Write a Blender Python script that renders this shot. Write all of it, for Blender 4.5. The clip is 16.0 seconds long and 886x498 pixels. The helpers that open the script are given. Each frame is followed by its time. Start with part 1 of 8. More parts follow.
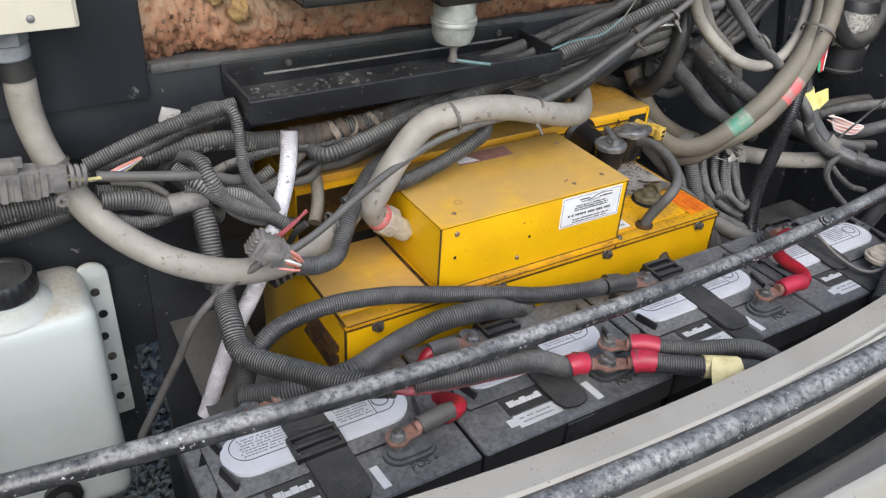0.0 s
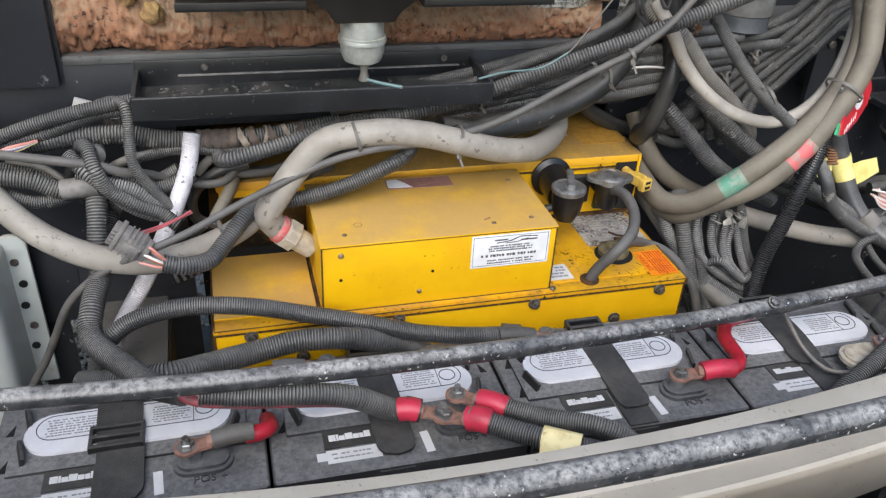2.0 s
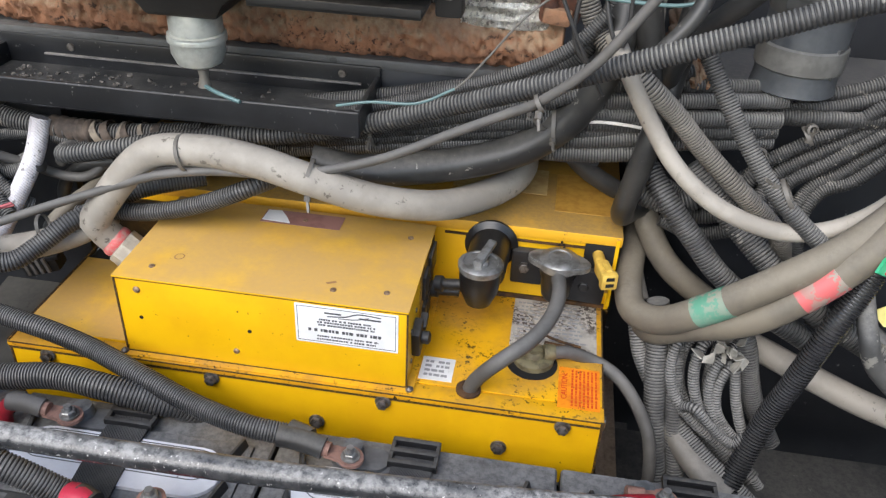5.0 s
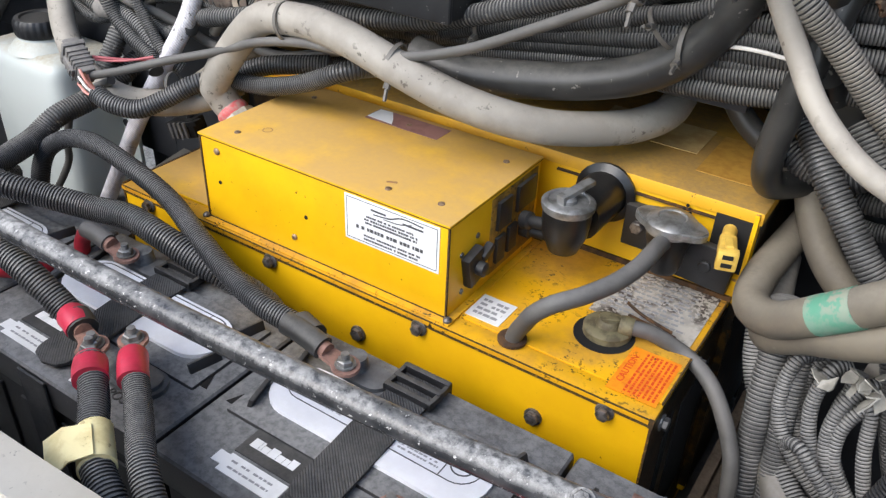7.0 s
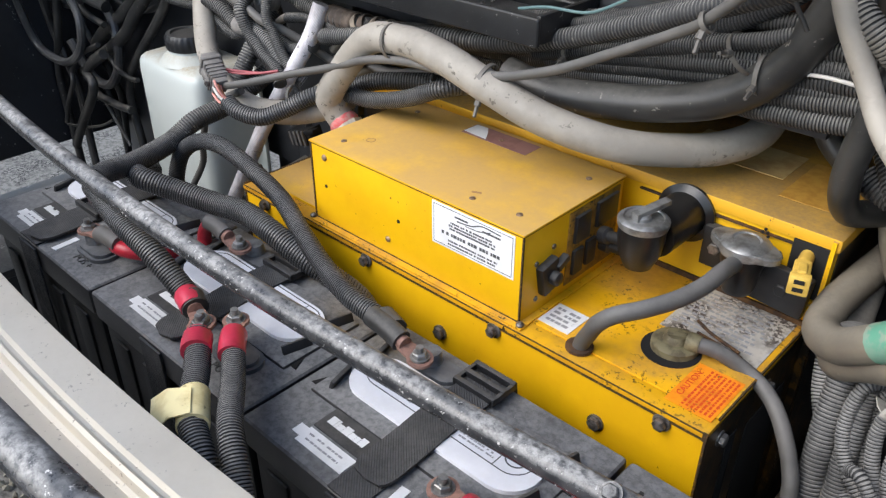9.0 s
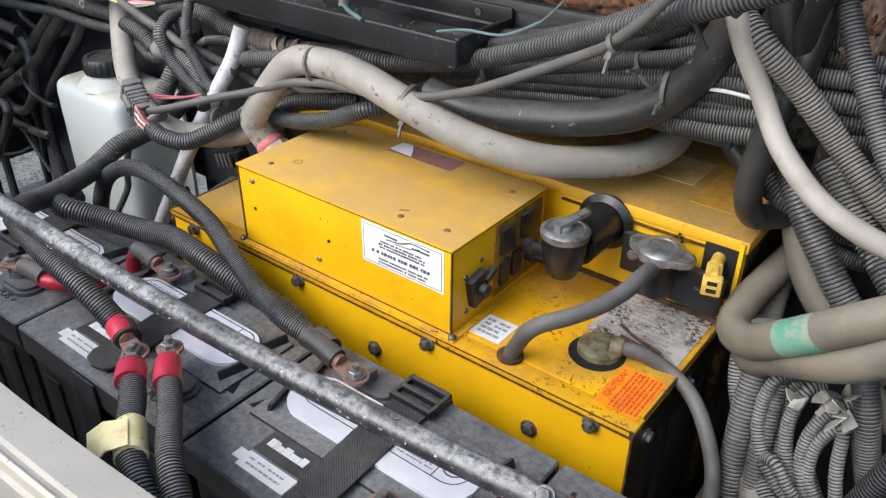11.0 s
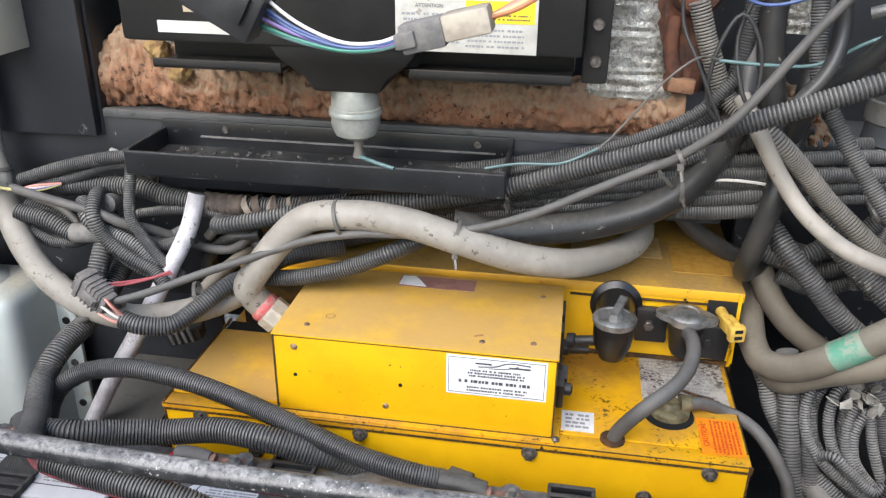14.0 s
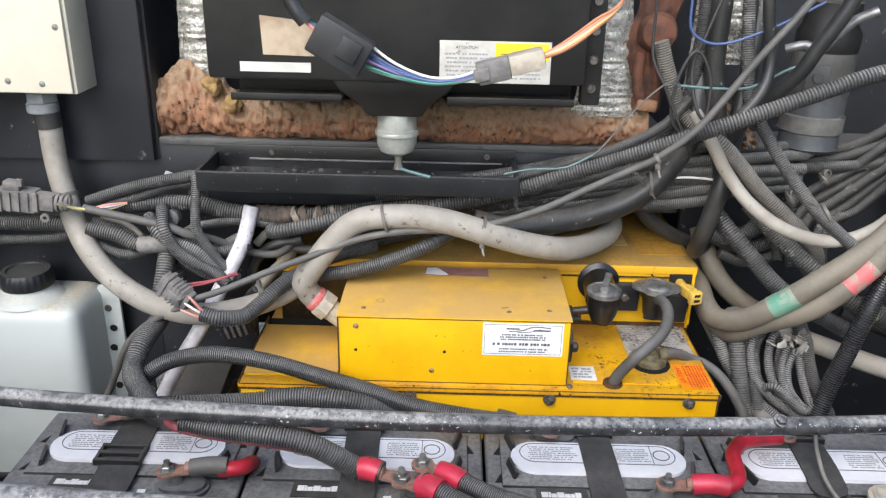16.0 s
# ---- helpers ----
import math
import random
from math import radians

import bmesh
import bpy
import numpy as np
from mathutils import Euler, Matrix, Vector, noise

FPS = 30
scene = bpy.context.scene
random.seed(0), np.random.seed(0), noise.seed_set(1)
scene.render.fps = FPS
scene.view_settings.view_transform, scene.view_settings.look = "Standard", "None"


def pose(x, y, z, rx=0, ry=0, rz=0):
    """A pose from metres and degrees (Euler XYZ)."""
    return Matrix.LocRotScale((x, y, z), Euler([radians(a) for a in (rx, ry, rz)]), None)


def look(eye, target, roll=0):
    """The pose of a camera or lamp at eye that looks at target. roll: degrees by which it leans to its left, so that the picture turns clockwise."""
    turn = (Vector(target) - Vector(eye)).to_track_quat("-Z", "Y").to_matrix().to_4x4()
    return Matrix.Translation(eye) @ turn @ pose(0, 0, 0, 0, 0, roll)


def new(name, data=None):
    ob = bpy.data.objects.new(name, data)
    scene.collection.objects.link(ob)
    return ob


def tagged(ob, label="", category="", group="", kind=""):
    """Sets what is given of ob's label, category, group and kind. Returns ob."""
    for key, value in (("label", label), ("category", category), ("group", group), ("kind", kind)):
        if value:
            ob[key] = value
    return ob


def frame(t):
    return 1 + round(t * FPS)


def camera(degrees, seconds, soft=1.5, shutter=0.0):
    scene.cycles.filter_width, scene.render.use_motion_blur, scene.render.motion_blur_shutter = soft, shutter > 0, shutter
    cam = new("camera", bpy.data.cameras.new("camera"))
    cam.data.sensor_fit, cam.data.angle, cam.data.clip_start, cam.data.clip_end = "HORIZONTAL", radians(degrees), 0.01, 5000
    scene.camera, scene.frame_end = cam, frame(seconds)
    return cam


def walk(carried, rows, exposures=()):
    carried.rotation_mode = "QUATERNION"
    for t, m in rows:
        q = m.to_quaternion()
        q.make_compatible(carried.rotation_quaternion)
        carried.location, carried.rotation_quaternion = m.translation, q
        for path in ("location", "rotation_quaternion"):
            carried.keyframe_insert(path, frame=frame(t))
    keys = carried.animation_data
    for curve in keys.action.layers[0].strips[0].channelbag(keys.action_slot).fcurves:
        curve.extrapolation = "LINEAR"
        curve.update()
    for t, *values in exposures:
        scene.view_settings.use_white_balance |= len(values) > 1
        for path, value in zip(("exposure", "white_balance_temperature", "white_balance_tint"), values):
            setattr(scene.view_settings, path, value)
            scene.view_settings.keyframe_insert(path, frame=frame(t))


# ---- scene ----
cam = camera(57.2, 16.0, soft=1.3)
PATH = [
    (0, (-0.64, -0.699, 0.922), (0.274, 0.712, -0.161), 3.8),
    (0.5, (-0.545, -0.775, 0.931), (0.278, 0.703, -0.136), 3.8),
    (1, (-0.439, -0.852, 0.93), (0.268, 0.698, -0.118), 3.6),
    (1.5, (-0.348, -0.876, 0.931), (0.244, 0.725, -0.111), 3.4),
    (2, (-0.281, -0.814, 0.917), (0.206, 0.821, -0.127), 3.3),
    (2.5, (-0.203, -0.79, 0.93), (0.174, 0.872, -0.117), 3.1),
    (3, (-0.081, -0.796, 0.927), (0.167, 0.885, -0.128), 3.1),
    (3.5, (0.006, -0.813, 0.938), (0.132, 0.879, -0.121), 3.1),
    (4, (0.055, -0.785, 0.929), (0.082, 0.91, -0.132), 3.2),
    (4.2, (0.074, -0.75, 0.926), (0.064, 0.94, -0.144), 3.0),
    (6.3, (0.425, -0.483, 0.788), (-0.225, 1.071, -0.29), 3.7),
    (6.5, (0.408, -0.49, 0.779), (-0.312, 1.03, -0.303), 3.6),
    (7, (0.42, -0.483, 0.761), (-0.481, 0.936, -0.323), 2.5),
    (7.5, (0.466, -0.486, 0.768), (-0.563, 0.85, -0.308), 1.8),
    (8, (0.476, -0.498, 0.775), (-0.649, 0.767, -0.29), 0.9),
    (8.2, (0.478, -0.501, 0.778), (-0.67, 0.748, -0.281), 0.8),
    (10.3, (0.492, -0.476, 0.781), (-0.672, 0.765, -0.271), -0.2),
    (10.5, (0.493, -0.479, 0.781), (-0.643, 0.787, -0.27), -0.1),
    (11, (0.495, -0.5, 0.799), (-0.548, 0.853, -0.24), 0.5),
    (11.5, (0.468, -0.576, 0.825), (-0.455, 0.881, -0.187), 0.9),
    (12, (0.395, -0.68, 0.845), (-0.377, 0.885, -0.132), 1.1),
    (12.5, (0.314, -0.766, 0.853), (-0.314, 0.887, -0.082), 1.0),
    (13, (0.243, -0.78, 0.853), (-0.262, 0.934, -0.044), 0.7),
    (13.5, (0.159, -0.72, 0.842), (-0.233, 1.046, -0.01), 0.7),
    (14, (0.112, -0.698, 0.847), (-0.183, 1.1, 0.021), 0.6),
    (14.5, (0.033, -0.75, 0.851), (-0.168, 1.072, 0.052), 0.5),
    (15, (-0.02, -0.821, 0.867), (-0.14, 1.018, 0.089), 0.6),
    (15.5, (-0.04, -0.887, 0.879), (-0.096, 0.96, 0.115), 0.9),
    (16, (-0.043, -0.921, 0.885), (-0.062, 0.93, 0.129), 1.2),
]
# the filming camera opens up a little on its way in
EXPOSURES = ((0, 1.04), (1, 1.13), (1.5, 1.12), (2.5, 1.06), (3.5, 1.16), (4, 1.13), (6.5, 1.38), (7.5, 1.33), (8, 1.29), (10.5, 1.25), (11.5, 1.35), (12.5, 1.35), (14.5, 1.35), (16, 1.3))
walk(cam, [(t, look(eye, target, roll)) for t, eye, target, roll in PATH], EXPOSURES)

# ---- light: bright overcast daylight falling into the open compartment ----
world = bpy.data.worlds.new("sky")
scene.world = world
world.use_nodes = True
wn = world.node_tree
sky = wn.nodes.new("ShaderNodeTexSky")
sky.sky_type, sky.sun_disc = "NISHITA", False
SUN_UP, SUN_TURN = 42.0, 200.0
sky.sun_elevation, sky.sun_rotation = radians(SUN_UP), radians(SUN_TURN)
sky.air_density, sky.dust_density, sky.ozone_density = 1.0, 1.5, 1.0
wn.links.new(sky.outputs[0], wn.nodes["Background"].inputs[0])
wn.nodes["Background"].inputs[1].default_value = 0.13

sun_data = bpy.data.lights.new("sun", "SUN")
sun_data.energy, sun_data.angle, sun_data.color = 1.5, radians(50), (1.0, 0.992, 0.98)
sun = new("sun", sun_data)
sd = Vector((math.sin(radians(SUN_TURN)) * math.cos(radians(SUN_UP)), math.cos(radians(SUN_TURN)) * math.cos(radians(SUN_UP)), math.sin(radians(SUN_UP))))
sun.matrix_world = look(sd * 5, (0, 0, 0))


# ---- materials ----
def srgb(r, g, b):
    return tuple(((c / 255 + 0.055) / 1.055) ** 2.4 if c > 10 else c / 255 / 12.92 for c in (r, g, b)) + (1.0,)


def mat(name, base, second=None, scale=30.0, mix=(0.4, 0.65), rough=0.5, metal=0.0, bump=0.0, bump_scale=200.0,
        dust=None, dust_range=(0.35, 0.95), dust_amount=0.8, specks=None, speck_scale=90.0, speck_cut=0.62, spec=0.5,
        rough2=None, dust_spot=(0.18, 0.62), grain_range=(0.55, 1.15), weave=0.0, weave_way="DIAGONAL"):
    """A worn surface: two tones by noise, specks of dirt, dust that lies on what faces up, and fine relief."""
    m = bpy.data.materials.new(name)
    m.use_nodes = True
    nt = m.node_tree
    bs = nt.nodes["Principled BSDF"]
    geo = nt.nodes.new("ShaderNodeNewGeometry")
    tex = nt.nodes.new("ShaderNodeTexCoord")

    def noise_at(s, detail=6.0, rg=0.6):
        n = nt.nodes.new("ShaderNodeTexNoise")
        n.inputs["Scale"].default_value, n.inputs["Detail"].default_value, n.inputs["Roughness"].default_value = s, detail, rg
        nt.links.new(geo.outputs["Position"], n.inputs["Vector"])
        return n.outputs[0]

    def ramp(value, lo, hi):
        r = nt.nodes.new("ShaderNodeMapRange")
        r.interpolation_type = "SMOOTHSTEP"
        r.inputs[1].default_value, r.inputs[2].default_value = lo, hi
        nt.links.new(value, r.inputs[0])
        return r.outputs[0]

    def blend(fac, a, b):
        x = nt.nodes.new("ShaderNodeMix")
        x.data_type = "RGBA"
        nt.links.new(fac, x.inputs[0])
        for sock, v in ((x.inputs[6], a), (x.inputs[7], b)):
            if isinstance(v, tuple):
                sock.default_value = v
            else:
                nt.links.new(v, sock)
        return x.outputs[2]

    def times(a, b):
        x = nt.nodes.new("ShaderNodeMath")
        x.operation = "MULTIPLY"
        for sock, v in ((x.inputs[0], a), (x.inputs[1], b)):
            if isinstance(v, (int, float)):
                sock.default_value = v
            else:
                nt.links.new(v, sock)
        return x.outputs[0]

    col = base
    if second:
        col = blend(ramp(noise_at(scale), *mix), base, second)
    if specks:
        fine = ramp(noise_at(speck_scale, 3.0, 0.7), speck_cut, speck_cut + 0.05)
        patch = ramp(noise_at(speck_scale * 0.12, 2.0), 0.42, 0.6)
        col = blend(times(fine, patch), col, specks)
    rsock = None
    if dust:
        sep = nt.nodes.new("ShaderNodeSeparateXYZ")
        nt.links.new(geo.outputs["Normal"], sep.inputs[0])
        up = ramp(sep.outputs[2], *dust_range)
        spot = ramp(noise_at(14.0, 8.0, 0.65), *dust_spot)
        grain = nt.nodes.new("ShaderNodeMapRange")
        grain.inputs[1].default_value, grain.inputs[2].default_value, grain.inputs[3].default_value, grain.inputs[4].default_value = 0.36, 0.6, *grain_range
        nt.links.new(noise_at(170.0, 4.0, 0.7), grain.inputs[0])
        amount = times(times(times(up, spot), grain.outputs[0]), dust_amount)
        col = blend(amount, col, dust)
        r = nt.nodes.new("ShaderNodeMapRange")
        r.inputs[3].default_value, r.inputs[4].default_value = rough, 0.9
        nt.links.new(amount, r.inputs[0])
        rsock = r.outputs[0]
    elif rough2 is not None:
        r = nt.nodes.new("ShaderNodeMapRange")
        r.inputs[3].default_value, r.inputs[4].default_value = rough, rough2
        nt.links.new(ramp(noise_at(scale * 2.3), 0.35, 0.65), r.inputs[0])
        rsock = r.outputs[0]
    if isinstance(col, tuple):
        bs.inputs["Base Color"].default_value = col
    else:
        nt.links.new(col, bs.inputs["Base Color"])
    bs.inputs["Roughness"].default_value, bs.inputs["Metallic"].default_value = rough, metal
    bs.inputs["Specular IOR Level"].default_value = spec
    if rsock:
        nt.links.new(rsock, bs.inputs["Roughness"])
    if bump:
        b = nt.nodes.new("ShaderNodeBump")
        b.inputs["Strength"].default_value, b.inputs["Distance"].default_value = bump, 0.002
        height = noise_at(bump_scale, 5.0)
        if weave:
            wv = nt.nodes.new("ShaderNodeTexWave")
            wv.bands_direction = weave_way
            wv.inputs["Scale"].default_value, wv.inputs["Distortion"].default_value, wv.inputs["Detail Scale"].default_value = weave, 1.5, 3.0
            nt.links.new(geo.outputs["Position"], wv.inputs["Vector"])
            height = times(height, wv.outputs[1])
        nt.links.new(height, b.inputs["Height"])
        nt.links.new(b.outputs[0], bs.inputs["Normal"])
    return m


YELLOW = mat("yellow_paint", srgb(222, 172, 8), srgb(213, 161, 10), 9, rough=0.42, dust=srgb(184, 147, 84), dust_range=(0.7, 0.98), dust_amount=0.92, dust_spot=(0.1, 0.6), grain_range=(0.92, 1.04),
             specks=srgb(90, 60, 20), speck_scale=160, speck_cut=0.67, bump=0.05)
YELLOW_DUSTY = mat("dusty_yellow_paint", srgb(214, 160, 30), srgb(190, 140, 40), 9, rough=0.6, dust=srgb(146, 116, 64), dust_range=(0.7, 0.98), dust_amount=0.95, dust_spot=(0.15, 0.6), grain_range=(0.8, 1.05),
                   specks=srgb(70, 52, 30), speck_scale=120, speck_cut=0.64, bump=0.08)
YELLOW_OILY = mat("oily_yellow_paint", srgb(216, 160, 14), srgb(192, 138, 26), 14, rough=0.4, dust=srgb(158, 126, 70), dust_range=(0.7, 0.98), dust_amount=0.5, dust_spot=(0.3, 0.7), specks=srgb(40, 29, 16), speck_scale=180, speck_cut=0.565, bump=0.12)
# oil grime, darkened further so the shade of these faces is in the colour
YELLOW_GRIMY_SHADED = mat("grimy_shaded_yellow_paint", srgb(78, 56, 20), srgb(36, 27, 15), 30, rough=0.4, specks=srgb(16, 13, 10), speck_scale=90, speck_cut=0.42, bump=0.2)
WORN_EDGE = mat("chipped_yellow_edge", srgb(58, 42, 22), srgb(150, 104, 20), 420, mix=(0.52, 0.7), rough=0.7)
# rust brown; along the seams it also holds their shadow
RUST_EDGE = mat("dark_rust_brown", srgb(52, 36, 22), srgb(92, 62, 28), 60, rough=0.8)
BLACK_PLASTIC = mat("black_plastic", srgb(26, 26, 28), srgb(40, 40, 41), 18, rough=0.45, dust=srgb(96, 94, 90), dust_amount=0.55, bump=0.1, bump_scale=600)
BATTERY_TOP = mat("dusty_battery_plastic", srgb(40, 40, 42), srgb(60, 60, 61), 9, mix=(0.35, 0.7), rough=0.4, dust=srgb(136, 136, 135), dust_amount=0.7, dust_spot=(0.12, 0.58), grain_range=(0.5, 1.15), specks=srgb(142, 141, 139), speck_scale=320, speck_cut=0.68, bump=0.06, bump_scale=500)
WALL_BLACK = mat("black_painted_steel", srgb(35, 37, 41), srgb(48, 50, 54), 7, rough=0.42, dust=srgb(108, 106, 102), dust_amount=0.75, specks=srgb(150, 150, 146), speck_scale=55, speck_cut=0.66, bump=0.06)
# darker plastic for the grooves, with part of their shade in the colour
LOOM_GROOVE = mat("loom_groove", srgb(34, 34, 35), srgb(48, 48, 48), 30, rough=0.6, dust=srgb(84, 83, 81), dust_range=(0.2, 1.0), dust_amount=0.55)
LOOM = mat("dusty_loom", srgb(52, 52, 52), srgb(78, 77, 75), 16, rough=0.55, dust=srgb(136, 134, 129), dust_range=(-0.05, 0.95), dust_amount=0.76, specks=srgb(126, 123, 116), speck_scale=60, speck_cut=0.6, bump=0.05)
LOOM_PALE = mat("pale_dusty_loom", srgb(74, 74, 74), srgb(98, 97, 95), 18, rough=0.55, dust=srgb(150, 148, 143), dust_range=(-0.1, 0.95), dust_amount=0.82, specks=srgb(62, 61, 59), speck_scale=70, speck_cut=0.6, bump=0.05)
LOOM_DARK = mat("dark_loom", srgb(56, 56, 57), srgb(82, 81, 80), 20, rough=0.3, dust=srgb(128, 127, 124), dust_range=(0.1, 1.0), dust_amount=0.58)
HOSE_BLACK = mat("black_rubber", srgb(38, 38, 38), srgb(56, 55, 53), 16, rough=0.38, dust=srgb(106, 103, 97), dust_range=(0.2, 0.95), dust_amount=0.6, specks=srgb(124, 121, 114), speck_scale=110, speck_cut=0.65)
HOSE_GREY = mat("grey_conduit", srgb(136, 130, 121), srgb(154, 148, 138), 22, rough=0.6, dust=srgb(162, 155, 144), dust_range=(0.3, 1.0), dust_amount=0.5, specks=srgb(92, 86, 78), speck_scale=95, speck_cut=0.6, bump=0.15, bump_scale=90)
HOSE_TAN = mat("tan_dusty_hose", srgb(110, 102, 88), srgb(90, 84, 74), 14, rough=0.6, dust=srgb(138, 131, 118), dust_range=(0.1, 0.95), dust_amount=0.6, specks=srgb(124, 117, 104), speck_scale=40, speck_cut=0.6, bump=0.06)
RUBBER = mat("dark_grey_rubber", srgb(77, 75, 72), srgb(92, 89, 85), 24, rough=0.55, dust=srgb(112, 110, 108), dust_range=(0.3, 1.0), dust_amount=0.5)
HOSE_MID = mat("grey_dusty_hose", srgb(96, 92, 85), srgb(116, 111, 102), 18, rough=0.6, dust=srgb(140, 136, 130), dust_range=(0.1, 0.95), dust_amount=0.75, bump=0.05)
WHITE_HOSE = mat("white_hose", srgb(208, 205, 208), srgb(178, 174, 178), 40, rough=0.4, specks=srgb(110, 106, 104), speck_scale=70, speck_cut=0.62, bump=0.5, bump_scale=300, weave=140.0)
RUBBER_BLACK = mat("clean_black_rubber", srgb(20, 20, 21), srgb(32, 31, 30), 30, rough=0.32, dust=srgb(84, 80, 74), dust_range=(0.6, 1.0), dust_amount=0.2, bump=0.1)
LOOM_BLACK = mat("shiny_black_loom", srgb(26, 26, 28), srgb(38, 38, 40), 20, rough=0.22, dust=srgb(96, 95, 93), dust_range=(0.5, 1.0), dust_amount=0.3)
TAPE_CREAM = mat("cream_paper_tape", srgb(236, 222, 168), srgb(214, 196, 140), 40, rough=0.55, specks=srgb(168, 150, 104), speck_scale=80, speck_cut=0.64, bump=0.3, bump_scale=90)
# the pale dust on top also paints in the highlight along the bars
STEEL_BAR = mat("worn_black_bar", srgb(44, 45, 47), srgb(66, 66, 67), 50, mix=(0.40, 0.62), rough=0.24, specks=srgb(212, 209, 204), speck_scale=200, speck_cut=0.625,
                dust=srgb(176, 174, 170), dust_range=(0.2, 1.0), dust_amount=0.7, dust_spot=(0.28, 0.64), grain_range=(0.15, 1.3), bump=0.35, bump_scale=90)
BUMPER = mat("silver_beige_paint", srgb(216, 207, 190), srgb(203, 194, 177), 6, rough=0.34, metal=0.2, dust=srgb(204, 194, 176), dust_range=(0.8, 1.0), dust_amount=0.3, specks=srgb(148, 139, 123), speck_scale=220, speck_cut=0.62, bump=0.03)
BUMPER_LOW = mat("silver_grey_paint", srgb(150, 146, 136), srgb(136, 132, 123), 5, rough=0.26, specks=srgb(118, 114, 104), speck_scale=140, speck_cut=0.64, bump=0.02)
CHROME = mat("dull_chrome", srgb(152, 152, 150), srgb(112, 110, 106), 60, rough=0.36, metal=0.7, rough2=0.5)
ZINC = mat("zinc_bolt", srgb(116, 111, 106), srgb(72, 67, 63), 200, rough=0.35, metal=0.5)
SCREW = mat("rusty_screw", srgb(150, 126, 100), srgb(104, 82, 64), 300, rough=0.5, metal=0.3)
COPPER = mat("corroded_copper_lug", srgb(150, 114, 100), srgb(120, 92, 82), 120, rough=0.65, metal=0.1, bump=0.3, bump_scale=400)
LEAD = mat("lead_terminal", srgb(120, 122, 124), srgb(92, 94, 96), 90, rough=0.5, metal=0.4)
RED_BOOT = mat("red_heatshrink", srgb(186, 48, 70), srgb(158, 40, 56), 40, rough=0.42, bump=0.08, specks=srgb(120, 60, 66), speck_scale=70, speck_cut=0.66)
RED_CABLE = mat("red_cable", srgb(170, 34, 50), srgb(142, 28, 40), 40, rough=0.4, specks=srgb(110, 50, 54), speck_scale=80, speck_cut=0.66)
WHITE_LABEL = mat("white_label", srgb(222, 222, 222), srgb(208, 208, 206), 30, rough=0.45)
BATTERY_LABEL = mat("pale_battery_label", srgb(226, 227, 232), srgb(212, 213, 219), 20, rough=0.4, dust=srgb(206, 206, 205), dust_amount=0.4)
INK = mat("dark_print", srgb(70, 70, 72), rough=0.6)
INK_GREY = mat("grey_print", srgb(140, 140, 142), rough=0.6)
ORANGE = mat("orange_sticker", srgb(236, 140, 22), srgb(206, 116, 22), 60, rough=0.5, specks=srgb(90, 50, 20), speck_scale=260, speck_cut=0.6)
RED_INK = mat("red_print", srgb(196, 62, 24), rough=0.6)
SPECKLED = mat("dirty_silver_plate", srgb(176, 170, 160), srgb(150, 146, 138), 60, rough=0.5, specks=srgb(60, 50, 44), speck_scale=240, speck_cut=0.46)
MAUVE = mat("faded_mauve_sticker", srgb(138, 100, 92), srgb(120, 84, 76), 50, rough=0.6)
STRAP = mat("black_webbing", srgb(40, 40, 42), srgb(62, 61, 60), 40, rough=0.7, dust=srgb(96, 95, 93), dust_amount=0.4, bump=0.6, bump_scale=500, weave=210.0)
JUG = mat("translucent_white_plastic", srgb(192, 198, 194), srgb(180, 187, 183), 5, rough=0.4, dust=srgb(164, 150, 124), dust_range=(0.45, 1.0), dust_amount=0.7, specks=srgb(168, 156, 130), speck_scale=18, speck_cut=0.64)
FOAM = mat("rusty_brown_foam", srgb(152, 107, 79), srgb(118, 85, 64), 34, rough=0.95, specks=srgb(58, 40, 32), speck_scale=150, speck_cut=0.57,
           dust=srgb(150, 128, 104), dust_range=(-0.35, 0.6), dust_amount=0.92, dust_spot=(0.15, 0.58), bump=1.0, bump_scale=110)
FOIL = mat("crinkled_foil", srgb(236, 234, 226), srgb(196, 192, 184), 90, rough=0.2, metal=0.6, bump=1.0, bump_scale=230, rough2=0.4)
BOX_WHITE = mat("grey_white_paint", srgb(206, 199, 180), srgb(192, 186, 168), 8, rough=0.45, bump=0.04)
AC_BLACK = mat("black_moulded_plastic", srgb(29, 28, 27), srgb(40, 39, 37), 9, rough=0.5, dust=srgb(112, 105, 96), dust_amount=0.65, bump=0.12, bump_scale=400, spec=0.3)
CREAM = mat("stained_cream_label", srgb(178, 160, 136), srgb(150, 130, 106), 24, rough=0.6)
YELLOW_LABEL = mat("yellow_label", srgb(238, 200, 40), rough=0.5)
YELLOW_TAPE = mat("pale_yellow_tape", srgb(232, 220, 140), srgb(214, 200, 120), 40, rough=0.5)
YELLOW_PLUG = mat("yellow_plug_plastic", srgb(212, 178, 84), srgb(186, 152, 66), 60, rough=0.5)
RED_TAPE = mat("red_tape", srgb(190, 92, 92), srgb(160, 96, 90), 60, rough=0.5, specks=srgb(140, 132, 120), speck_scale=60, speck_cut=0.5)
GREEN_TAPE = mat("green_tape", srgb(84, 140, 116), srgb(112, 142, 124), 60, rough=0.5, specks=srgb(146, 140, 126), speck_scale=60, speck_cut=0.5)
CAP_RED = mat("red_cap_plastic", srgb(206, 42, 52), srgb(180, 40, 48), 40, rough=0.4, specks=srgb(214, 170, 160), speck_scale=90, speck_cut=0.66)
TIE = mat("grey_cable_tie", srgb(96, 92, 86), rough=0.5)
TIE_BLACK = mat("black_cable_tie", srgb(52, 51, 50), rough=0.5)
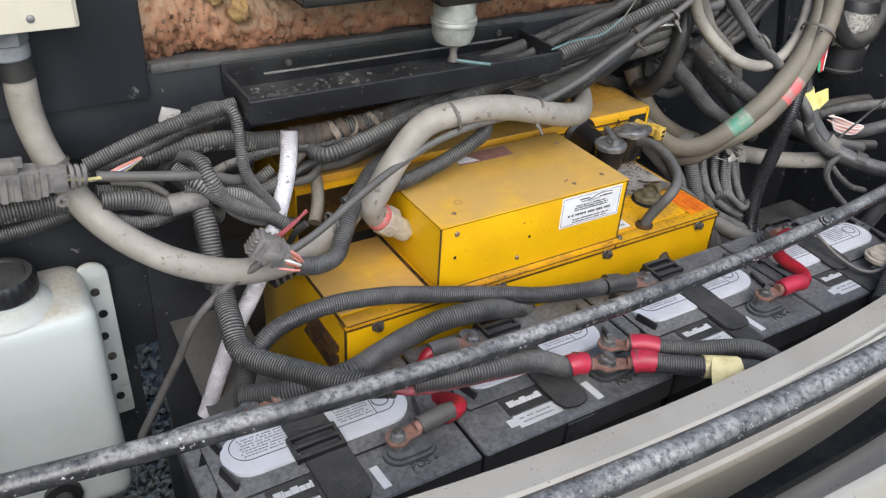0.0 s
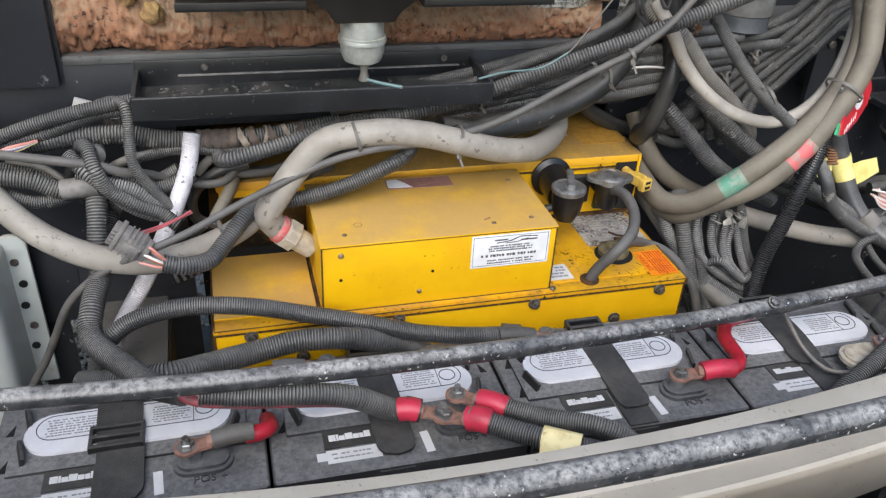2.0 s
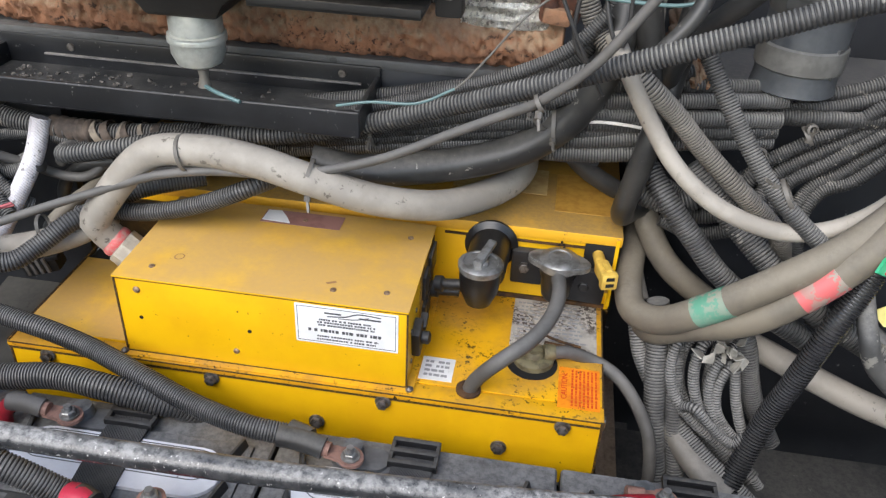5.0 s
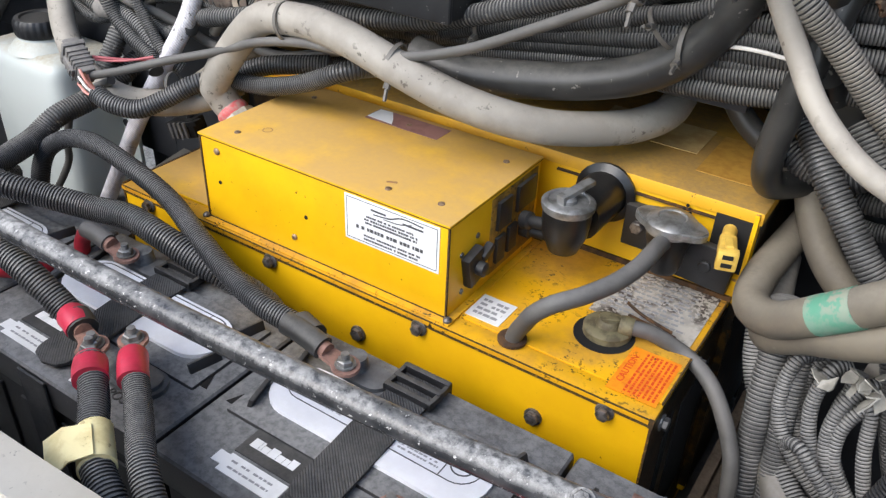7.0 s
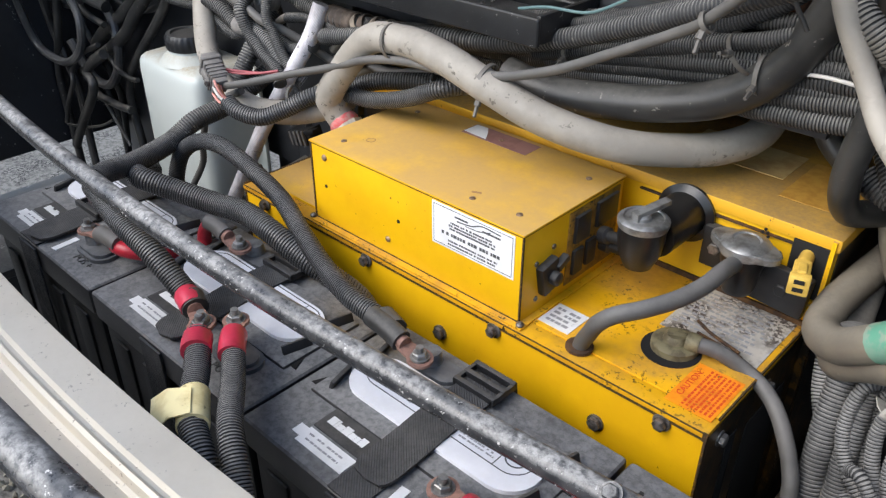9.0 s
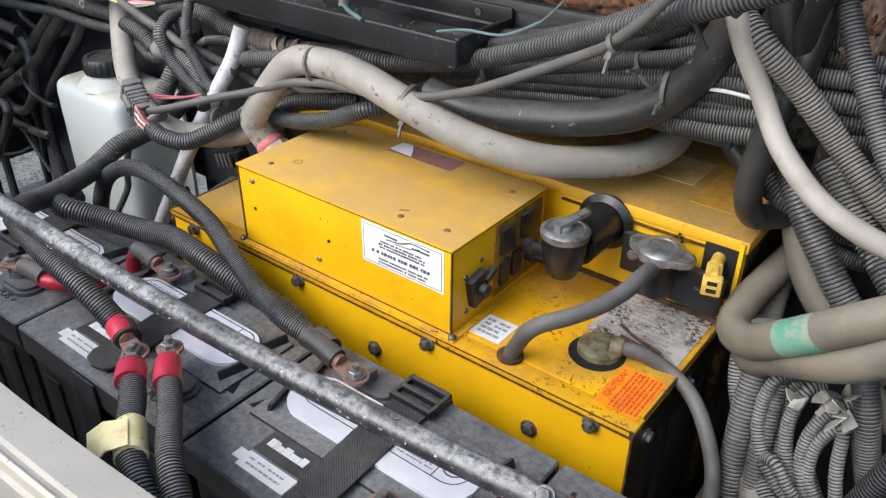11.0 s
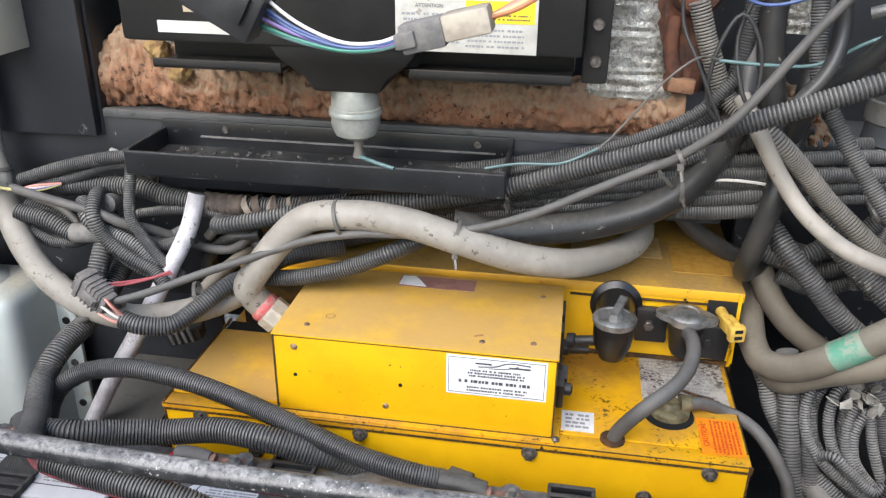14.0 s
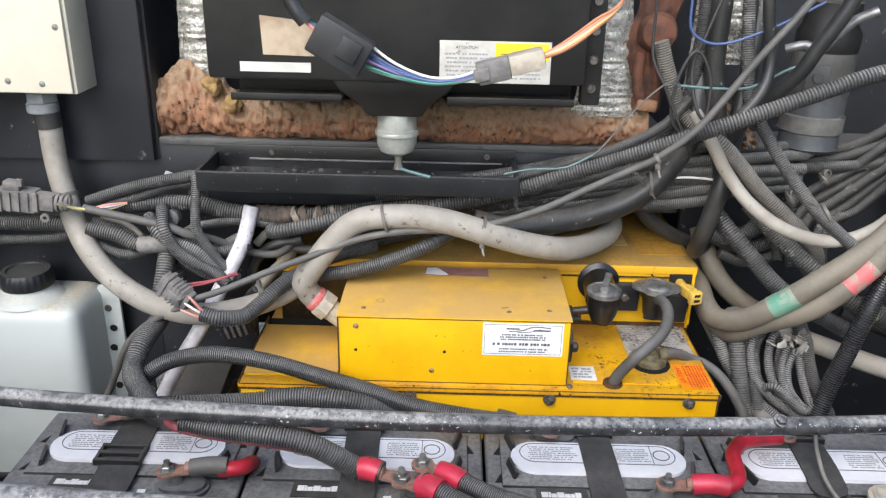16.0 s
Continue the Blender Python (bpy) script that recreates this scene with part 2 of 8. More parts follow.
WIRE_TEAL = mat("teal_wire", srgb(88, 114, 114), rough=0.4)
WIRE_GREEN = mat("green_wire", srgb(62, 128, 112), rough=0.4)
WIRE_BLUE = mat("blue_wire", srgb(72, 90, 134), rough=0.4)
WIRE_WHITE = mat("white_wire", srgb(216, 212, 206), rough=0.4)
WIRE_PINK = mat("pink_wire", srgb(204, 138, 126), rough=0.4)
WIRE_ORANGE = mat("orange_wire", srgb(176, 112, 76), rough=0.4)
WIRE_YELLOW = mat("yellow_wire", srgb(206, 196, 130), rough=0.4)
WIRE_PURPLE = mat("purple_wire", srgb(120, 100, 150), rough=0.4)
CONNECTOR = mat("grey_connector_plastic", srgb(92, 90, 88), srgb(120, 116, 112), 50, rough=0.55, dust=srgb(150, 144, 136), dust_amount=0.6)
TRAY_BLACK = mat("black_tray_plastic", srgb(24, 25, 27), srgb(36, 37, 39), 14, rough=0.3, dust=srgb(70, 69, 67), dust_amount=0.4, specks=srgb(120, 118, 114), speck_scale=140, speck_cut=0.64, bump=0.1)
# near-black colour in place of the shade inside holes, slots and gaps
HOLE_SHADE = mat("hole_shade", srgb(16, 15, 14), rough=0.9)
RUST = mat("rusty_steel", srgb(98, 62, 46), srgb(60, 42, 36), 40, rough=0.85, bump=0.5, bump_scale=200)
GREY_PANEL = mat("grey_galvanised_panel", srgb(78, 78, 77), srgb(60, 60, 59), 12, rough=0.55, dust=srgb(108, 105, 99), dust_amount=0.5, specks=srgb(44, 43, 42), speck_scale=80, speck_cut=0.6, bump=0.05)
GROUND = mat("coarse_asphalt", srgb(120, 118, 112), srgb(84, 82, 78), 70, rough=0.95, specks=srgb(46, 45, 43), speck_scale=110, speck_cut=0.5, bump=1.0, bump_scale=90)
STONE = mat("grey_green_gravel", srgb(132, 126, 112), srgb(88, 84, 75), 60, rough=0.9, bump=0.3)


# ---- mesh helpers ----
def finish(ob, smooth=True):
    if smooth:
        ob.data.polygons.foreach_set("use_smooth", [True] * len(ob.data.polygons))
        ob.data.set_sharp_from_angle(angle=radians(35))
    return ob


def part(name, bm, material, parent=None, label="", smooth=True):
    """Links a bmesh as one mesh object, under a thing or a part where one is given."""
    me = bpy.data.meshes.new(name)
    bm.normal_update()
    bm.to_mesh(me)
    bm.free()
    me.materials.append(material)
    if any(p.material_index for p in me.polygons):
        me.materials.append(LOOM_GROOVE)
    ob = finish(new(name, me), smooth)
    if parent is not None:
        ob.parent = parent
    if label:
        ob["label"] = label
    return ob


def thing(name, label, category, group="", at=(0, 0, 0)):
    ob = new(name)
    ob.location = at
    ob.empty_display_size = 0.02
    return tagged(ob, label, category, group)


def box(lo, hi, bevel=0.0, segments=2, bm=None):
    bm = bm or bmesh.new()
    lo, hi = Vector(lo), Vector(hi)
    g = bmesh.ops.create_cube(bm, size=1.0, matrix=Matrix.Translation((lo + hi) / 2) @ Matrix.Diagonal((*(hi - lo), 1)))
    if bevel:
        vs = set(g["verts"])
        bmesh.ops.bevel(bm, geom=[e for e in bm.edges if e.verts[0] in vs and e.verts[1] in vs], offset=bevel, segments=segments, affect="EDGES", profile=0.6)
    return bm


def obox(centre, size, rot=(0, 0, 0), bevel=0.0, segments=2, bm=None):
    """A bevelled block turned by rot degrees about its centre."""
    b = box([-s / 2 for s in size], [s / 2 for s in size], bevel, segments)
    bmesh.ops.transform(b, matrix=pose(*centre, *rot), verts=b.verts)
    if bm is None:
        return b
    me = bpy.data.meshes.new("tmp")
    b.to_mesh(me)
    b.free()
    bm.from_mesh(me)
    bpy.data.meshes.remove(me)
    return bm


def lathe(profile, base, axis=(0, 0, 1), n=24, bm=None, cap=True):
    """Turns (radius, height) pairs about an axis from base."""
    bm = bm or bmesh.new()
    q = Vector(axis).normalized().to_track_quat("Z", "Y")
    rings = []
    for r, h in profile:
        rings.append([bm.verts.new(Vector(base) + q @ Vector((r * math.cos(2 * math.pi * i / n), r * math.sin(2 * math.pi * i / n), h))) for i in range(n)])
    for a, b in zip(rings, rings[1:]):
        for i in range(n):
            bm.faces.new((a[i], a[(i + 1) % n], b[(i + 1) % n], b[i]))
    if cap:
        bm.faces.new(rings[0][::-1])
        bm.faces.new(rings[-1])
    return bm


def spline(points, step=0.004):
    """A smooth line through the points, in steps of even length."""
    p = [Vector(q) for q in points]
    p = [2 * p[0] - p[1]] + p + [2 * p[-1] - p[-2]]
    fine = []
    for a, b, c, d in zip(p, p[1:], p[2:], p[3:]):
        for k in range(24):
            u = k / 24
            fine.append(0.5 * (2 * b + (c - a) * u + (2 * a - 5 * b + 4 * c - d) * u * u + (3 * b - a - 3 * c + d) * u ** 3))
    fine.append(p[-2].copy())
    out, gone, want = [fine[0]], 0.0, step
    for a, b in zip(fine, fine[1:]):
        length = (b - a).length
        while length > 1e-9 and gone + length >= want:
            out.append(a.lerp(b, (want - gone) / length))
            want += step
        gone += length
    if (out[-1] - fine[-1]).length > step * 0.3:
        out.append(fine[-1])
    return out


def sweep(line, radii, n=12, bm=None, cap=True, flat=1.0):
    """A tube along the line; radii is one number or one for each point."""
    bm = bm or bmesh.new()
    if isinstance(radii, (int, float)):
        radii = [radii] * len(line)
    side = None
    rings = []
    for i, p in enumerate(line):
        ahead = (line[min(i + 1, len(line) - 1)] - line[max(i - 1, 0)]).normalized()
        if side is None:
            side = ahead.cross(Vector((0.13, 0.21, 0.97))).normalized()
        side = (side - ahead * side.dot(ahead)).normalized()
        up = ahead.cross(side)
        rings.append([bm.verts.new(p + (side * math.cos(2 * math.pi * k / n) + up * flat * math.sin(2 * math.pi * k / n)) * radii[i]) for k in range(n)])
    for a, b in zip(rings, rings[1:]):
        for k in range(n):
            bm.faces.new((a[k], a[(k + 1) % n], b[(k + 1) % n], b[k]))
    if cap and len(rings) > 1:
        bm.faces.new(rings[0][::-1])
        bm.faces.new(rings[-1])
    return bm


def smooth_tube(points, r, n=14, step=0.006, bm=None):
    return sweep(spline(points, step), r, n, bm)


def ribbed_tube(points, r, pitch=0.0, depth=0.0, n=14):
    """Split-loom tubing: dusty square ribs round the tube; grooves coloured darker to add to their shade."""
    pitch, depth = pitch or 0.0012 + r * 0.20, depth or r * 0.09
    line = spline(points, pitch / 5)
    bm = sweep(line, [r if i % 5 < 3 else r - depth for i in range(len(line))], n)
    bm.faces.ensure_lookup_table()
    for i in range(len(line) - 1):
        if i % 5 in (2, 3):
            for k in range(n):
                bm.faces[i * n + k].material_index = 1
    return bm


def tie_ring(centre, axis, r, width=0.004, thick=0.0013, tail=None):
    """A cable tie's band round a bundle, with its lock and a cut tail."""
    bm = lathe([(r, -width / 2), (r + thick, -width / 2), (r + thick, width / 2), (r, width / 2)], centre, axis, 20, cap=False)
    q = Vector(axis).normalized().to_track_quat("Z", "Y")
    if tail is not None:
        t = Vector(tail).normalized()
        c = Vector(centre) + t * (r + 0.003)
        bm2 = sweep([c - t * 0.003, c + t * 0.004], 0.0035, 6)
        bm3 = sweep([c, c + t * 0.016 + Vector((0.002, 0, 0.001))], 0.0018, 4)
        for b in (bm2, bm3):
            me = bpy.data.meshes.new("tmp")
            b.to_mesh(me)
            b.free()
            bm.from_mesh(me)
            bpy.data.meshes.remove(me)
    return bm


def lettering(name, body, size, material, parent, m, extrude=0.0002):
    """Words in the built-in font, turned into a mesh and laid at the pose m."""
    cu = bpy.data.curves.new(name, "FONT")
    cu.body, cu.size, cu.extrude, cu.align_x, cu.align_y = body, size, extrude, "LEFT", "CENTER"
    tmp = bpy.data.objects.new(name, cu)
    me = bpy.data.meshes.new_from_object(tmp)
    bpy.data.objects.remove(tmp)
    me.materials.append(material)
    ob = new(name, me)
    ob.matrix_world = m
    ob.parent = parent
    return ob


def hexnut(centre, axis, r, h, n=6):
    return lathe([(r * 0.8, 0), (r, h * 0.12), (r, h * 0.85), (r * 0.85, h)], centre, axis, n)


def merge(*bms):
    out = bmesh.new()
    for b in bms:
        me = bpy.data.meshes.new("tmp")
        b.to_mesh(me)
        b.free()
        out.from_mesh(me)
        bpy.data.meshes.remove(me)
    return out


def plate(points, thick, direction):
    """A flat plate with this outline, made thick along direction."""
    bm = bmesh.new()
    f = bm.faces.new([bm.verts.new(p) for p in points])
    g = bmesh.ops.extrude_face_region(bm, geom=[f])
    bmesh.ops.translate(bm, verts=[v for v in g["geom"] if isinstance(v, bmesh.types.BMVert)], vec=Vector(direction) * thick)
    bmesh.ops.recalc_face_normals(bm, faces=bm.faces)
    return bm


def stadium(cx, cy, w, h, z, n=10):
    """The outline of an oblong with round ends, lying flat."""
    r = h / 2
    out = [Vector((cx + w / 2 - r + r * math.cos(a), cy + r * math.sin(a), z)) for a in np.linspace(-math.pi / 2, math.pi / 2, n)]
    return out + [Vector((cx - w / 2 + r + r * math.cos(a), cy + r * math.sin(a), z)) for a in np.linspace(math.pi / 2, 3 * math.pi / 2, n)]


# ---- the setting: ground, compartment walls, bumper ----
def structure(ob, label, category):
    return tagged(ob, label, category, kind="structure")


def noisy_grid(x0, x1, y0, y1, z, nx, ny, height, scale):
    bm = bmesh.new()
    rows = []
    for j in range(ny + 1):
        rows.append([])
        for i in range(nx + 1):
            x, y = x0 + (x1 - x0) * i / nx, y0 + (y1 - y0) * j / ny
            rows[-1].append(bm.verts.new((x, y, z + height * noise.noise((x * scale, y * scale, 3.1)))))
    for a, b in zip(rows, rows[1:]):
        for i in range(nx):
            bm.faces.new((a[i], a[i + 1], b[i + 1], b[i]))
    return bm


GROUND_Z = -0.42
structure(part("ground", noisy_grid(-300, 300, -300, 300, GROUND_Z, 40, 40, 0.0, 1.0), GROUND), "coarse grey weathered asphalt ground under the vehicle", "ground")


def gravel_bed():
    """Loose stones on the ground below the open left side of the compartment."""
    rnd = random.Random(4)
    verts, faces = [], []
    for _ in range(8500):
        x, y = rnd.gauss(-0.7, 0.25), rnd.gauss(0.45, 0.42)
        r = rnd.uniform(0.006, 0.014)
        base = len(verts)
        q = Euler((rnd.uniform(0, 6), rnd.uniform(0, 6), rnd.uniform(0, 6))).to_matrix()
        shape = [Vector(v) for v in ((1, 0, 0), (-1, 0, 0), (0, 1, 0), (0, -1, 0), (0, 0, 0.7), (0, 0, -0.7))]
        for v in shape:
            w = q @ (v * r * rnd.uniform(0.75, 1.2))
            verts.append((x + w.x, y + w.y, GROUND_Z + 0.004 + r * 0.4 + w.z))
        for a, b, c in ((0, 2, 4), (2, 1, 4), (1, 3, 4), (3, 0, 4), (2, 0, 5), (1, 2, 5), (3, 1, 5), (0, 3, 5)):
            faces.append((base + a, base + b, base + c))
    me = bpy.data.meshes.new("gravel")
    me.from_pydata(verts, [], faces)
    me.materials.append(STONE)
    return tagged(new("gravel", me), "loose grey green gravel stones on the ground", "gravel", kind="stuff")


gravel_bed()

# back wall: the lower black wall, its folded ledge, and the taller panel beside the opening
structure(part("wall_back", box((-1.15, 0.46, 0.16), (1.05, 0.48, 1.4)), WALL_BLACK), "black painted steel rear wall of the compartment", "wall")
# the low sheet beyond the bottle is added to darken what lies behind
lw = merge(box((-1.1, 0.215, 0.33), (-0.345, 0.227, 0.50), 0.002), box((-0.497, 0.216, -0.15), (-0.345, 0.2265, 0.33), 0.002), box((-1.1, 0.216, -0.35), (-0.640, 0.2265, 0.33), 0.002), box((-0.575, 0.230, 0.02), (-0.525, 0.234, 0.33), 0.001), box((-0.640, 0.216, 0.20), (-0.497, 0.2265, 0.33), 0.002), box((-0.345, 0.440, 0.0), (0.33, 0.452, 0.50), 0.002), box((-1.1, 0.200, 0.492), (0.285, 0.212, 0.582), 0.002), box((-1.1, 0.200, 0.578), (0.285, 0.46, 0.586), 0.003))
structure(part("wall_lower", lw, WALL_BLACK), "black dusty steel bulkhead with a folded ledge", "wall")
structure(part("trim_ledge", box((-0.46, 0.1955, 0.5785), (0.285, 0.205, 0.5895), 0.003), GREY_PANEL), "dusty grey folded edge of the ledge below the foam", "trim")
rw = merge(box((0.33, 0.335, -0.2), (1.0, 0.347, 0.55), 0.002), box((0.285, 0.335, 0.545), (1.0, 0.46, 0.555), 0.002))
structure(part("wall_right_back", rw, WALL_BLACK), "black dusty steel bulkhead behind the loom bundles", "wall")
structure(part("wall_left", box((-1.12, -0.25, 0.10), (-1.10, 0.46, 1.3)), WALL_BLACK), "black painted side wall of the compartment", "wall")
structure(part("wall_right", box((0.98, -0.30, -0.25), (1.0, 0.46, 1.3)), WALL_BLACK), "black painted side wall of the compartment", "wall")
structure(part("wall_panel", merge(box((-1.1, 0.186, 0.556), (-0.466, 0.199, 1.3), 0.002), box((-0.474, 0.199, 0.556), (-0.462, 0.44, 1.3))), WALL_BLACK), "flat black steel panel beside the recess", "wall")

# floor: the deck under the generator, with the open gap at its left
# the thin upright sheet behind the batteries is added to keep their gaps dark
structure(part("floor", merge(box((-0.36, -0.04, -0.02), (0.40, 0.44, 0.0)), box((0.33, -0.24, -0.02), (0.98, 0.30, 0.02)), box((-0.56, -0.30, 0.03), (0.62, -0.04, 0.05)), box((-0.548, -0.0435, 0.05), (0.56, -0.040, 0.262))), WALL_BLACK), "black steel deck and battery shelf", "floor")
structure(part("trim_left", merge(obox((-0.432, 0.085, 0.204), (0.094, 0.262, 0.006), (8.7, 0, 0), 0.001), box((-0.389, -0.04, -0.1), (-0.385, 0.214, 0.186))), GREY_PANEL), "grey sheet-metal flange beside the generator", "trim")
TAN_RAIL = mat("tan_rusted_rail", srgb(112, 94, 78), srgb(78, 62, 50), 40, rough=0.8, dust=srgb(136, 122, 106), dust_amount=0.8, specks=srgb(50, 40, 34), speck_scale=90, speck_cut=0.6, bump=0.2)
structure(part("trim_right", merge(box((0.336, -0.03, 0.0), (0.348, 0.44, 0.105), 0.002), box((0.348, -0.03, 0.0), (0.366, 0.44, 0.088), 0.002)), TAN_RAIL), "tan rusted steel rail beside the generator", "trim")
structure(part("trim_floor", box((0.372, -0.03, 0.021), (0.46, 0.10, 0.032), 0.003), GREY_PANEL), "pale dusty sheet under the coiled loom", "trim")


def front_line(x, out, up):
    """A point beside the bowed inner edge of the bumper: so far outward, so far up."""
    y, z = -0.319 + 0.035 * x + 0.155 * x * x, 0.371 - 0.024 * x + 0.021 * x * x
    slope = 0.035 + 0.31 * x
    n = math.hypot(1, slope)
    return (x + slope / n * out, y - out / n, z + up)


def bumper_sheet(section, x0, x1, n, thick=0.004):
    """Sweeps a section along the bowed front; section(x) gives (outward, up) pairs."""
    bm = bmesh.new()
    rows = [[bm.verts.new(front_line(x, o, h)) for o, h in section(x)] for x in np.linspace(x0, x1, n + 1)]
    for a, b in zip(rows, rows[1:]):
        for k in range(len(a) - 1):
            bm.faces.new((a[k], b[k], b[k + 1], a[k + 1]))
    bmesh.ops.recalc_face_normals(bm, faces=bm.faces)
    bmesh.ops.solidify(bm, geom=list(bm.faces), thickness=thick)
    return bm


def lip_section(x):
    return [(0.002, -0.10), (0.0, -0.006), (0.002, -0.001), (0.006, 0.0), (0.032, -0.001), (0.035, -0.004), (0.038, -0.004), (0.041, -0.001), (0.044, -0.003), (0.046, -0.010), (0.050, -0.012)]


def shelf_section(x):
    return [(0.047, -0.013), (0.052, -0.011), (0.070, -0.008), (0.076, -0.006), (0.080, -0.008), (0.082, -0.014), (0.080, -0.021), (0.076, -0.024), (0.074, -0.034), (0.070, -0.060), (0.055, -0.12)]


def panel_section(x):
    """The outer body panel: it lies close in at one end and stands off, lower, at the other."""
    c = max(-0.45, min(0.42, x))
    oi, hi = 0.150 - 0.02 * c, 0.043 - (0.16 if c > 0.05 else 0.0) * (c - 0.05)
    oo, ho = 0.192 + 0.012 * c, 0.076 - (0.10 if c > 0 else 0.0) * c
    return [(oi - 0.004, hi - 0.06), (oi - 0.002, hi - 0.006), (oi, hi), (oi + (oo - oi) * 0.55, hi + (ho - hi) * 0.6 + 0.003), (oo - 0.004, ho + 0.001), (oo, ho), (oo + 0.004, ho - 0.004), (oo + 0.014, ho - 0.03), (oo + 0.03, ho - 0.10), (oo + 0.03, ho - 0.55)]


BX0, BX1 = -0.98, 0.96
bumper = thing("bumper", "silver beige painted bowed front bumper with a grooved lip", "bumper")
part("lip", bumper_sheet(lip_section, BX0, BX1, 70), BUMPER, bumper)
part("shelf", bumper_sheet(shelf_section, BX0, BX1, 70), BUMPER, bumper, "beige step below the lip with a rolled outer ridge")
body_panel = tagged(part("body_panel", bumper_sheet(panel_section, BX0, BX1, 70), BUMPER_LOW), "satin silver grey outer body panel with a rounded edge", "body panel")


# ---- generator ----
generator = thing("generator", "yellow painted boxed diesel generator, dusty and oil-stained", "generator")
GX0, GX1, GT = -0.318, 0.314, 0.312
lower_bm = box((GX0, 0.0, 0.02), (GX1, 0.40, GT - 0.006), 0.003)
lower_housing = part("lower_housing", lower_bm, YELLOW, generator)
part("front_lid_edge", box((GX0 - 0.0015, -0.0025, GT - 0.006), (GX1 + 0.0015, 0.02, GT), 0.0015), YELLOW_OILY, lower_housing)
# rusty lid line, with the seam's shadow put into its dark colour
part("lid_seam", box((GX0 - 0.0004, -0.0016, GT - 0.0092), (GX1 + 0.0004, 0.02, GT - 0.006)), WORN_EDGE, lower_housing)
# top plates with dark seams between them
part("left_top_plate", box((GX0, 0.022, GT - 0.006), (-0.192, 0.164, GT + 0.001), 0.0012), YELLOW, lower_housing)
# dark strip in place of the shade down a deep gap
part("rear_gap", box((GX0 + 0.001, 0.1645, GT - 0.006), (-0.19, 0.1915, GT - 0.003)), HOLE_SHADE, lower_housing)
part("right_top_plate", box((0.121, 0.0205, GT - 0.006), (GX1, 0.192, GT + 0.001), 0.0012), YELLOW_OILY, lower_housing, "oil-speckled yellow top plate")
part("seam", box((-0.192, 0.001, GT - 0.006), (0.121, 0.19, GT - 0.003)), RUST_EDGE, lower_housing)
for x0, x1 in ((GX0 - 0.0008, GX0 + 0.0012), (GX1 - 0.0012, GX1 + 0.0008)):
    part("worn_edge", box((x0, -0.0009, 0.04), (x1, 0.003, GT - 0.0078)), WORN_EDGE, lower_housing)
part("worn_edge", box((GX1 - 0.0006, 0.02, GT - 0.001), (GX1 + 0.001, 0.192, GT + 0.0013)), WORN_EDGE, lower_housing)
for x in (-0.2755, -0.0918, 0.0918, 0.2755):
    b = part("bolt", merge(hexnut((x, -0.0085, 0.299), (0, 1, 0), 0.0060, 0.0055), lathe([(0.0080, 0), (0.0086, 0.001), (0.0080, 0.0022)], (x, -0.0026, 0.299), (0, 1, 0), 16)), ZINC, generator)
for x, z in ((0.214, 0.258), (-0.214, 0.258), (0.02, 0.258)):
    part("bolt", merge(hexnut((x, -0.0065, z), (0, 1, 0), 0.0068, 0.006), lathe([(0.0085, 0), (0.0085, 0.002)], (x, -0.002, z), (0, 1, 0), 16)), ZINC, generator)
for y, z in ((0.03, 0.285), (0.12, 0.285)):
    part("bolt", merge(hexnut((GX1 + 0.007, y, z), (-1, 0, 0), 0.006, 0.005), lathe([(0.0075, 0), (0.0075, 0.002)], (GX1 + 0.002, y, z), (-1, 0, 0), 14)), CHROME, generator)
for lo, hi in (((GX0, -0.0029, GT - 0.0006), (GX1, -0.0016, GT + 0.0003)), ((GX1 - 0.002, -0.0034, GT - 0.008), (GX1 + 0.0022, -0.0010, GT + 0.0005)), ((GX0 - 0.0022, 0.0, GT - 0.0012), (GX0 + 0.0006, 0.19, GT + 0.0014))):
    part("worn_edge", box(lo, hi), WORN_EDGE, lower_housing)
# flat dark plates for the shade in the handle slot at the right, and louvres at the left
part("grimy_shaded_side", box((GX1 - 0.0005, 0.004, 0.04), (GX1 + 0.0006, 0.395, GT - 0.008)), YELLOW_GRIMY_SHADED, lower_housing, "yellow side sheet dark with oil grime and shade")
part("handle_slot", merge(box((GX1 - 0.001, 0.05, 0.12), (GX1 + 0.0015, 0.066, 0.27), 0.0006), box((GX1 - 0.001, 0.09, 0.10), (GX1 + 0.0015, 0.17, 0.26), 0.0006)), HOLE_SHADE, lower_housing)
for k in range(3):
    part("louvre", obox((GX0 - 0.002, 0.07, 0.262 - 0.018 * k), (0.006, 0.10, 0.010), (0, 30, 0), 0.001), RUST_EDGE, lower_housing)

# rear housing
RY, RT = 0.193, 0.412
rear_housing = part("rear_housing", box((-0.300, RY, 0.05), (0.322, 0.43, RT - 0.004), 0.003), YELLOW, generator)
# rear side: grime and the shade on it, both in the sheet's colour
part("grimy_shaded_side", box((0.3215, RY + 0.004, 0.06), (0.3232, 0.425, RT - 0.015)), YELLOW_GRIMY_SHADED, rear_housing, "yellow side sheet dark with oil grime and shade")
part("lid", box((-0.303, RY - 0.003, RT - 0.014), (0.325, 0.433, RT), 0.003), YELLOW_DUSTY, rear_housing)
part("grimy_shaded_face", box((-0.2985, RY - 0.0014, 0.06), (-0.150, RY + 0.001, RT - 0.024)), YELLOW_GRIMY_SHADED, rear_housing, "yellow front sheet dark with grime and shade")
part("seam", box((0.123, RY - 0.0035, RT - 0.0195), (0.300, RY - 0.0005, RT - 0.0175)), RUST_EDGE, rear_housing)
part("base_seam", box((0.122, RY - 0.004, GT + 0.001), (0.316, RY - 0.0005, GT + 0.006)), RUST_EDGE, rear_housing)
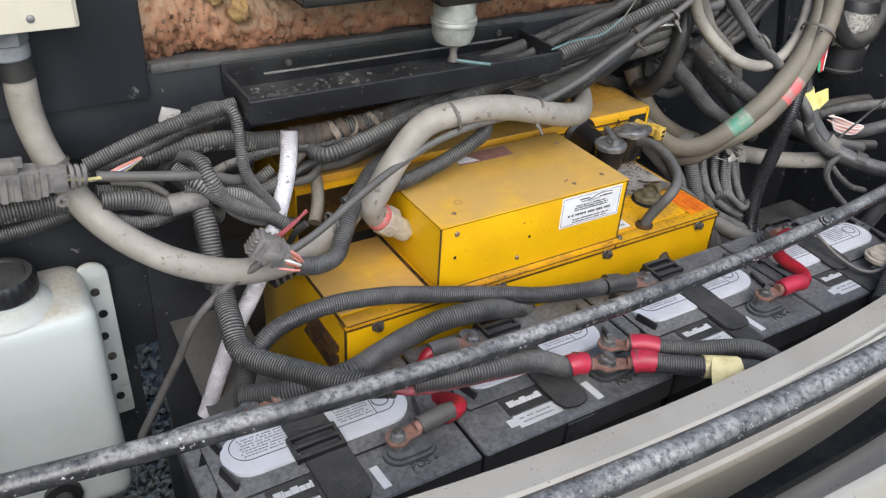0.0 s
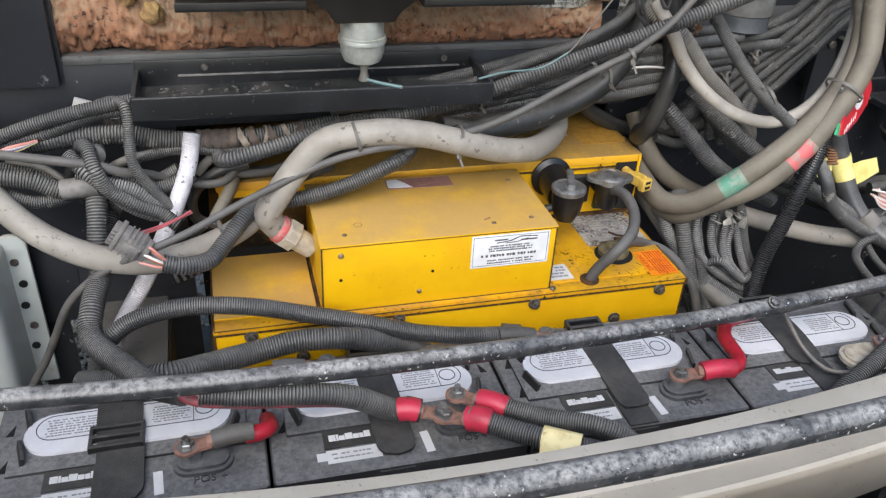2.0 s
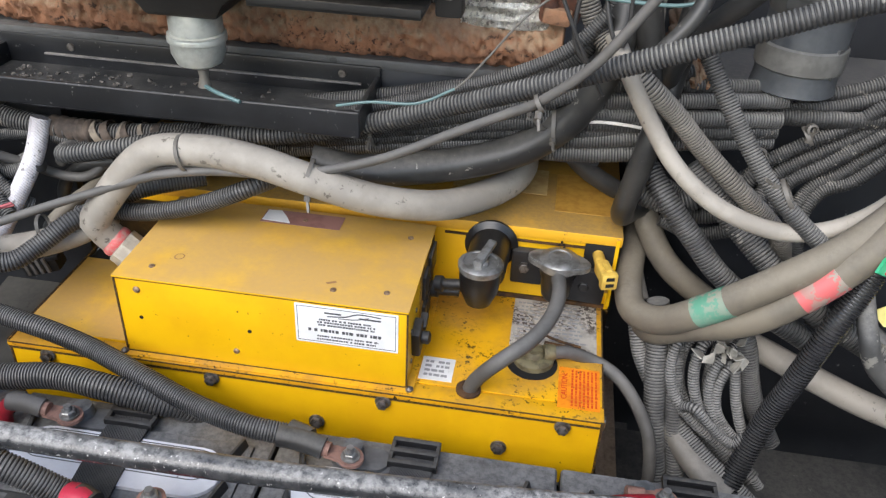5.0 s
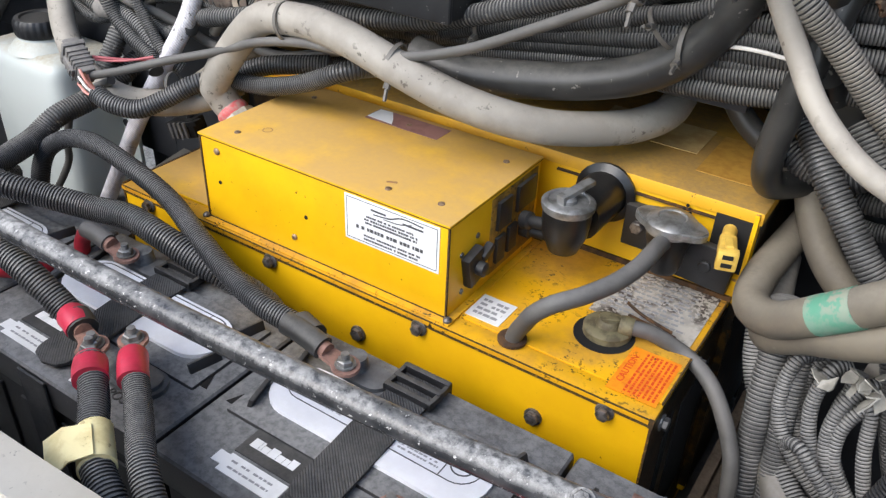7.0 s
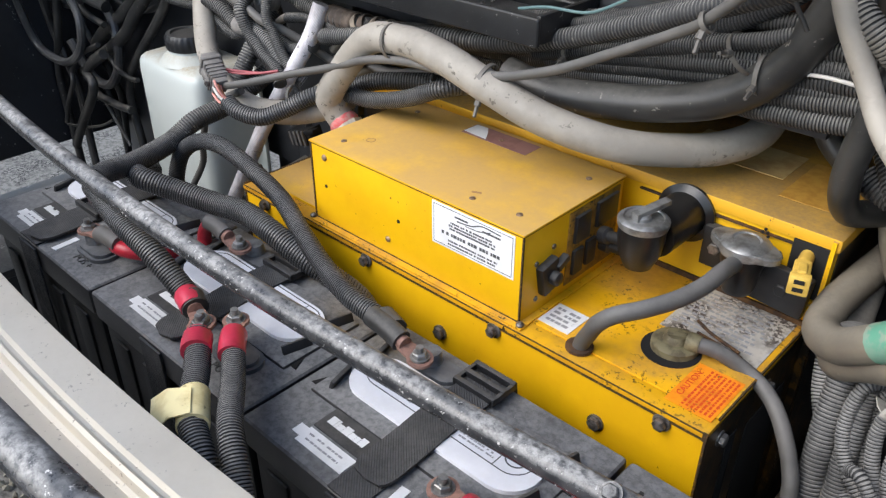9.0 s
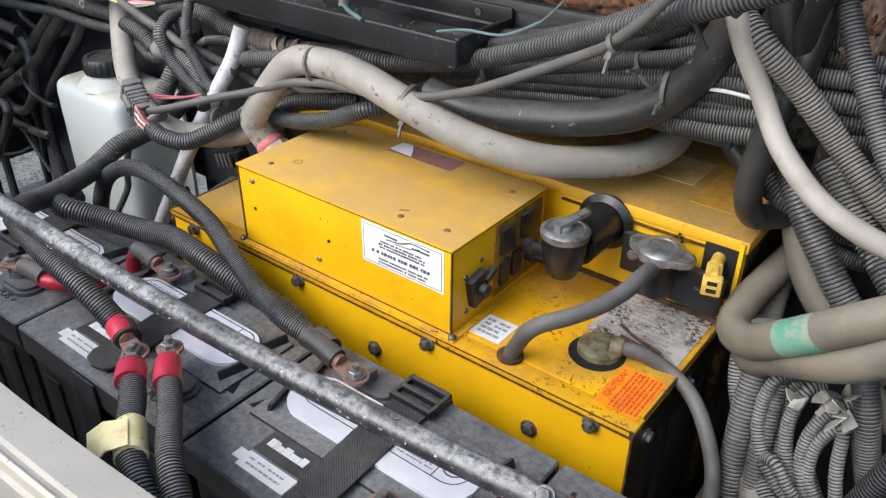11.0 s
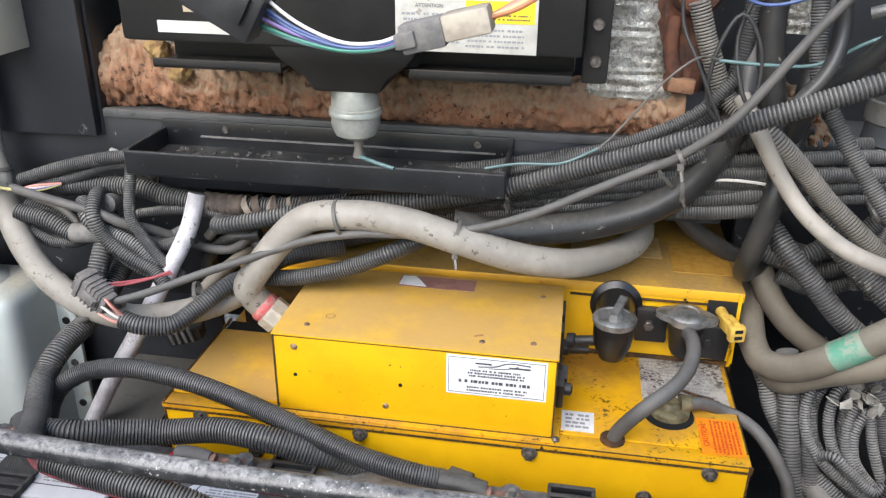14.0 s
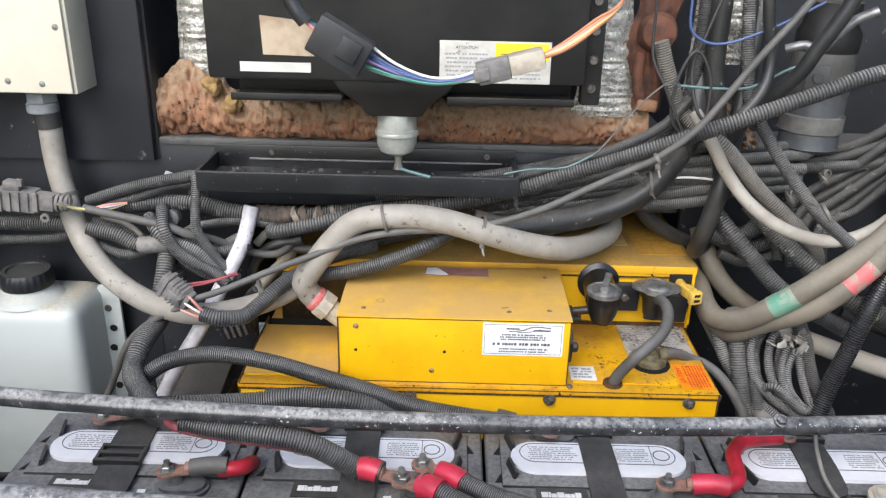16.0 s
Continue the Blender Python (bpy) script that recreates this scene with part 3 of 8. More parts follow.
part("rating_label", box((0.120, 0.27, RT), (0.235, 0.335, RT + 0.0006)), mat("faded_cream_label", srgb(196, 168, 112), srgb(176, 142, 84), 40, rough=0.6), rear_housing, "faded cream rating label under the conduit")
part("warning_label", box((0.246, 0.235, RT), (0.318, 0.33, RT + 0.0005)), mat("faded_ochre_label", srgb(186, 142, 60), srgb(168, 122, 48), 90, rough=0.6), rear_housing, "faded ochre warning label")
# near-black sheet added to hide a bright yellow strip at the corner
part("darkened_corner", box((0.3148, RY - 0.0012, 0.06), (0.3226, RY + 0.003, GT - 0.002)), YELLOW_GRIMY_SHADED, rear_housing)
part("corner_recess", box((0.284, RY - 0.0045, 0.345), (0.318, RY - 0.001, RT - 0.012), 0.001), HOLE_SHADE, rear_housing, "flat dark plate for a cut-out corner opening")
part("corner_flange", merge(box((0.3175, RY - 0.006, 0.318), (0.3215, RY + 0.002, RT - 0.002)), box((0.283, RY - 0.006, 0.330), (0.319, RY - 0.001, 0.338))), YELLOW, rear_housing)
for i, (dx, dz) in enumerate(((0, 0), (0.005, 0.001), (0.0025, 0.004), (0.001, -0.004), (0.006, -0.003))):
    part("pin_hole", lathe([(0.0016, 0), (0.0016, 0.001)], (0.255 + dx, RY - 0.0042, 0.394 + dz), (0, 1, 0), 8), HOLE_SHADE, rear_housing)

# control box
CX0, CX1, CY0, CY1, CZ = -0.186, 0.114, 0.008, 0.172, 0.411
control_box = part("control_box", box((CX0, CY0, GT - 0.001), (CX1, CY1, CZ - 0.002), 0.0025), YELLOW, generator, "yellow control box with a dusty lid")
part("lid", box((CX0 - 0.0015, CY0 - 0.0015, CZ - 0.0022), (CX1 + 0.0015, CY1 + 0.001, CZ), 0.0008), YELLOW, control_box)
part("lid_seam", box((CX0 - 0.0006, CY0 - 0.0006, CZ - 0.0036), (CX1 + 0.0006, CY1 + 0.0006, CZ - 0.0022)), RUST_EDGE, control_box)
for lo, hi in (((CX1 - 0.0008, CY0 - 0.0008, GT + 0.003), (CX1 + 0.0008, CY0 + 0.0012, CZ - 0.004)), ((CX0 - 0.0008, CY0 - 0.0008, GT + 0.003), (CX0 + 0.0010, CY0 + 0.0010, CZ - 0.004)), ((CX0, CY0 - 0.0008, GT + 0.0024), (CX1, CY0 + 0.001, GT + 0.0036))):
    part("worn_edge", box(lo, hi), WORN_EDGE, control_box)
part("flange", box((CX0 - 0.001, CY0 - 0.008, GT + 0.0003), (CX1 + 0.008, CY1 + 0.004, GT + 0.0025), 0.0008), YELLOW_OILY, control_box)
for x, z, r in ((-0.163, 0.396, 0.0038), (-0.0645, 0.333, 0.0034)):
    part("screw", merge(lathe([(r, 0), (r, 0.0008), (r * 0.7, 0.002), (r * 0.2, 0.0024)], (x, CY0 - 0.0002, z), (0, -1, 0), 14)), SCREW, control_box)
for x, z in ((-0.1635, 0.361), (-0.048, 0.361)):
    part("hole", lathe([(0.0021, 0), (0.0021, 0.0008)], (x, CY0 + 0.0002, z), (0, -1, 0), 12), HOLE_SHADE, control_box)
for x, y in ((-0.155, 0.030), (0.088, 0.034), (-0.155, 0.145), (-0.03, 0.150), (0.092, 0.140), (0.035, 0.028)):
    part("screw", lathe([(0.0034, 0), (0.003, 0.001), (0.001, 0.0016)], (x, y, CZ), (0, 0, 1), 12), SCREW, control_box)
for x, y in ((CX1 + 0.004, CY0 - 0.003), (CX0 - 0.002, CY0 - 0.003)):
    part("screw", lathe([(0.0042, 0), (0.0042, 0.002), (0.002, 0.004)], (x, y, GT + 0.0025), (0, 0, 1), 12), ZINC, control_box)
SCUFF = mat("dusty_scuff", srgb(150, 112, 70), rough=0.8)
part("scuff", lathe([(0.0050, 0), (0.0055, 0.0003), (0.0044, 0.0004)], (-0.135, 0.052, CZ), (0, 0, 1), 16, cap=False), SCUFF, control_box)
part("scuff", obox((0.03, 0.04, CZ + 0.0002), (0.010, 0.003, 0.0004), (0, 0, 25)), SCUFF, control_box)
part("mauve_sticker", plate([(-0.079, 0.138, CZ + 0.0002), (0.012, 0.138, CZ + 0.0002), (0.012, 0.166, CZ + 0.0002), (-0.079, 0.166, CZ + 0.0002)], 0.0004, (0, 0, 1)), MAUVE, control_box, "faded mauve sticker torn at one corner")
part("torn_paper", plate([(-0.078, 0.142, CZ + 0.0007), (-0.045, 0.140, CZ + 0.0007), (-0.052, 0.152, CZ + 0.0007), (-0.062, 0.165, CZ + 0.0007), (-0.077, 0.164, CZ + 0.0007)], 0.0003, (0, 0, 1)), WHITE_LABEL, control_box)
# white label on the front: border, swoosh shape and lines of print
LX0, LX1, LZ0, LZ1 = 0.001, 0.105, 0.3585, 0.4055
label = part("label", box((LX0, CY0 - 0.0006, LZ0), (LX1, CY0 + 0.0002, LZ1)), WHITE_LABEL, control_box, "white printed paper label")
e = 0.0022
part("border", merge(*[box((a, CY0 - 0.0008, b), (c, CY0 - 0.0003, d)) for a, b, c, d in (
    (LX0 + e, LZ0 + e, LX1 - e, LZ0 + e + 0.0006), (LX0 + e, LZ1 - e - 0.0006, LX1 - e, LZ1 - e),
    (LX0 + e, LZ0 + e, LX0 + e + 0.0006, LZ1 - e), (LX1 - e - 0.0006, LZ0 + e, LX1 - e, LZ1 - e))]), INK, label)


def print_lines(name, x0, x1, z0, z1, rows, y, material, parent, seed=1, fill=0.55):
    """Unreadable print: short bars in rows on an upright face."""
    rnd = random.Random(seed)
    bm = bmesh.new()
    dz = (z1 - z0) / rows
    for r in range(rows):
        x = x0 + rnd.uniform(0, 0.06) * (x1 - x0)
        end = x1 - rnd.uniform(0, 0.12) * (x1 - x0)
        while x < end:
            w = min(rnd.uniform(0.35, 0.8) * dz, end - x)
            box((x, y - 0.0003, z1 - (r + 0.5 + fill / 2) * dz), (x + w, y, z1 - (r + 0.5 - fill / 2) * dz), bm=bm)
            x += w + dz * rnd.choice((0.16, 0.16, 0.18, 0.2, 0.6))
    ob = part(name, bm, material, parent)
    ob["kind"] = "stuff"
    return ob


def print_lines_flat(name, x0, x1, y0, y1, rows, z, material, parent, seed=1, fill=0.5):
    rnd = random.Random(seed)
    bm = bmesh.new()
    dy = (y1 - y0) / rows
    for r in range(rows):
        x = x0 + rnd.uniform(0, 0.06) * (x1 - x0)
        end = x1 - rnd.uniform(0, 0.15) * (x1 - x0)
        while x < end:
            w = min(rnd.uniform(0.4, 1.0) * dy, end - x)
            box((x, y1 - (r + 0.5 + fill / 2) * dy, z), (x + w, y1 - (r + 0.5 - fill / 2) * dy, z + 0.0003), bm=bm)
            x += w + dy * rnd.choice((0.18, 0.2, 0.22, 0.7))
    ob = part(name, bm, material, parent)
    ob["kind"] = "stuff"
    return ob


print_lines("print", 0.022, 0.086, 0.3805, 0.3905, 3, CY0 - 0.0006, INK, label, 2, 0.6)
print_lines("bold_print", 0.013, 0.094, 0.3725, 0.3780, 1, CY0 - 0.0006, INK, label, 3, 0.62)
print_lines("print", 0.022, 0.086, 0.3625, 0.3700, 2, CY0 - 0.0006, INK, label, 4, 0.5)
part("swoosh", merge(sweep(spline([(0.034, CY0 - 0.0006, 0.3935), (0.052, CY0 - 0.0006, 0.3955), (0.066, CY0 - 0.0006, 0.4005), (0.088, CY0 - 0.0006, 0.3995)], 0.002), 0.0007, 5),
                     sweep(spline([(0.045, CY0 - 0.0006, 0.3925), (0.062, CY0 - 0.0006, 0.3935), (0.076, CY0 - 0.0006, 0.3975)], 0.002), 0.0005, 5),
                     box((0.031, CY0 - 0.0008, 0.3965), (0.048, CY0 - 0.0004, 0.3985)), box((0.066, CY0 - 0.0008, 0.3945), (0.088, CY0 - 0.0004, 0.3965))), INK, label)
# outlets and switches on the right side of the control box
sx = CX1
panel = part("side_panel", box((sx - 0.001, 0.078, 0.322), (sx + 0.0012, 0.164, 0.404), 0.0005), mat("dirty_ochre_plate", srgb(150, 112, 38), srgb(104, 78, 34), 60, rough=0.6, specks=srgb(40, 32, 24), speck_scale=200, speck_cut=0.55), control_box, "grimy ochre breaker panel")
for y0, y1, z0, z1 in ((0.086, 0.110, 0.368, 0.398), (0.122, 0.158, 0.372, 0.400), (0.086, 0.102, 0.332, 0.360), (0.108, 0.124, 0.334, 0.362)):
    part("rocker", box((sx + 0.001, y0, z0), (sx + 0.005, y1, z1), 0.0012), BLACK_PLASTIC, panel)
part("socket", merge(obox((sx + 0.004, 0.045, 0.352), (0.010, 0.026, 0.034), (12, 0, 0), 0.003), lathe([(0.007, 0), (0.007, 0.010), (0.004, 0.012)], (sx + 0.006, 0.046, 0.352), (1, 0, 0), 14), obox((sx + 0.008, 0.060, 0.362), (0.008, 0.018, 0.008), (25, 0, 0), 0.002)), BLACK_PLASTIC, control_box, "black grimy socket")
for y, z in ((0.030, 0.370), (0.056, 0.378), (0.032, 0.330), (0.058, 0.334)):
    part("screw", lathe([(0.003, 0), (0.0026, 0.0012)], (sx, y, z), (1, 0, 0), 10), ZINC, control_box)
part("breaker_knob", merge(lathe([(0.0095, 0), (0.0095, 0.010), (0.007, 0.012), (0.0055, 0.030), (0.006, 0.034)], (sx + 0.001, 0.142, 0.346), (1, 0, 0), 18)), BLACK_PLASTIC, control_box)

# conduit clamp entering the left of the control box
CA, CB = Vector((-0.232, 0.092, 0.396)), Vector((-0.186, 0.092, 0.358))
conduit_clamp = part("conduit_connector", merge(lathe([(0.0170, 0.002), (0.0170, 0.012), (0.0155, 0.013), (0.0145, 0.056)], CA, CB - CA, 20), lathe([(0.0180, 0.011), (0.0205, 0.012), (0.0205, 0.028), (0.0180, 0.029)], CA, CB - CA, 8)), mat("grey_connector_metal", srgb(186, 180, 166), srgb(160, 153, 140), 60, rough=0.45, metal=0.25), generator, "pale grey conduit connector nut")
part("sealant", lathe([(0.0172, 0.001), (0.0184, 0.004), (0.0184, 0.008), (0.0172, 0.011)], CA, CB - CA, 20), mat("red_sealant", srgb(190, 84, 84), srgb(170, 130, 122), 140, rough=0.6), conduit_clamp, "dull red tape ring")

# rubber elbow with its capped cone, at the right of the control box
FX, FY = 0.173, 0.112
elbow = part("filler_elbow", merge(sweep(spline([(0.178, 0.200, 0.386), (0.177, 0.165, 0.386), (0.175, 0.13, 0.384)], 0.004), 0.0235, 20),
                                   lathe([(0.006, -0.048), (0.014, -0.044), (0.0205, -0.028), (0.0225, -0.012), (0.0225, 0.0)], (FX, FY, 0.402), (0, 0, 1), 24)), RUBBER_BLACK, generator, "black rubber elbow hanging from the rear housing")
part("ring", lathe([(0.0238, 0), (0.030, 0.001), (0.031, 0.006), (0.0238, 0.010)], (0.178, RY - 0.001, 0.386), (0, -1, 0), 24, cap=False), RUBBER_BLACK, elbow)
part("cap", lathe([(0.0235, -0.003), (0.0245, 0.0), (0.0245, 0.004), (0.0215, 0.0065), (0.019, 0.0068), (0.018, 0.0055), (0.006, 0.006), (0.002, 0.0065)], (FX, FY, 0.404), (0, 0, 1), 28), CHROME, elbow, "dull chrome cap")
part("lug", merge(obox((FX + 0.004, FY + 0.008, 0.4185), (0.0095, 0.036, 0.0055), (8, 0, -18), 0.0015), obox((FX - 0.002, FY - 0.011, 0.4135), (0.0095, 0.005, 0.010), (8, 0, -18), 0.001), lathe([(0.0085, 0), (0.0085, 0.004), (0.006, 0.006)], (FX, FY - 0.004, 0.409), (0, 0, 1), 16)), CHROME, elbow, "dull metal lug on the cap")
part("side_nipple", lathe([(0.006, 0), (0.006, 0.022), (0.009, 0.024), (0.009, 0.032)], (FX - 0.018, FY + 0.008, 0.372), (-1, 0.15, -0.2), 14), BLACK_PLASTIC, elbow)

# radiator cap on its neck, with the black bracket behind it
RX, RYC = 0.256, 0.152
neck = part("radiator_neck", merge(lathe([(0.013, -0.046), (0.016, -0.040), (0.018, -0.02), (0.0205, -0.012), (0.0205, 0.0)], (RX, RYC, 0.394), (0, 0, 1), 22), sweep([Vector((RX, RYC, 0.372)), Vector((RX, RY, 0.372))], 0.014, 14)), RUBBER_BLACK, generator, "black radiator filler neck")
bm = lathe([(0.0225, -0.006), (0.0232, 0.0), (0.0230, 0.003), (0.020, 0.006), (0.013, 0.0075), (0.0115, 0.0062), (0.009, 0.0072), (0.003, 0.0078)], (RX, RYC, 0.396), (0, 0, 1), 28)
lobes = [(0.0228 + 0.0120 * abs(math.cos(a + 0.16)) ** 7, a) for a in np.linspace(0, 2 * math.pi, 64, endpoint=False)]
ears = merge(plate([(RX + q * math.cos(a), RYC + q * math.sin(a), 0.3925) for q, a in lobes], 0.0055, (0, 0, 1)), plate([(RX + (q - 0.0018) * math.cos(a), RYC + (q - 0.0018) * math.sin(a), 0.398) for q, a in lobes], 0.0016, (0, 0, 1)))
part("radiator_cap", merge(bm, ears), CHROME, generator, "chrome radiator cap with two ears")
part("neck_bracket", merge(box((0.203, RY - 0.014, 0.342), (0.240, RY - 0.002, 0.386), 0.003), obox((0.282, RY - 0.012, 0.350), (0.062, 0.010, 0.044), (0, 4, 0), 0.003)), BLACK_PLASTIC, generator, "black mounting bracket")
for x, z in ((0.218, 0.366), (0.276, 0.382), (0.288, 0.350)):
    part("bolt", hexnut((x, RY - 0.020, z), (0, 1, 0), 0.0065, 0.007), ZINC if x != 0.288 else BLACK_PLASTIC, generator)
yellow_plug = part("yellow_plug", merge(obox((0.306, 0.160, 0.385), (0.015, 0.024, 0.016), (0, 0, 17), 0.003, 3), obox((0.311, 0.144, 0.384), (0.018, 0.010, 0.019), (0, 0, 17), 0.002), obox((0.308, 0.154, 0.3945), (0.007, 0.016, 0.003), (0, 0, 17), 0.001), sweep([Vector((0.303, 0.168, 0.386)), Vector((0.298, 0.20, 0.388))], 0.0065, 12)), YELLOW_PLUG, generator, "pale yellow plastic wiring plug")
for z in (0.3805, 0.3885):
    part("socket", obox((0.3126, 0.1388, z), (0.009, 0.0008, 0.004), (0, 0, 17)), HOLE_SHADE, yellow_plug)
part("overflow_hose", smooth_tube([(0.255, 0.152, 0.376), (0.257, 0.128, 0.387), (0.258, 0.104, 0.391), (0.256, 0.078, 0.389), (0.247, 0.050, 0.385), (0.232, 0.024, 0.381), (0.214, 0.008, 0.374), (0.199, 0.007, 0.358), (0.188, 0.014, 0.338), (0.180, 0.017, 0.322), (0.177, 0.018, 0.305)], 0.0078, 14), RUBBER, generator, "grey rubber hose from the neck into the deck")
part("grommet", lathe([(0.013, 0), (0.013, 0.003), (0.009, 0.004)], (0.177, 0.018, GT + 0.001), (0, 0, 1), 18), RUST_EDGE, generator)

# oil filler with its hose
ox, oy = 0.240, 0.078
part("oil_hole", lathe([(0.0275, 0), (0.0275, 0.0008)], (ox - 0.001, oy - 0.004, GT + 0.001), (0, 0, 1), 28), HOLE_SHADE, generator)
oil = part("oil_cap", merge(lathe([(0.018, 0), (0.022, 0.002), (0.022, 0.008), (0.019, 0.010), (0.012, 0.011), (0.011, 0.015), (0.009, 0.017)], (ox, oy, GT), (0, 0, 1), 24),
                            obox((ox, oy, GT + 0.016), (0.018, 0.007, 0.004), (0, 0, 30), 0.0015)), mat("dusty_olive_metal", srgb(120, 112, 84), srgb(88, 80, 60), 90, rough=0.6, metal=0.2), generator, "dusty olive oil filler cap")
part("dipstick", merge(sweep([Vector((ox + 0.01, oy + 0.02, GT + 0.012)), Vector((ox + 0.055, oy + 0.018, GT + 0.008))], 0.0022, 8), sweep(spline([(ox + 0.004, oy + 0.03, GT + 0.018), (ox + 0.02, oy + 0.028, GT + 0.012), (ox + 0.05, oy + 0.024, GT + 0.008)], 0.004), 0.0016, 8)), RUST_EDGE, oil, "dark oily dipstick wire")
part("fitting", lathe([(0.009, 0), (0.0095, 0.004), (0.0085, 0.012)], (ox + 0.010, oy + 0.001, GT + 0.0135), (1, 0.2, 0), 16), oil.data.materials[0], oil)
part("oil_hose", smooth_tube([(ox + 0.012, oy, GT + 0.014), (ox + 0.036, oy + 0.008, GT + 0.012), (0.300, 0.094, 0.312), (0.319, 0.091, 0.306), (0.337, 0.084, 0.296), (0.352, 0.075, 0.281), (0.365, 0.066, 0.262), (0.374, 0.055, 0.243), (0.380, 0.042, 0.20), (0.380, 0.035, 0.12)], 0.0072, 14), RUBBER, generator, "grey rubber hose over the side")
# stickers on the right top plate
plate_label = part("silver_plate", box((0.212, 0.100, GT + 0.001), (0.308, 0.188, GT + 0.0018)), SPECKLED, generator, "dirty speckled silver rating plate")
print_lines_flat("print", 0.216, 0.300, 0.112, 0.184, 10, GT + 0.0018, INK_GREY, plate_label, 8, 0.4)
cert = part("small_label", box((0.123, 0.026, GT + 0.001), (0.158, 0.062, GT + 0.0016)), WHITE_LABEL, generator, "small grubby white certification label")
print_lines_flat("print", 0.126, 0.155, 0.030, 0.058, 4, GT + 0.0016, INK_GREY, cert, 9, 0.5)
caution = part("caution_label", box((0.268, 0.012, GT + 0.001), (0.311, 0.074, GT + 0.0016)), ORANGE, generator, "orange caution label with red print")
lettering("caution_word", "CAUTION:", 0.0085, RED_INK, caution, pose(0.2745, 0.024, GT + 0.0018, 0, 0, 90))
rnd = random.Random(14)
fine = bmesh.new()
for k in range(7):
    y = 0.0155
    while y < 0.0690:
        w = rnd.uniform(0.0016, 0.0052)
        box((0.2815 + 0.0041 * k, y, GT + 0.0016), (0.2836 + 0.0041 * k, min(y + w, 0.0705), GT + 0.0018), bm=fine)
        y += w + rnd.choice((0.0009, 0.0009, 0.0017))
tagged(part("print", fine, RED_INK, caution), kind="stuff")


# ---- batteries ----
PAD = mat("grey_terminal_pad", srgb(66, 68, 71), srgb(88, 90, 92), 60, rough=0.4, dust=srgb(120, 120, 120), dust_amount=0.5)
def battery(x0, pos_label):
    """One deep-cycle battery: case, stepped lid, white oblong label, print, terminals."""
    zt, w = 0.290, 0.2695
    th = thing("battery", pos_label, "battery", "batteries in a row")
    x1 = x0 + w
    case = part("case", box((x0 + 0.004, -0.228, 0.052), (x1 - 0.004, -0.050, 0.262), 0.004), BLACK_PLASTIC, th)
    for k in range(4):
        part("rib", box((x0 + 0.02 + 0.06 * k, -0.2305, 0.06), (x0 + 0.05 + 0.06 * k, -0.2275, 0.235), 0.001), BLACK_PLASTIC, case)
    lid = part("lid", merge(box((x0, -0.234, 0.255), (x1, -0.046, zt), 0.005, 3), box((x0 + 0.018, -0.172, zt - 0.004), (x1 - 0.018, -0.078, zt + 0.0035), 0.003)), BATTERY_TOP, th)
    # triangular vents at both ends and raised ribs
    for sx, ex in ((1, x0), (-1, x1)):
        for yc in (-0.150, -0.098):
            part("vent_recess", plate([(ex + sx * 0.010, yc - 0.014, zt + 0.0002), (ex + sx * 0.038, yc - 0.014, zt + 0.0002), (ex + sx * 0.024, yc + 0.016, zt + 0.0002)], 0.0006, (0, 0, 1)), HOLE_SHADE, lid)
            part("vent_tab", obox((ex + sx * 0.030, yc + 0.004, zt + 0.006), (0.004, 0.030, 0.012), (0, sx * 18, sx * 14), 0.001), BLACK_PLASTIC, lid)
    oval = part("oblong_label", plate(stadium(x0 + 0.133, -0.123, 0.206, 0.058, zt + 0.0035, 12), 0.004, (0, 0, 1)), BATTERY_LABEL, th, "pale oblong printed label plate")
    ring = stadium(x0 + 0.133, -0.1155, 0.184, 0.036, zt + 0.0076, 12)
    part("outline", sweep([*ring, ring[0]], 0.0006, 4), INK, oval)
    print_lines_flat("print", x0 + 0.050, x0 + 0.110, -0.1295, -0.1030, 7, zt + 0.0076, INK_GREY, oval, 3, 0.42)
    print_lines_flat("print", x0 + 0.155, x0 + 0.196, -0.1295, -0.1030, 7, zt + 0.0076, INK_GREY, oval, 5, 0.42)
    part("recycling_mark", merge(lathe([(0.010, 0), (0.010, 0.0003), (0.0088, 0.0004), (0.0088, 0)], (x0 + 0.209, -0.1155, zt + 0.0076), (0, 0, 1), 18, cap=False), box((x0 + 0.197, -0.133, zt + 0.0075), (x0 + 0.1978, -0.098, zt + 0.0079))), INK, oval)
    # maker's plate: black with a light wordmark shape, and white stickers below it
    mark = part("maker_plate", box((x0 + 0.055, -0.198, zt), (x0 + 0.113, -0.170, zt + 0.0012)), BLACK_PLASTIC, th)
    rnd = random.Random(6)
    bmk = bmesh.new()
    x = x0 + 0.061
    for wd, ht in ((0.0075, 0.0088), (0.0024, 0.0088), (0.0062, 0.0064), (0.0078, 0.0088), (0.0062, 0.0064), (0.0046, 0.0064), (0.0066, 0.0088)):
        obox((x + wd / 2, -0.184 + ht / 2 - 0.0044, zt + 0.0014), (wd, ht, 0.0004), bm=bmk)
        x += wd + 0.0005
    part("wordmark", bmk, WHITE_LABEL, mark)["kind"] = "stuff"
    st = part("white_sticker", merge(box((x0 + 0.046, -0.214, zt), (x0 + 0.066, -0.203, zt + 0.0008)), box((x0 + 0.056, -0.219, zt + 0.0002), (x0 + 0.113, -0.201, zt + 0.001))), WHITE_LABEL, th)
    print_lines_flat("print", x0 + 0.060, x0 + 0.108, -0.216, -0.204, 2, zt + 0.001, INK_GREY, st, 11, 0.3)
    part("small_sticker", obox((x0 + 0.163, -0.208, zt + 0.0005), (0.009, 0.030, 0.001), (0, 0, 4)), WHITE_LABEL, th)
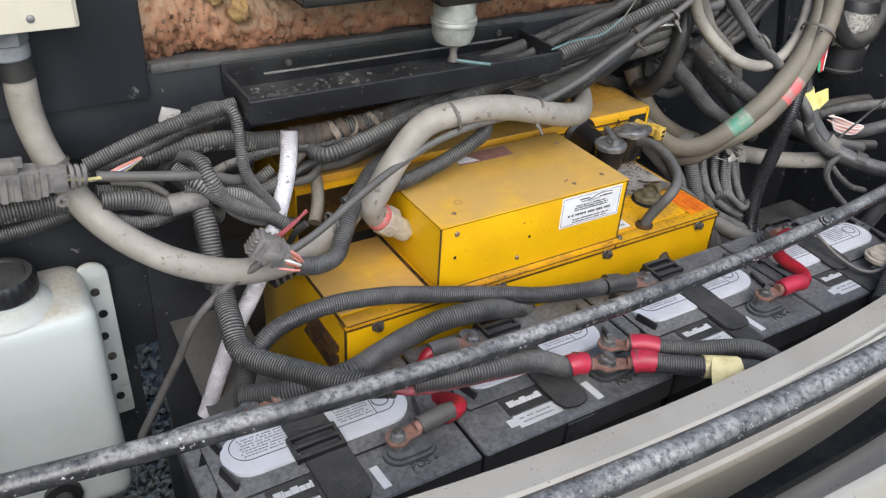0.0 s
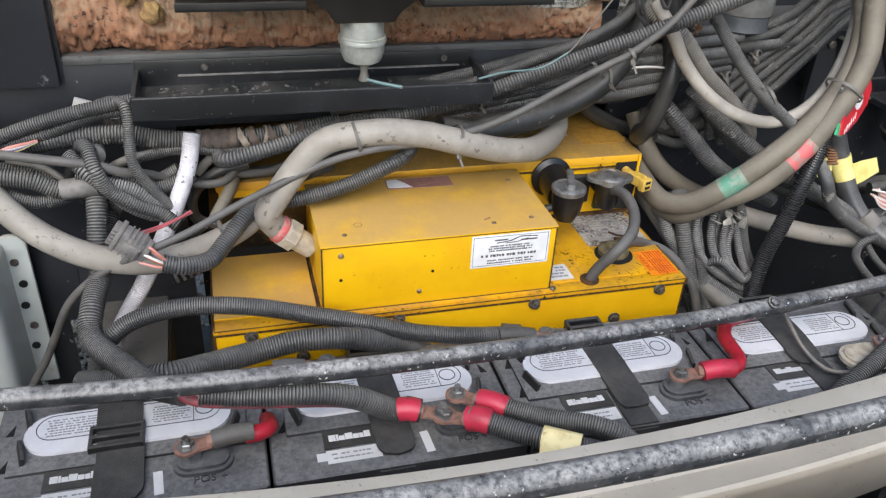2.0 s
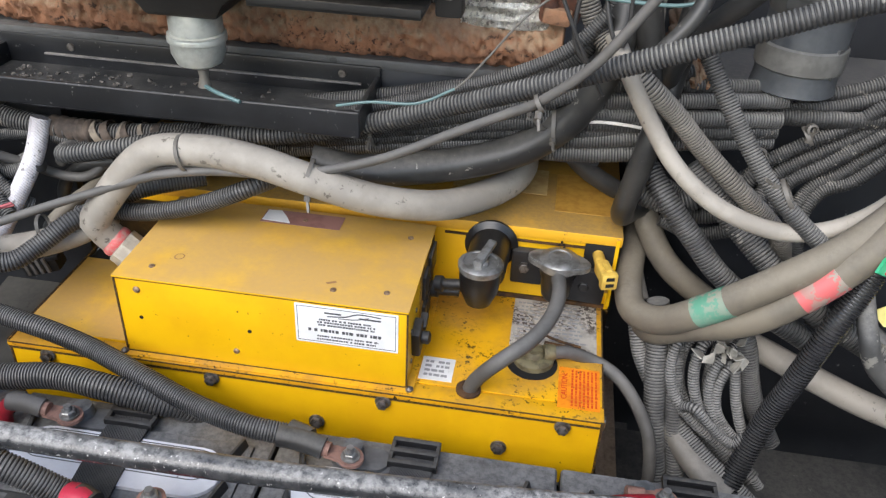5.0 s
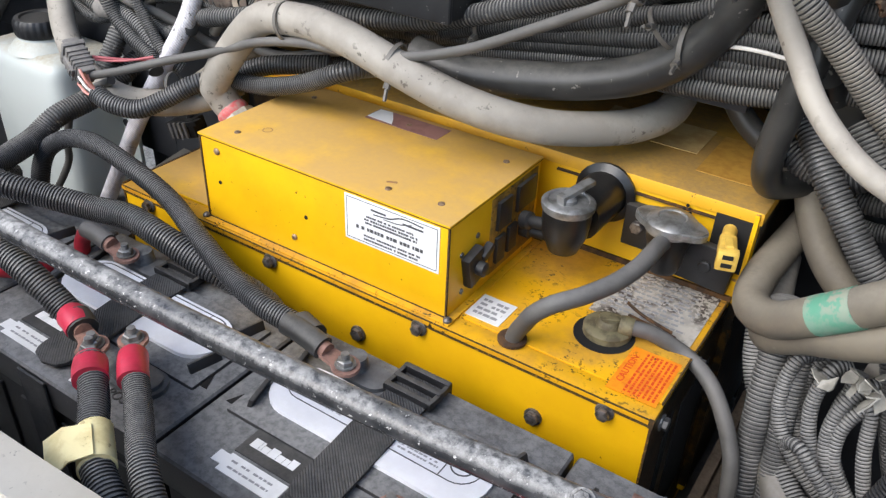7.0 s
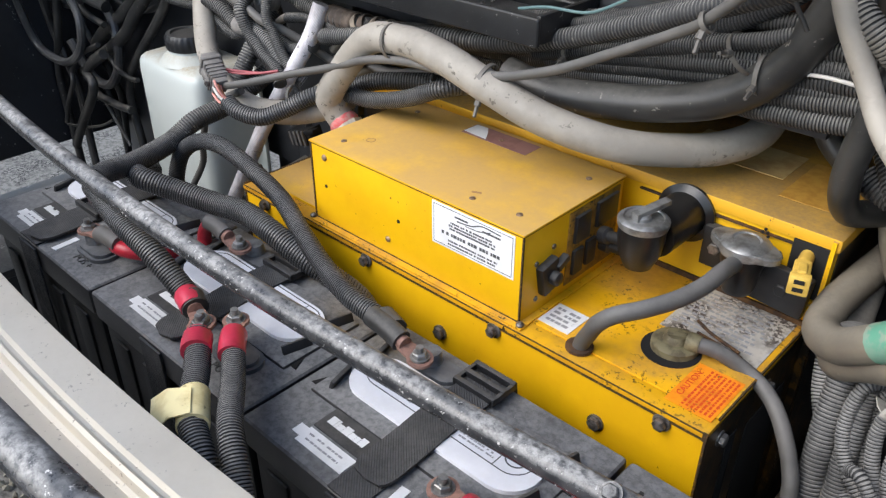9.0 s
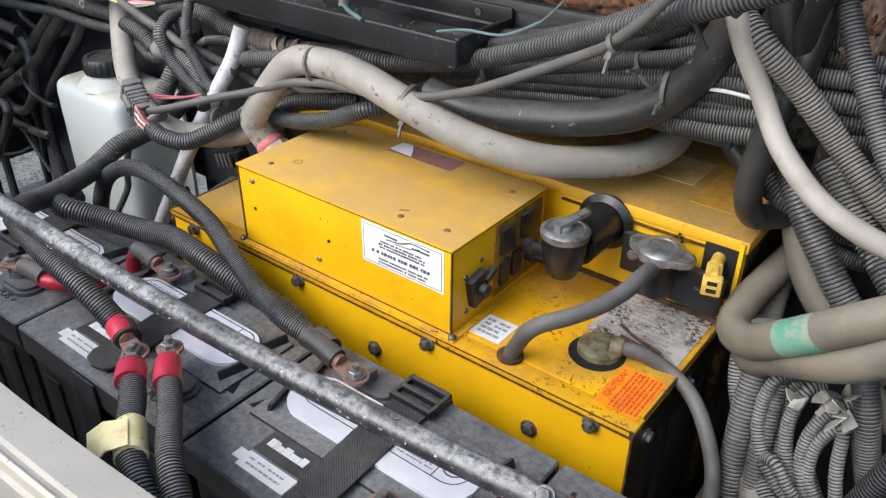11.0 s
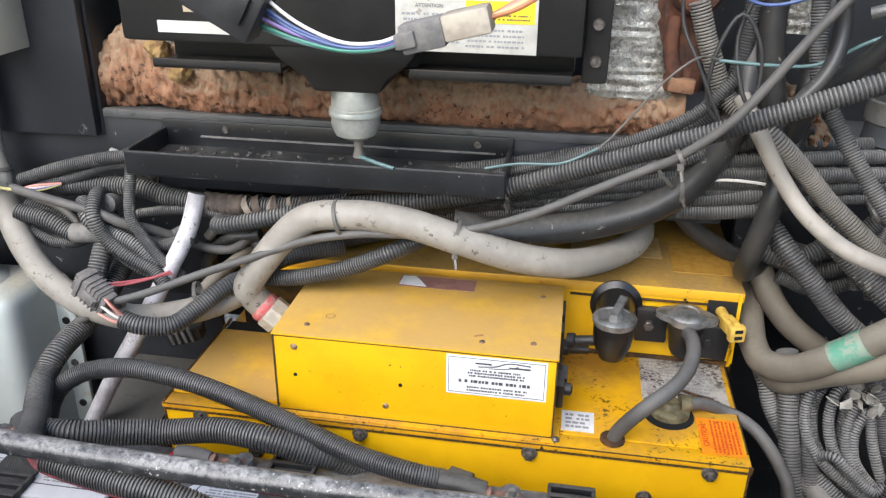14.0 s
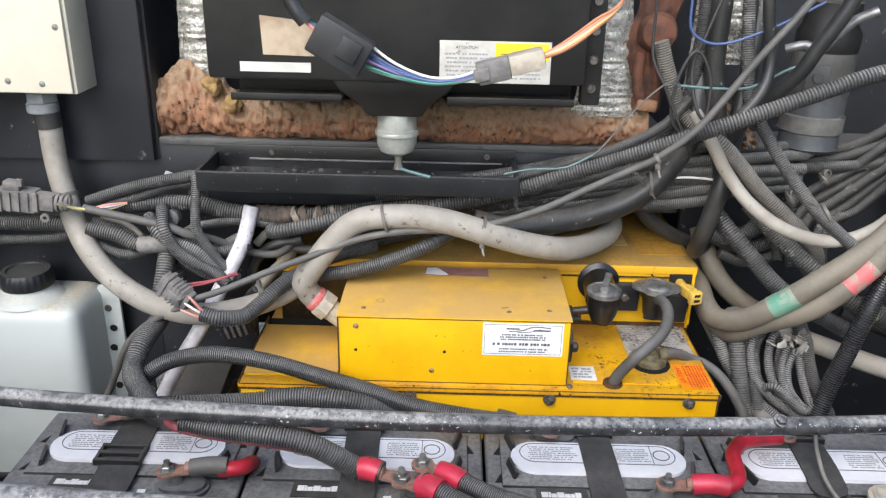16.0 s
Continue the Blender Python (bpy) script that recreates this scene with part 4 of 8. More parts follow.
    # terminals: positive at the front, negative at the rear
    for tx, ty in ((x0 + 0.196, -0.187), (x0 + 0.075, -0.075)):
        pad = part("terminal_pad", merge(plate(stadium(tx + 0.010, ty - 0.003, 0.060, 0.034, zt, 10), 0.0045, (0, 0, 1)), plate(stadium(tx + 0.010, ty - 0.003, 0.052, 0.027, zt + 0.004, 10), 0.0045, (0, 0, 1))), PAD, th, "raised grey oval terminal pad")
        part("terminal", lathe([(0.011, 0), (0.0095, 0.013)], (tx, ty, zt + 0.007), (0, 0, 1), 18), LEAD, pad, "dull lead terminal")
    lettering("polarity_mark", "POS +", 0.0125, BLACK_PLASTIC, th, pose(x0 + 0.196, -0.212, zt + 0.0003), 0.0006)
    return th


B1, PITCH = -0.541, 0.2725
battery_at = [B1 + PITCH * k for k in range(4)]
for k, x in enumerate(battery_at):
    battery(x, "black deep-cycle battery with a pale oblong label on its dusty lid")


def hold_strap(x, width, end_y, lift=0.0, tilt=0.0):
    """A webbing hold-down strap over a battery with a rounded free end."""
    z = 0.2985 + lift
    bm = bmesh.new()
    line = [(x, -0.046, 0.22), (x, -0.044, 0.285), (x, -0.052, z - 0.002), (x, -0.09, z + 0.001), (x + tilt * 0.3, -0.13, z + 0.002), (x + tilt * 0.7, -0.165, z), (x + tilt, end_y, z - 0.0005)]
    s = spline(line, 0.006)
    rows = []
    for i, p in enumerate(s):
        left = len(s) - 1 - i
        w = width / 2
        d = left * 0.006
        if d < w:
            w = math.sqrt(max(w * w - (w - d) ** 2, 1e-6))
        rows.append([bm.verts.new((p.x - w, p.y, p.z)), bm.verts.new((p.x, p.y, p.z + 0.0006)), bm.verts.new((p.x + w, p.y, p.z))])
    for a, b in zip(rows, rows[1:]):
        for k in range(2):
            bm.faces.new((a[k], a[k + 1], b[k + 1], b[k]))
    bmesh.ops.recalc_face_normals(bm, faces=bm.faces)
    bmesh.ops.solidify(bm, geom=list(bm.faces), thickness=0.0030)
    return bm


for k, (dx, wd, ey, tl) in enumerate(((0.122, 0.046, -0.232, 0.006), (0.125, 0.041, -0.226, 0.004), (0.133, 0.039, -0.212, 0.002), (0.118, 0.042, -0.185, -0.006))):
    st = thing("strap", "black webbing hold-down strap over a battery lid", "strap", "battery straps")
    x = battery_at[k] + dx
    part("webbing", hold_strap(x, wd, ey, 0.0, tl), STRAP, st)
    part("lower_webbing", box((x - wd / 2 + 0.002, -0.2375, 0.10), (x + wd / 2 - 0.002, -0.2350, 0.287), 0.0008), STRAP, st)
    if k != 1:
        part("fold", box((x - wd / 2 + 0.002, -0.234, 0.2905), (x + wd / 2 - 0.002, -0.168, 0.2930), 0.001), STRAP, st)
    dy = -0.078 if k == 0 else 0.0
    part("buckle", merge(*[box((x - wd / 2 - 0.004, y + dy, 0.297), (x + wd / 2 + 0.004, y + 0.006 + dy, 0.305), 0.002) for y in (-0.084, -0.070, -0.056)], *[box((x + s * (wd / 2 + 0.002) - 0.002, -0.084 + dy, 0.297), (x + s * (wd / 2 + 0.002) + 0.002, -0.050 + dy, 0.304), 0.001) for s in (-1, 1)]), BLACK_PLASTIC, st, "black plastic buckle")


# ---- support bars across the front ----
def bowed(x0, x1, y, z, n=60):
    return [Vector((x, y[0] + y[1] * x + y[2] * x * x, z[0] + z[1] * x + z[2] * x * x)) for x in np.linspace(x0, x1, n)]


front_bar = tagged(part("support_bar", sweep(bowed(-1.1, 0.98, (-0.187, 0.050, 0.119), (0.3846, -0.034, -0.0125)), 0.0105, 18), STEEL_BAR), "black steel support bar with chipped and dusty paint", "bar", "support bars")
tagged(part("support_bar", sweep(bowed(-0.96, 0.96, (-0.422, 0.032, 0.10), (0.4517, -0.0217, 0.02)), 0.0125, 18), STEEL_BAR), "black steel bar with chipped paint resting over the bumper", "bar", "support bars")
part("bolt", merge(hexnut((0.322, -0.165, 0.3835), (0, -0.5, 0.86), 0.0058, 0.005), lathe([(0.0078, -0.001), (0.0078, 0.0012)], (0.322, -0.165, 0.3835), (0, -0.5, 0.86), 16)), STEEL_BAR, front_bar, "painted bolt head in the bar")


# ---- cables, looms and hoses ----
def run(name, kind, points, r, material, label, category, group="", pitch=0.0):
    """One cable, loom or hose through the given points."""
    bm = ribbed_tube(points, r, pitch) if kind == "ribbed" else smooth_tube(points, r, 16)
    return tagged(part(name, bm, material), label, category, group)


conduit_over = run("conduit", "smooth", [(-0.231, 0.092, 0.395), (-0.239, 0.088, 0.409), (-0.237, 0.082, 0.432), (-0.178, 0.089, 0.503), (-0.117, 0.087, 0.518), (-0.057, 0.082, 0.516), (0.003, 0.085, 0.499), (0.065, 0.100, 0.477), (0.125, 0.138, 0.458), (0.174, 0.194, 0.450), (0.196, 0.230, 0.451), (0.204, 0.264, 0.454), (0.200, 0.305, 0.462), (0.186, 0.350, 0.478)], 0.0165, HOSE_GREY, "thick grey flexible conduit arching over the yellow generator", "conduit")
conduit_left = run("conduit", "smooth", [(-0.592, 0.156, 0.626), (-0.592, 0.156, 0.567), (-0.580, 0.144, 0.514), (-0.551, 0.116, 0.458), (-0.505, 0.086, 0.419), (-0.447, 0.066, 0.392), (-0.386, 0.065, 0.378), (-0.327, 0.077, 0.382), (-0.275, 0.096, 0.396), (-0.242, 0.114, 0.416)], 0.0155, HOSE_GREY, "thick grey flexible conduit hanging from the junction box", "conduit")
white_hose = run("hose", "smooth", [(-0.322, 0.145, 0.507), (-0.332, 0.130, 0.464), (-0.357, 0.109, 0.411), (-0.393, 0.090, 0.343), (-0.433, 0.083, 0.276), (-0.480, 0.065, 0.184)], 0.0105, WHITE_HOSE, "white braided plastic hose running down past the looms", "hose")
run("battery_cable", "ribbed", [(-0.462, -0.030, 0.200), (-0.458, -0.025, 0.250), (-0.448, -0.018, 0.300), (-0.430, -0.012, 0.329), (-0.399, -0.005, 0.346), (-0.343, -0.010, 0.359), (-0.276, -0.017, 0.355), (-0.211, -0.022, 0.339), (-0.141, -0.048, 0.334), (-0.080, -0.067, 0.325), (-0.020, -0.083, 0.324), (0.029, -0.079, 0.315)], 0.0108, LOOM_DARK, "dark ribbed battery cable loom in front of the generator", "cable", pitch=0.0027)
run("battery_cable", "ribbed", [(-0.460, -0.050, 0.300), (-0.415, -0.090, 0.328), (-0.364, -0.108, 0.343), (-0.319, -0.085, 0.332), (-0.275, -0.066, 0.325), (-0.223, -0.062, 0.331), (-0.171, -0.066, 0.330), (-0.127, -0.061, 0.316), (-0.095, -0.050, 0.300), (-0.065, -0.030, 0.265), (-0.050, -0.025, 0.200)], 0.0135, LOOM_DARK, "thick dark ribbed loom lying behind the batteries", "cable", pitch=0.0034)
run("cable_loom", "ribbed", [(-0.433, 0.149, 0.404), (-0.441, 0.077, 0.367), (-0.449, 0.018, 0.353), (-0.447, -0.023, 0.336), (-0.403, -0.097, 0.347), (-0.376, -0.143, 0.360), (-0.345, -0.172, 0.370)], 0.0135, LOOM, "thick dusty loom sleeve dropping to the front bar", "cable", "wiring looms", pitch=0.0034)
run("battery_cable", "ribbed", [(-0.330, -0.180, 0.372), (-0.286, -0.188, 0.369), (-0.234, -0.197, 0.369), (-0.186, -0.196, 0.357), (-0.145, -0.191, 0.329), (-0.131, -0.193, 0.323)], 0.0122, LOOM_DARK, "dark ribbed loom with a red cable showing, over the batteries", "cable", pitch=0.0031)
run("battery_cable", "ribbed", [(-0.067, -0.223, 0.334), (-0.031, -0.247, 0.330), (0.016, -0.282, 0.333), (0.058, -0.300, 0.325), (0.082, -0.307, 0.295), (0.095, -0.308, 0.240)], 0.0115, LOOM_DARK, "dark ribbed cable loom going down behind the bumper", "cable", pitch=0.0029)
run("battery_cable", "ribbed", [(-0.050, -0.197, 0.331), (0.004, -0.235, 0.330), (0.056, -0.272, 0.340), (0.088, -0.290, 0.328), (0.112, -0.303, 0.300), (0.125, -0.304, 0.250)], 0.0105, LOOM, "dusty ribbed cable loom going down behind the bumper", "cable", pitch=0.0026)
run("hose", "smooth", [(-0.014, 0.132, 0.497), (0.032, 0.138, 0.488), (0.085, 0.150, 0.490), (0.145, 0.164, 0.498), (0.202, 0.170, 0.518), (0.243, 0.172, 0.551), (0.268, 0.171, 0.593), (0.283, 0.174, 0.641), (0.290, 0.201, 0.714)], 0.0175, HOSE_BLACK, "thick black rubber hose sagging behind the generator", "hose")
run("cable", "smooth", [(-0.374, 0.026, 0.419), (-0.335, 0.034, 0.431), (-0.279, 0.053, 0.450), (-0.221, 0.071, 0.468), (-0.161, 0.076, 0.490), (-0.102, 0.078, 0.501), (-0.042, 0.080, 0.504), (0.017, 0.086, 0.513), (0.076, 0.088, 0.533), (0.133, 0.091, 0.561), (0.188, 0.088, 0.590), (0.216, 0.080, 0.608), (0.260, 0.068, 0.652), (0.314, 0.061, 0.734), (0.360, 0.056, 0.799), (0.400, 0.052, 0.870), (0.430, 0.060, 0.950)], 0.0046, RUBBER, "thin grey cable tied along the looms", "cable")
run("cable_loom", "ribbed", [(-0.271, 0.165, 0.468), (-0.291, 0.145, 0.474), (-0.283, 0.117, 0.480), (-0.228, 0.116, 0.493), (-0.166, 0.124, 0.507), (-0.105, 0.130, 0.516), (-0.043, 0.137, 0.521), (0.033, 0.135, 0.540), (0.107, 0.128, 0.567), (0.164, 0.116, 0.591), (0.217, 0.101, 0.615), (0.306, 0.082, 0.655), (0.393, 0.071, 0.693), (0.470, 0.064, 0.724), (0.620, 0.060, 0.760), (0.750, 0.080, 0.800)], 0.0100, LOOM, "long dusty grey ribbed loom rising to the side", "cable", "wiring looms", pitch=0.0040)
run("hose", "smooth", [(0.352, 0.310, 0.372), (0.346, 0.255, 0.368), (0.340, 0.205, 0.364), (0.337, 0.165, 0.360), (0.343, 0.128, 0.359), (0.367, 0.098, 0.373), (0.400, 0.078, 0.406), (0.452, 0.066, 0.454), (0.517, 0.077, 0.501), (0.568, 0.097, 0.555), (0.598, 0.126, 0.607), (0.613, 0.165, 0.659), (0.624, 0.200, 0.725), (0.630, 0.230, 0.800)], 0.0155, HOSE_TAN, "thick tan dusty hose in a wide bend with coloured tape", "hose")
run("hose", "smooth", [(0.352, 0.160, 0.335), (0.364, 0.123, 0.341), (0.391, 0.097, 0.369), (0.448, 0.068, 0.411), (0.505, 0.063, 0.471), (0.550, 0.072, 0.528), (0.584, 0.091, 0.584), (0.600, 0.121, 0.638), (0.612, 0.150, 0.700), (0.620, 0.180, 0.780)], 0.0155, HOSE_TAN, "thick tan dusty hose beside a taped one", "hose")
run("hose", "smooth", [(0.276, 0.150, 0.652), (0.288, 0.136, 0.632), (0.301, 0.128, 0.611), (0.322, 0.127, 0.577), (0.353, 0.111, 0.540), (0.399, 0.098, 0.510), (0.461, 0.097, 0.494), (0.519, 0.104, 0.508), (0.569, 0.124, 0.546), (0.610, 0.159, 0.611), (0.629, 0.202, 0.656), (0.645, 0.240, 0.720), (0.650, 0.260, 0.800)], 0.0088, HOSE_GREY, "pale grey hose hanging in a loop", "hose")
run("cable_loom", "ribbed", [(0.225, 0.170, 0.740), (0.243, 0.168, 0.690), (0.266, 0.162, 0.645), (0.311, 0.134, 0.614), (0.344, 0.142, 0.583), (0.379, 0.149, 0.546), (0.415, 0.143, 0.515), (0.449, 0.149, 0.484), (0.475, 0.155, 0.455), (0.490, 0.170, 0.420)], 0.0105, HOSE_MID, "grey dusty ribbed loom slanting down the side", "cable", "wiring looms")
run("cable_loom", "ribbed", [(0.338, 0.190, 0.800), (0.343, 0.178, 0.730), (0.351, 0.164, 0.666), (0.371, 0.149, 0.629), (0.401, 0.128, 0.583), (0.439, 0.105, 0.535), (0.473, 0.093, 0.505), (0.500, 0.090, 0.482), (0.515, 0.100, 0.450)], 0.0088, LOOM, "dusty ribbed loom slanting across the others", "cable", "wiring looms")
run("cable_loom", "ribbed", [(0.552, 0.085, 0.505), (0.538, 0.075, 0.460), (0.518, 0.063, 0.412), (0.500, 0.060, 0.345), (0.486, 0.060, 0.290), (0.470, 0.045, 0.235), (0.455, 0.020, 0.195)], 0.0122, LOOM_BLACK, "shiny black ribbed loom beside the tan hoses", "cable", "wiring looms")
run("hose", "smooth", [(0.446, 0.164, 0.322), (0.490, 0.143, 0.317), (0.540, 0.117, 0.308), (0.596, 0.089, 0.301), (0.665, 0.057, 0.302)], 0.0145, HOSE_GREY, "pale grey stiff hose behind the coiled loom", "hose")
run("hose", "smooth", [(0.340, 0.262, 0.450), (0.346, 0.250, 0.428), (0.356, 0.240, 0.403), (0.372, 0.230, 0.377), (0.394, 0.221, 0.355), (0.430, 0.212, 0.332), (0.47, 0.20, 0.315)], 0.0150, HOSE_TAN, "dusty grey hose beside the generator", "hose")
run("hose", "smooth", [(0.345, 0.250, 0.345), (0.352, 0.210, 0.330), (0.363, 0.175, 0.309), (0.381, 0.131, 0.275), (0.399, 0.088, 0.242), (0.426, 0.052, 0.220), (0.461, 0.023, 0.207)], 0.0135, HOSE_MID, "dusty grey hose dropping beside the generator", "hose")
run("hose", "smooth", [(0.365, 0.215, 0.790), (0.356, 0.200, 0.720), (0.348, 0.186, 0.655), (0.337, 0.170, 0.592), (0.326, 0.158, 0.535), (0.318, 0.167, 0.480), (0.318, 0.195, 0.440), (0.330, 0.225, 0.428), (0.350, 0.250, 0.430), (0.370, 0.280, 0.440)], 0.0125, HOSE_BLACK, "dark rubber hose looping behind the generator", "hose")
run("cable_loom", "ribbed", [(0.200, 0.240, 0.548), (0.296, 0.237, 0.554), (0.378, 0.231, 0.554), (0.469, 0.225, 0.559), (0.548, 0.226, 0.563), (0.606, 0.239, 0.574), (0.662, 0.260, 0.608), (0.710, 0.275, 0.645), (0.780, 0.280, 0.700)], 0.0092, LOOM, "dusty grey split-loom wiring conduit along the rear wall", "cable", "wiring looms")
run("cable_loom", "ribbed", [(0.270, 0.264, 0.563), (0.369, 0.261, 0.559), (0.446, 0.253, 0.564), (0.507, 0.252, 0.575), (0.565, 0.252, 0.596), (0.616, 0.263, 0.630), (0.650, 0.284, 0.656), (0.690, 0.300, 0.700), (0.730, 0.310, 0.760)], 0.0085, LOOM, "dusty grey split-loom wiring conduit along the rear wall", "cable", "wiring looms")
run("cable_loom", "ribbed", [(0.370, 0.262, 0.556), (0.434, 0.240, 0.559), (0.512, 0.240, 0.567), (0.571, 0.240, 0.587), (0.621, 0.240, 0.604), (0.663, 0.240, 0.627), (0.710, 0.250, 0.660), (0.760, 0.260, 0.710)], 0.0078, LOOM, "dusty grey split-loom wiring conduit along the rear wall", "cable", "wiring looms")
run("cable_loom", "ribbed", [(-0.231, 0.185, 0.480), (-0.130, 0.185, 0.489), (-0.024, 0.185, 0.496), (0.078, 0.185, 0.512), (0.157, 0.185, 0.525), (0.215, 0.185, 0.538), (0.272, 0.185, 0.547), (0.331, 0.185, 0.552)], 0.0095, LOOM, "dusty grey split-loom wiring conduit behind the generator", "cable", "wiring looms")
run("cable_loom", "ribbed", [(-0.130, 0.185, 0.479), (-0.024, 0.185, 0.484), (0.079, 0.185, 0.500), (0.158, 0.185, 0.513), (0.217, 0.185, 0.523), (0.275, 0.185, 0.529), (0.337, 0.185, 0.539)], 0.0088, LOOM, "dusty grey split-loom wiring conduit behind the generator", "cable", "wiring looms")
run("cable_loom", "ribbed", [(0.032, 0.185, 0.484), (0.120, 0.185, 0.496), (0.199, 0.185, 0.508), (0.277, 0.185, 0.513), (0.337, 0.185, 0.522)], 0.0088, LOOM, "dusty grey split-loom wiring conduit behind the generator", "cable", "wiring looms")
run("cable_loom", "ribbed", [(-0.003, 0.165, 0.512), (0.063, 0.165, 0.530), (0.127, 0.165, 0.547), (0.183, 0.165, 0.563), (0.229, 0.165, 0.576), (0.262, 0.168, 0.588), (0.310, 0.178, 0.600), (0.360, 0.190, 0.610)], 0.0075, LOOM, "dusty grey split-loom wiring conduit behind the generator", "cable", "wiring looms")
run("cable_loom", "ribbed", [(0.146, 0.180, 0.553), (0.199, 0.180, 0.583), (0.242, 0.180, 0.613), (0.265, 0.180, 0.645), (0.276, 0.180, 0.683), (0.280, 0.180, 0.740), (0.280, 0.180, 0.820)], 0.009, LOOM, "dusty grey split-loom wiring conduit rising past the foam", "cable", "wiring looms")
run("cable_loom", "ribbed", [(-0.509, 0.155, 0.499), (-0.452, 0.155, 0.505), (-0.401, 0.155, 0.505), (-0.359, 0.155, 0.496), (-0.309, 0.155, 0.491), (-0.251, 0.155, 0.491), (-0.194, 0.155, 0.497), (-0.139, 0.155, 0.505)], 0.0118, LOOM, "thick dusty ribbed loom running under the tray", "cable", "wiring looms")
run("cable_loom", "ribbed", [(-0.550, 0.145, 0.508), (-0.495, 0.145, 0.527), (-0.442, 0.145, 0.541), (-0.384, 0.145, 0.551)], 0.0085, LOOM, "dusty grey split-loom wiring conduit below the black panel", "cable", "wiring looms")
run("cable_loom", "ribbed", [(-0.551, 0.150, 0.498), (-0.486, 0.150, 0.513), (-0.431, 0.150, 0.533), (-0.373, 0.150, 0.540)], 0.0078, LOOM, "dusty grey split-loom wiring conduit below the black panel", "cable", "wiring looms")
run("cable", "smooth", [(-0.545, 0.118, 0.508), (-0.500, 0.112, 0.501), (-0.461, 0.106, 0.496), (-0.427, 0.108, 0.487), (-0.405, 0.112, 0.476), (-0.380, 0.130, 0.463), (-0.355, 0.148, 0.445), (-0.323, 0.155, 0.432), (-0.294, 0.157, 0.431), (-0.276, 0.168, 0.440), (-0.268, 0.185, 0.455)], 0.0056, RUBBER, "dusty grey cable across the tangle", "cable")
run("cable", "smooth", [(-0.425, 0.152, 0.462), (-0.403, 0.150, 0.473), (-0.364, 0.150, 0.481), (-0.336, 0.150, 0.482), (-0.300, 0.152, 0.480), (-0.269, 0.160, 0.475), (-0.22, 0.168, 0.470), (-0.17, 0.175, 0.468)], 0.0056, HOSE_MID, "dusty grey cable under the tray", "cable")
run("cable", "smooth", [(-0.530, 0.135, 0.490), (-0.498, 0.132, 0.482), (-0.478, 0.130, 0.468), (-0.468, 0.128, 0.452), (-0.450, 0.130, 0.444), (-0.425, 0.135, 0.446)], 0.0040, HOSE_MID, "thin dusty cable bent through the tangle", "cable")
run("cable_loom", "ribbed", [(-0.292, 0.200, 0.420), (-0.250, 0.196, 0.423), (-0.215, 0.198, 0.424), (-0.175, 0.205, 0.430), (-0.12, 0.215, 0.440), (-0.06, 0.22, 0.455)], 0.0085, LOOM_DARK, "dark ribbed loom lying on the rear housing", "cable", "wiring looms")
run("cable", "smooth", [(-0.300, 0.182, 0.436), (-0.270, 0.178, 0.432), (-0.235, 0.180, 0.430), (-0.206, 0.186, 0.436), (-0.168, 0.190, 0.448), (-0.12, 0.19, 0.462)], 0.0060, RUBBER, "dark cable lying above the rear housing", "cable")
run("hose", "smooth", [(-0.277, 0.182, 0.424), (-0.281, 0.165, 0.421), (-0.288, 0.145, 0.417), (-0.297, 0.124, 0.412), (-0.310, 0.105, 0.398)], 0.0082, HOSE_TAN, "short tan dusty hose by the conduit", "hose")
run("cable_loom", "ribbed", [(-0.462, 0.130, 0.492), (-0.443, 0.106, 0.482), (-0.421, 0.104, 0.459), (-0.402, 0.104, 0.437), (-0.378, 0.106, 0.421), (-0.355, 0.118, 0.412)], 0.0092, LOOM_PALE, "pale dusty split-loom conduit slanting through the tangle", "cable", "wiring looms", pitch=0.0032)
run("cable_loom", "ribbed", [(-0.455, 0.125, 0.470), (-0.420, 0.112, 0.462), (-0.396, 0.110, 0.453), (-0.379, 0.110, 0.440), (-0.363, 0.112, 0.422), (-0.345, 0.125, 0.405)], 0.0085, LOOM_PALE, "pale dusty split-loom conduit slanting through the tangle", "cable", "wiring looms", pitch=0.0030)
run("cable_loom", "ribbed", [(-0.545, 0.120, 0.477), (-0.506, 0.120, 0.469), (-0.473, 0.120, 0.453), (-0.432, 0.120, 0.458), (-0.394, 0.120, 0.442), (-0.357, 0.120, 0.419)], 0.0105, LOOM, "dusty grey split-loom wiring conduit in the tangle", "cable", "wiring looms")
run("cable_loom", "ribbed", [(-0.546, 0.140, 0.477), (-0.506, 0.140, 0.467), (-0.472, 0.140, 0.450), (-0.448, 0.140, 0.436), (-0.414, 0.140, 0.414)], 0.0095, LOOM, "dusty grey split-loom wiring conduit in the tangle", "cable", "wiring looms")
run("cable_loom", "ribbed", [(-0.475, 0.190, 0.440), (-0.457, 0.165, 0.487), (-0.440, 0.125, 0.503), (-0.432, 0.100, 0.487), (-0.420, 0.100, 0.459), (-0.395, 0.100, 0.438), (-0.368, 0.100, 0.424), (-0.348, 0.090, 0.410)], 0.0088, LOOM, "dusty grey split-loom wiring conduit hanging in the tangle", "cable", "wiring looms")
run("cable_loom", "ribbed", [(-0.425, 0.165, 0.540), (-0.405, 0.150, 0.549), (-0.391, 0.128, 0.545), (-0.391, 0.110, 0.491), (-0.380, 0.110, 0.463), (-0.362, 0.110, 0.435), (-0.348, 0.110, 0.419)], 0.0068, LOOM, "dusty grey split-loom wiring conduit hanging in the tangle", "cable", "wiring looms")
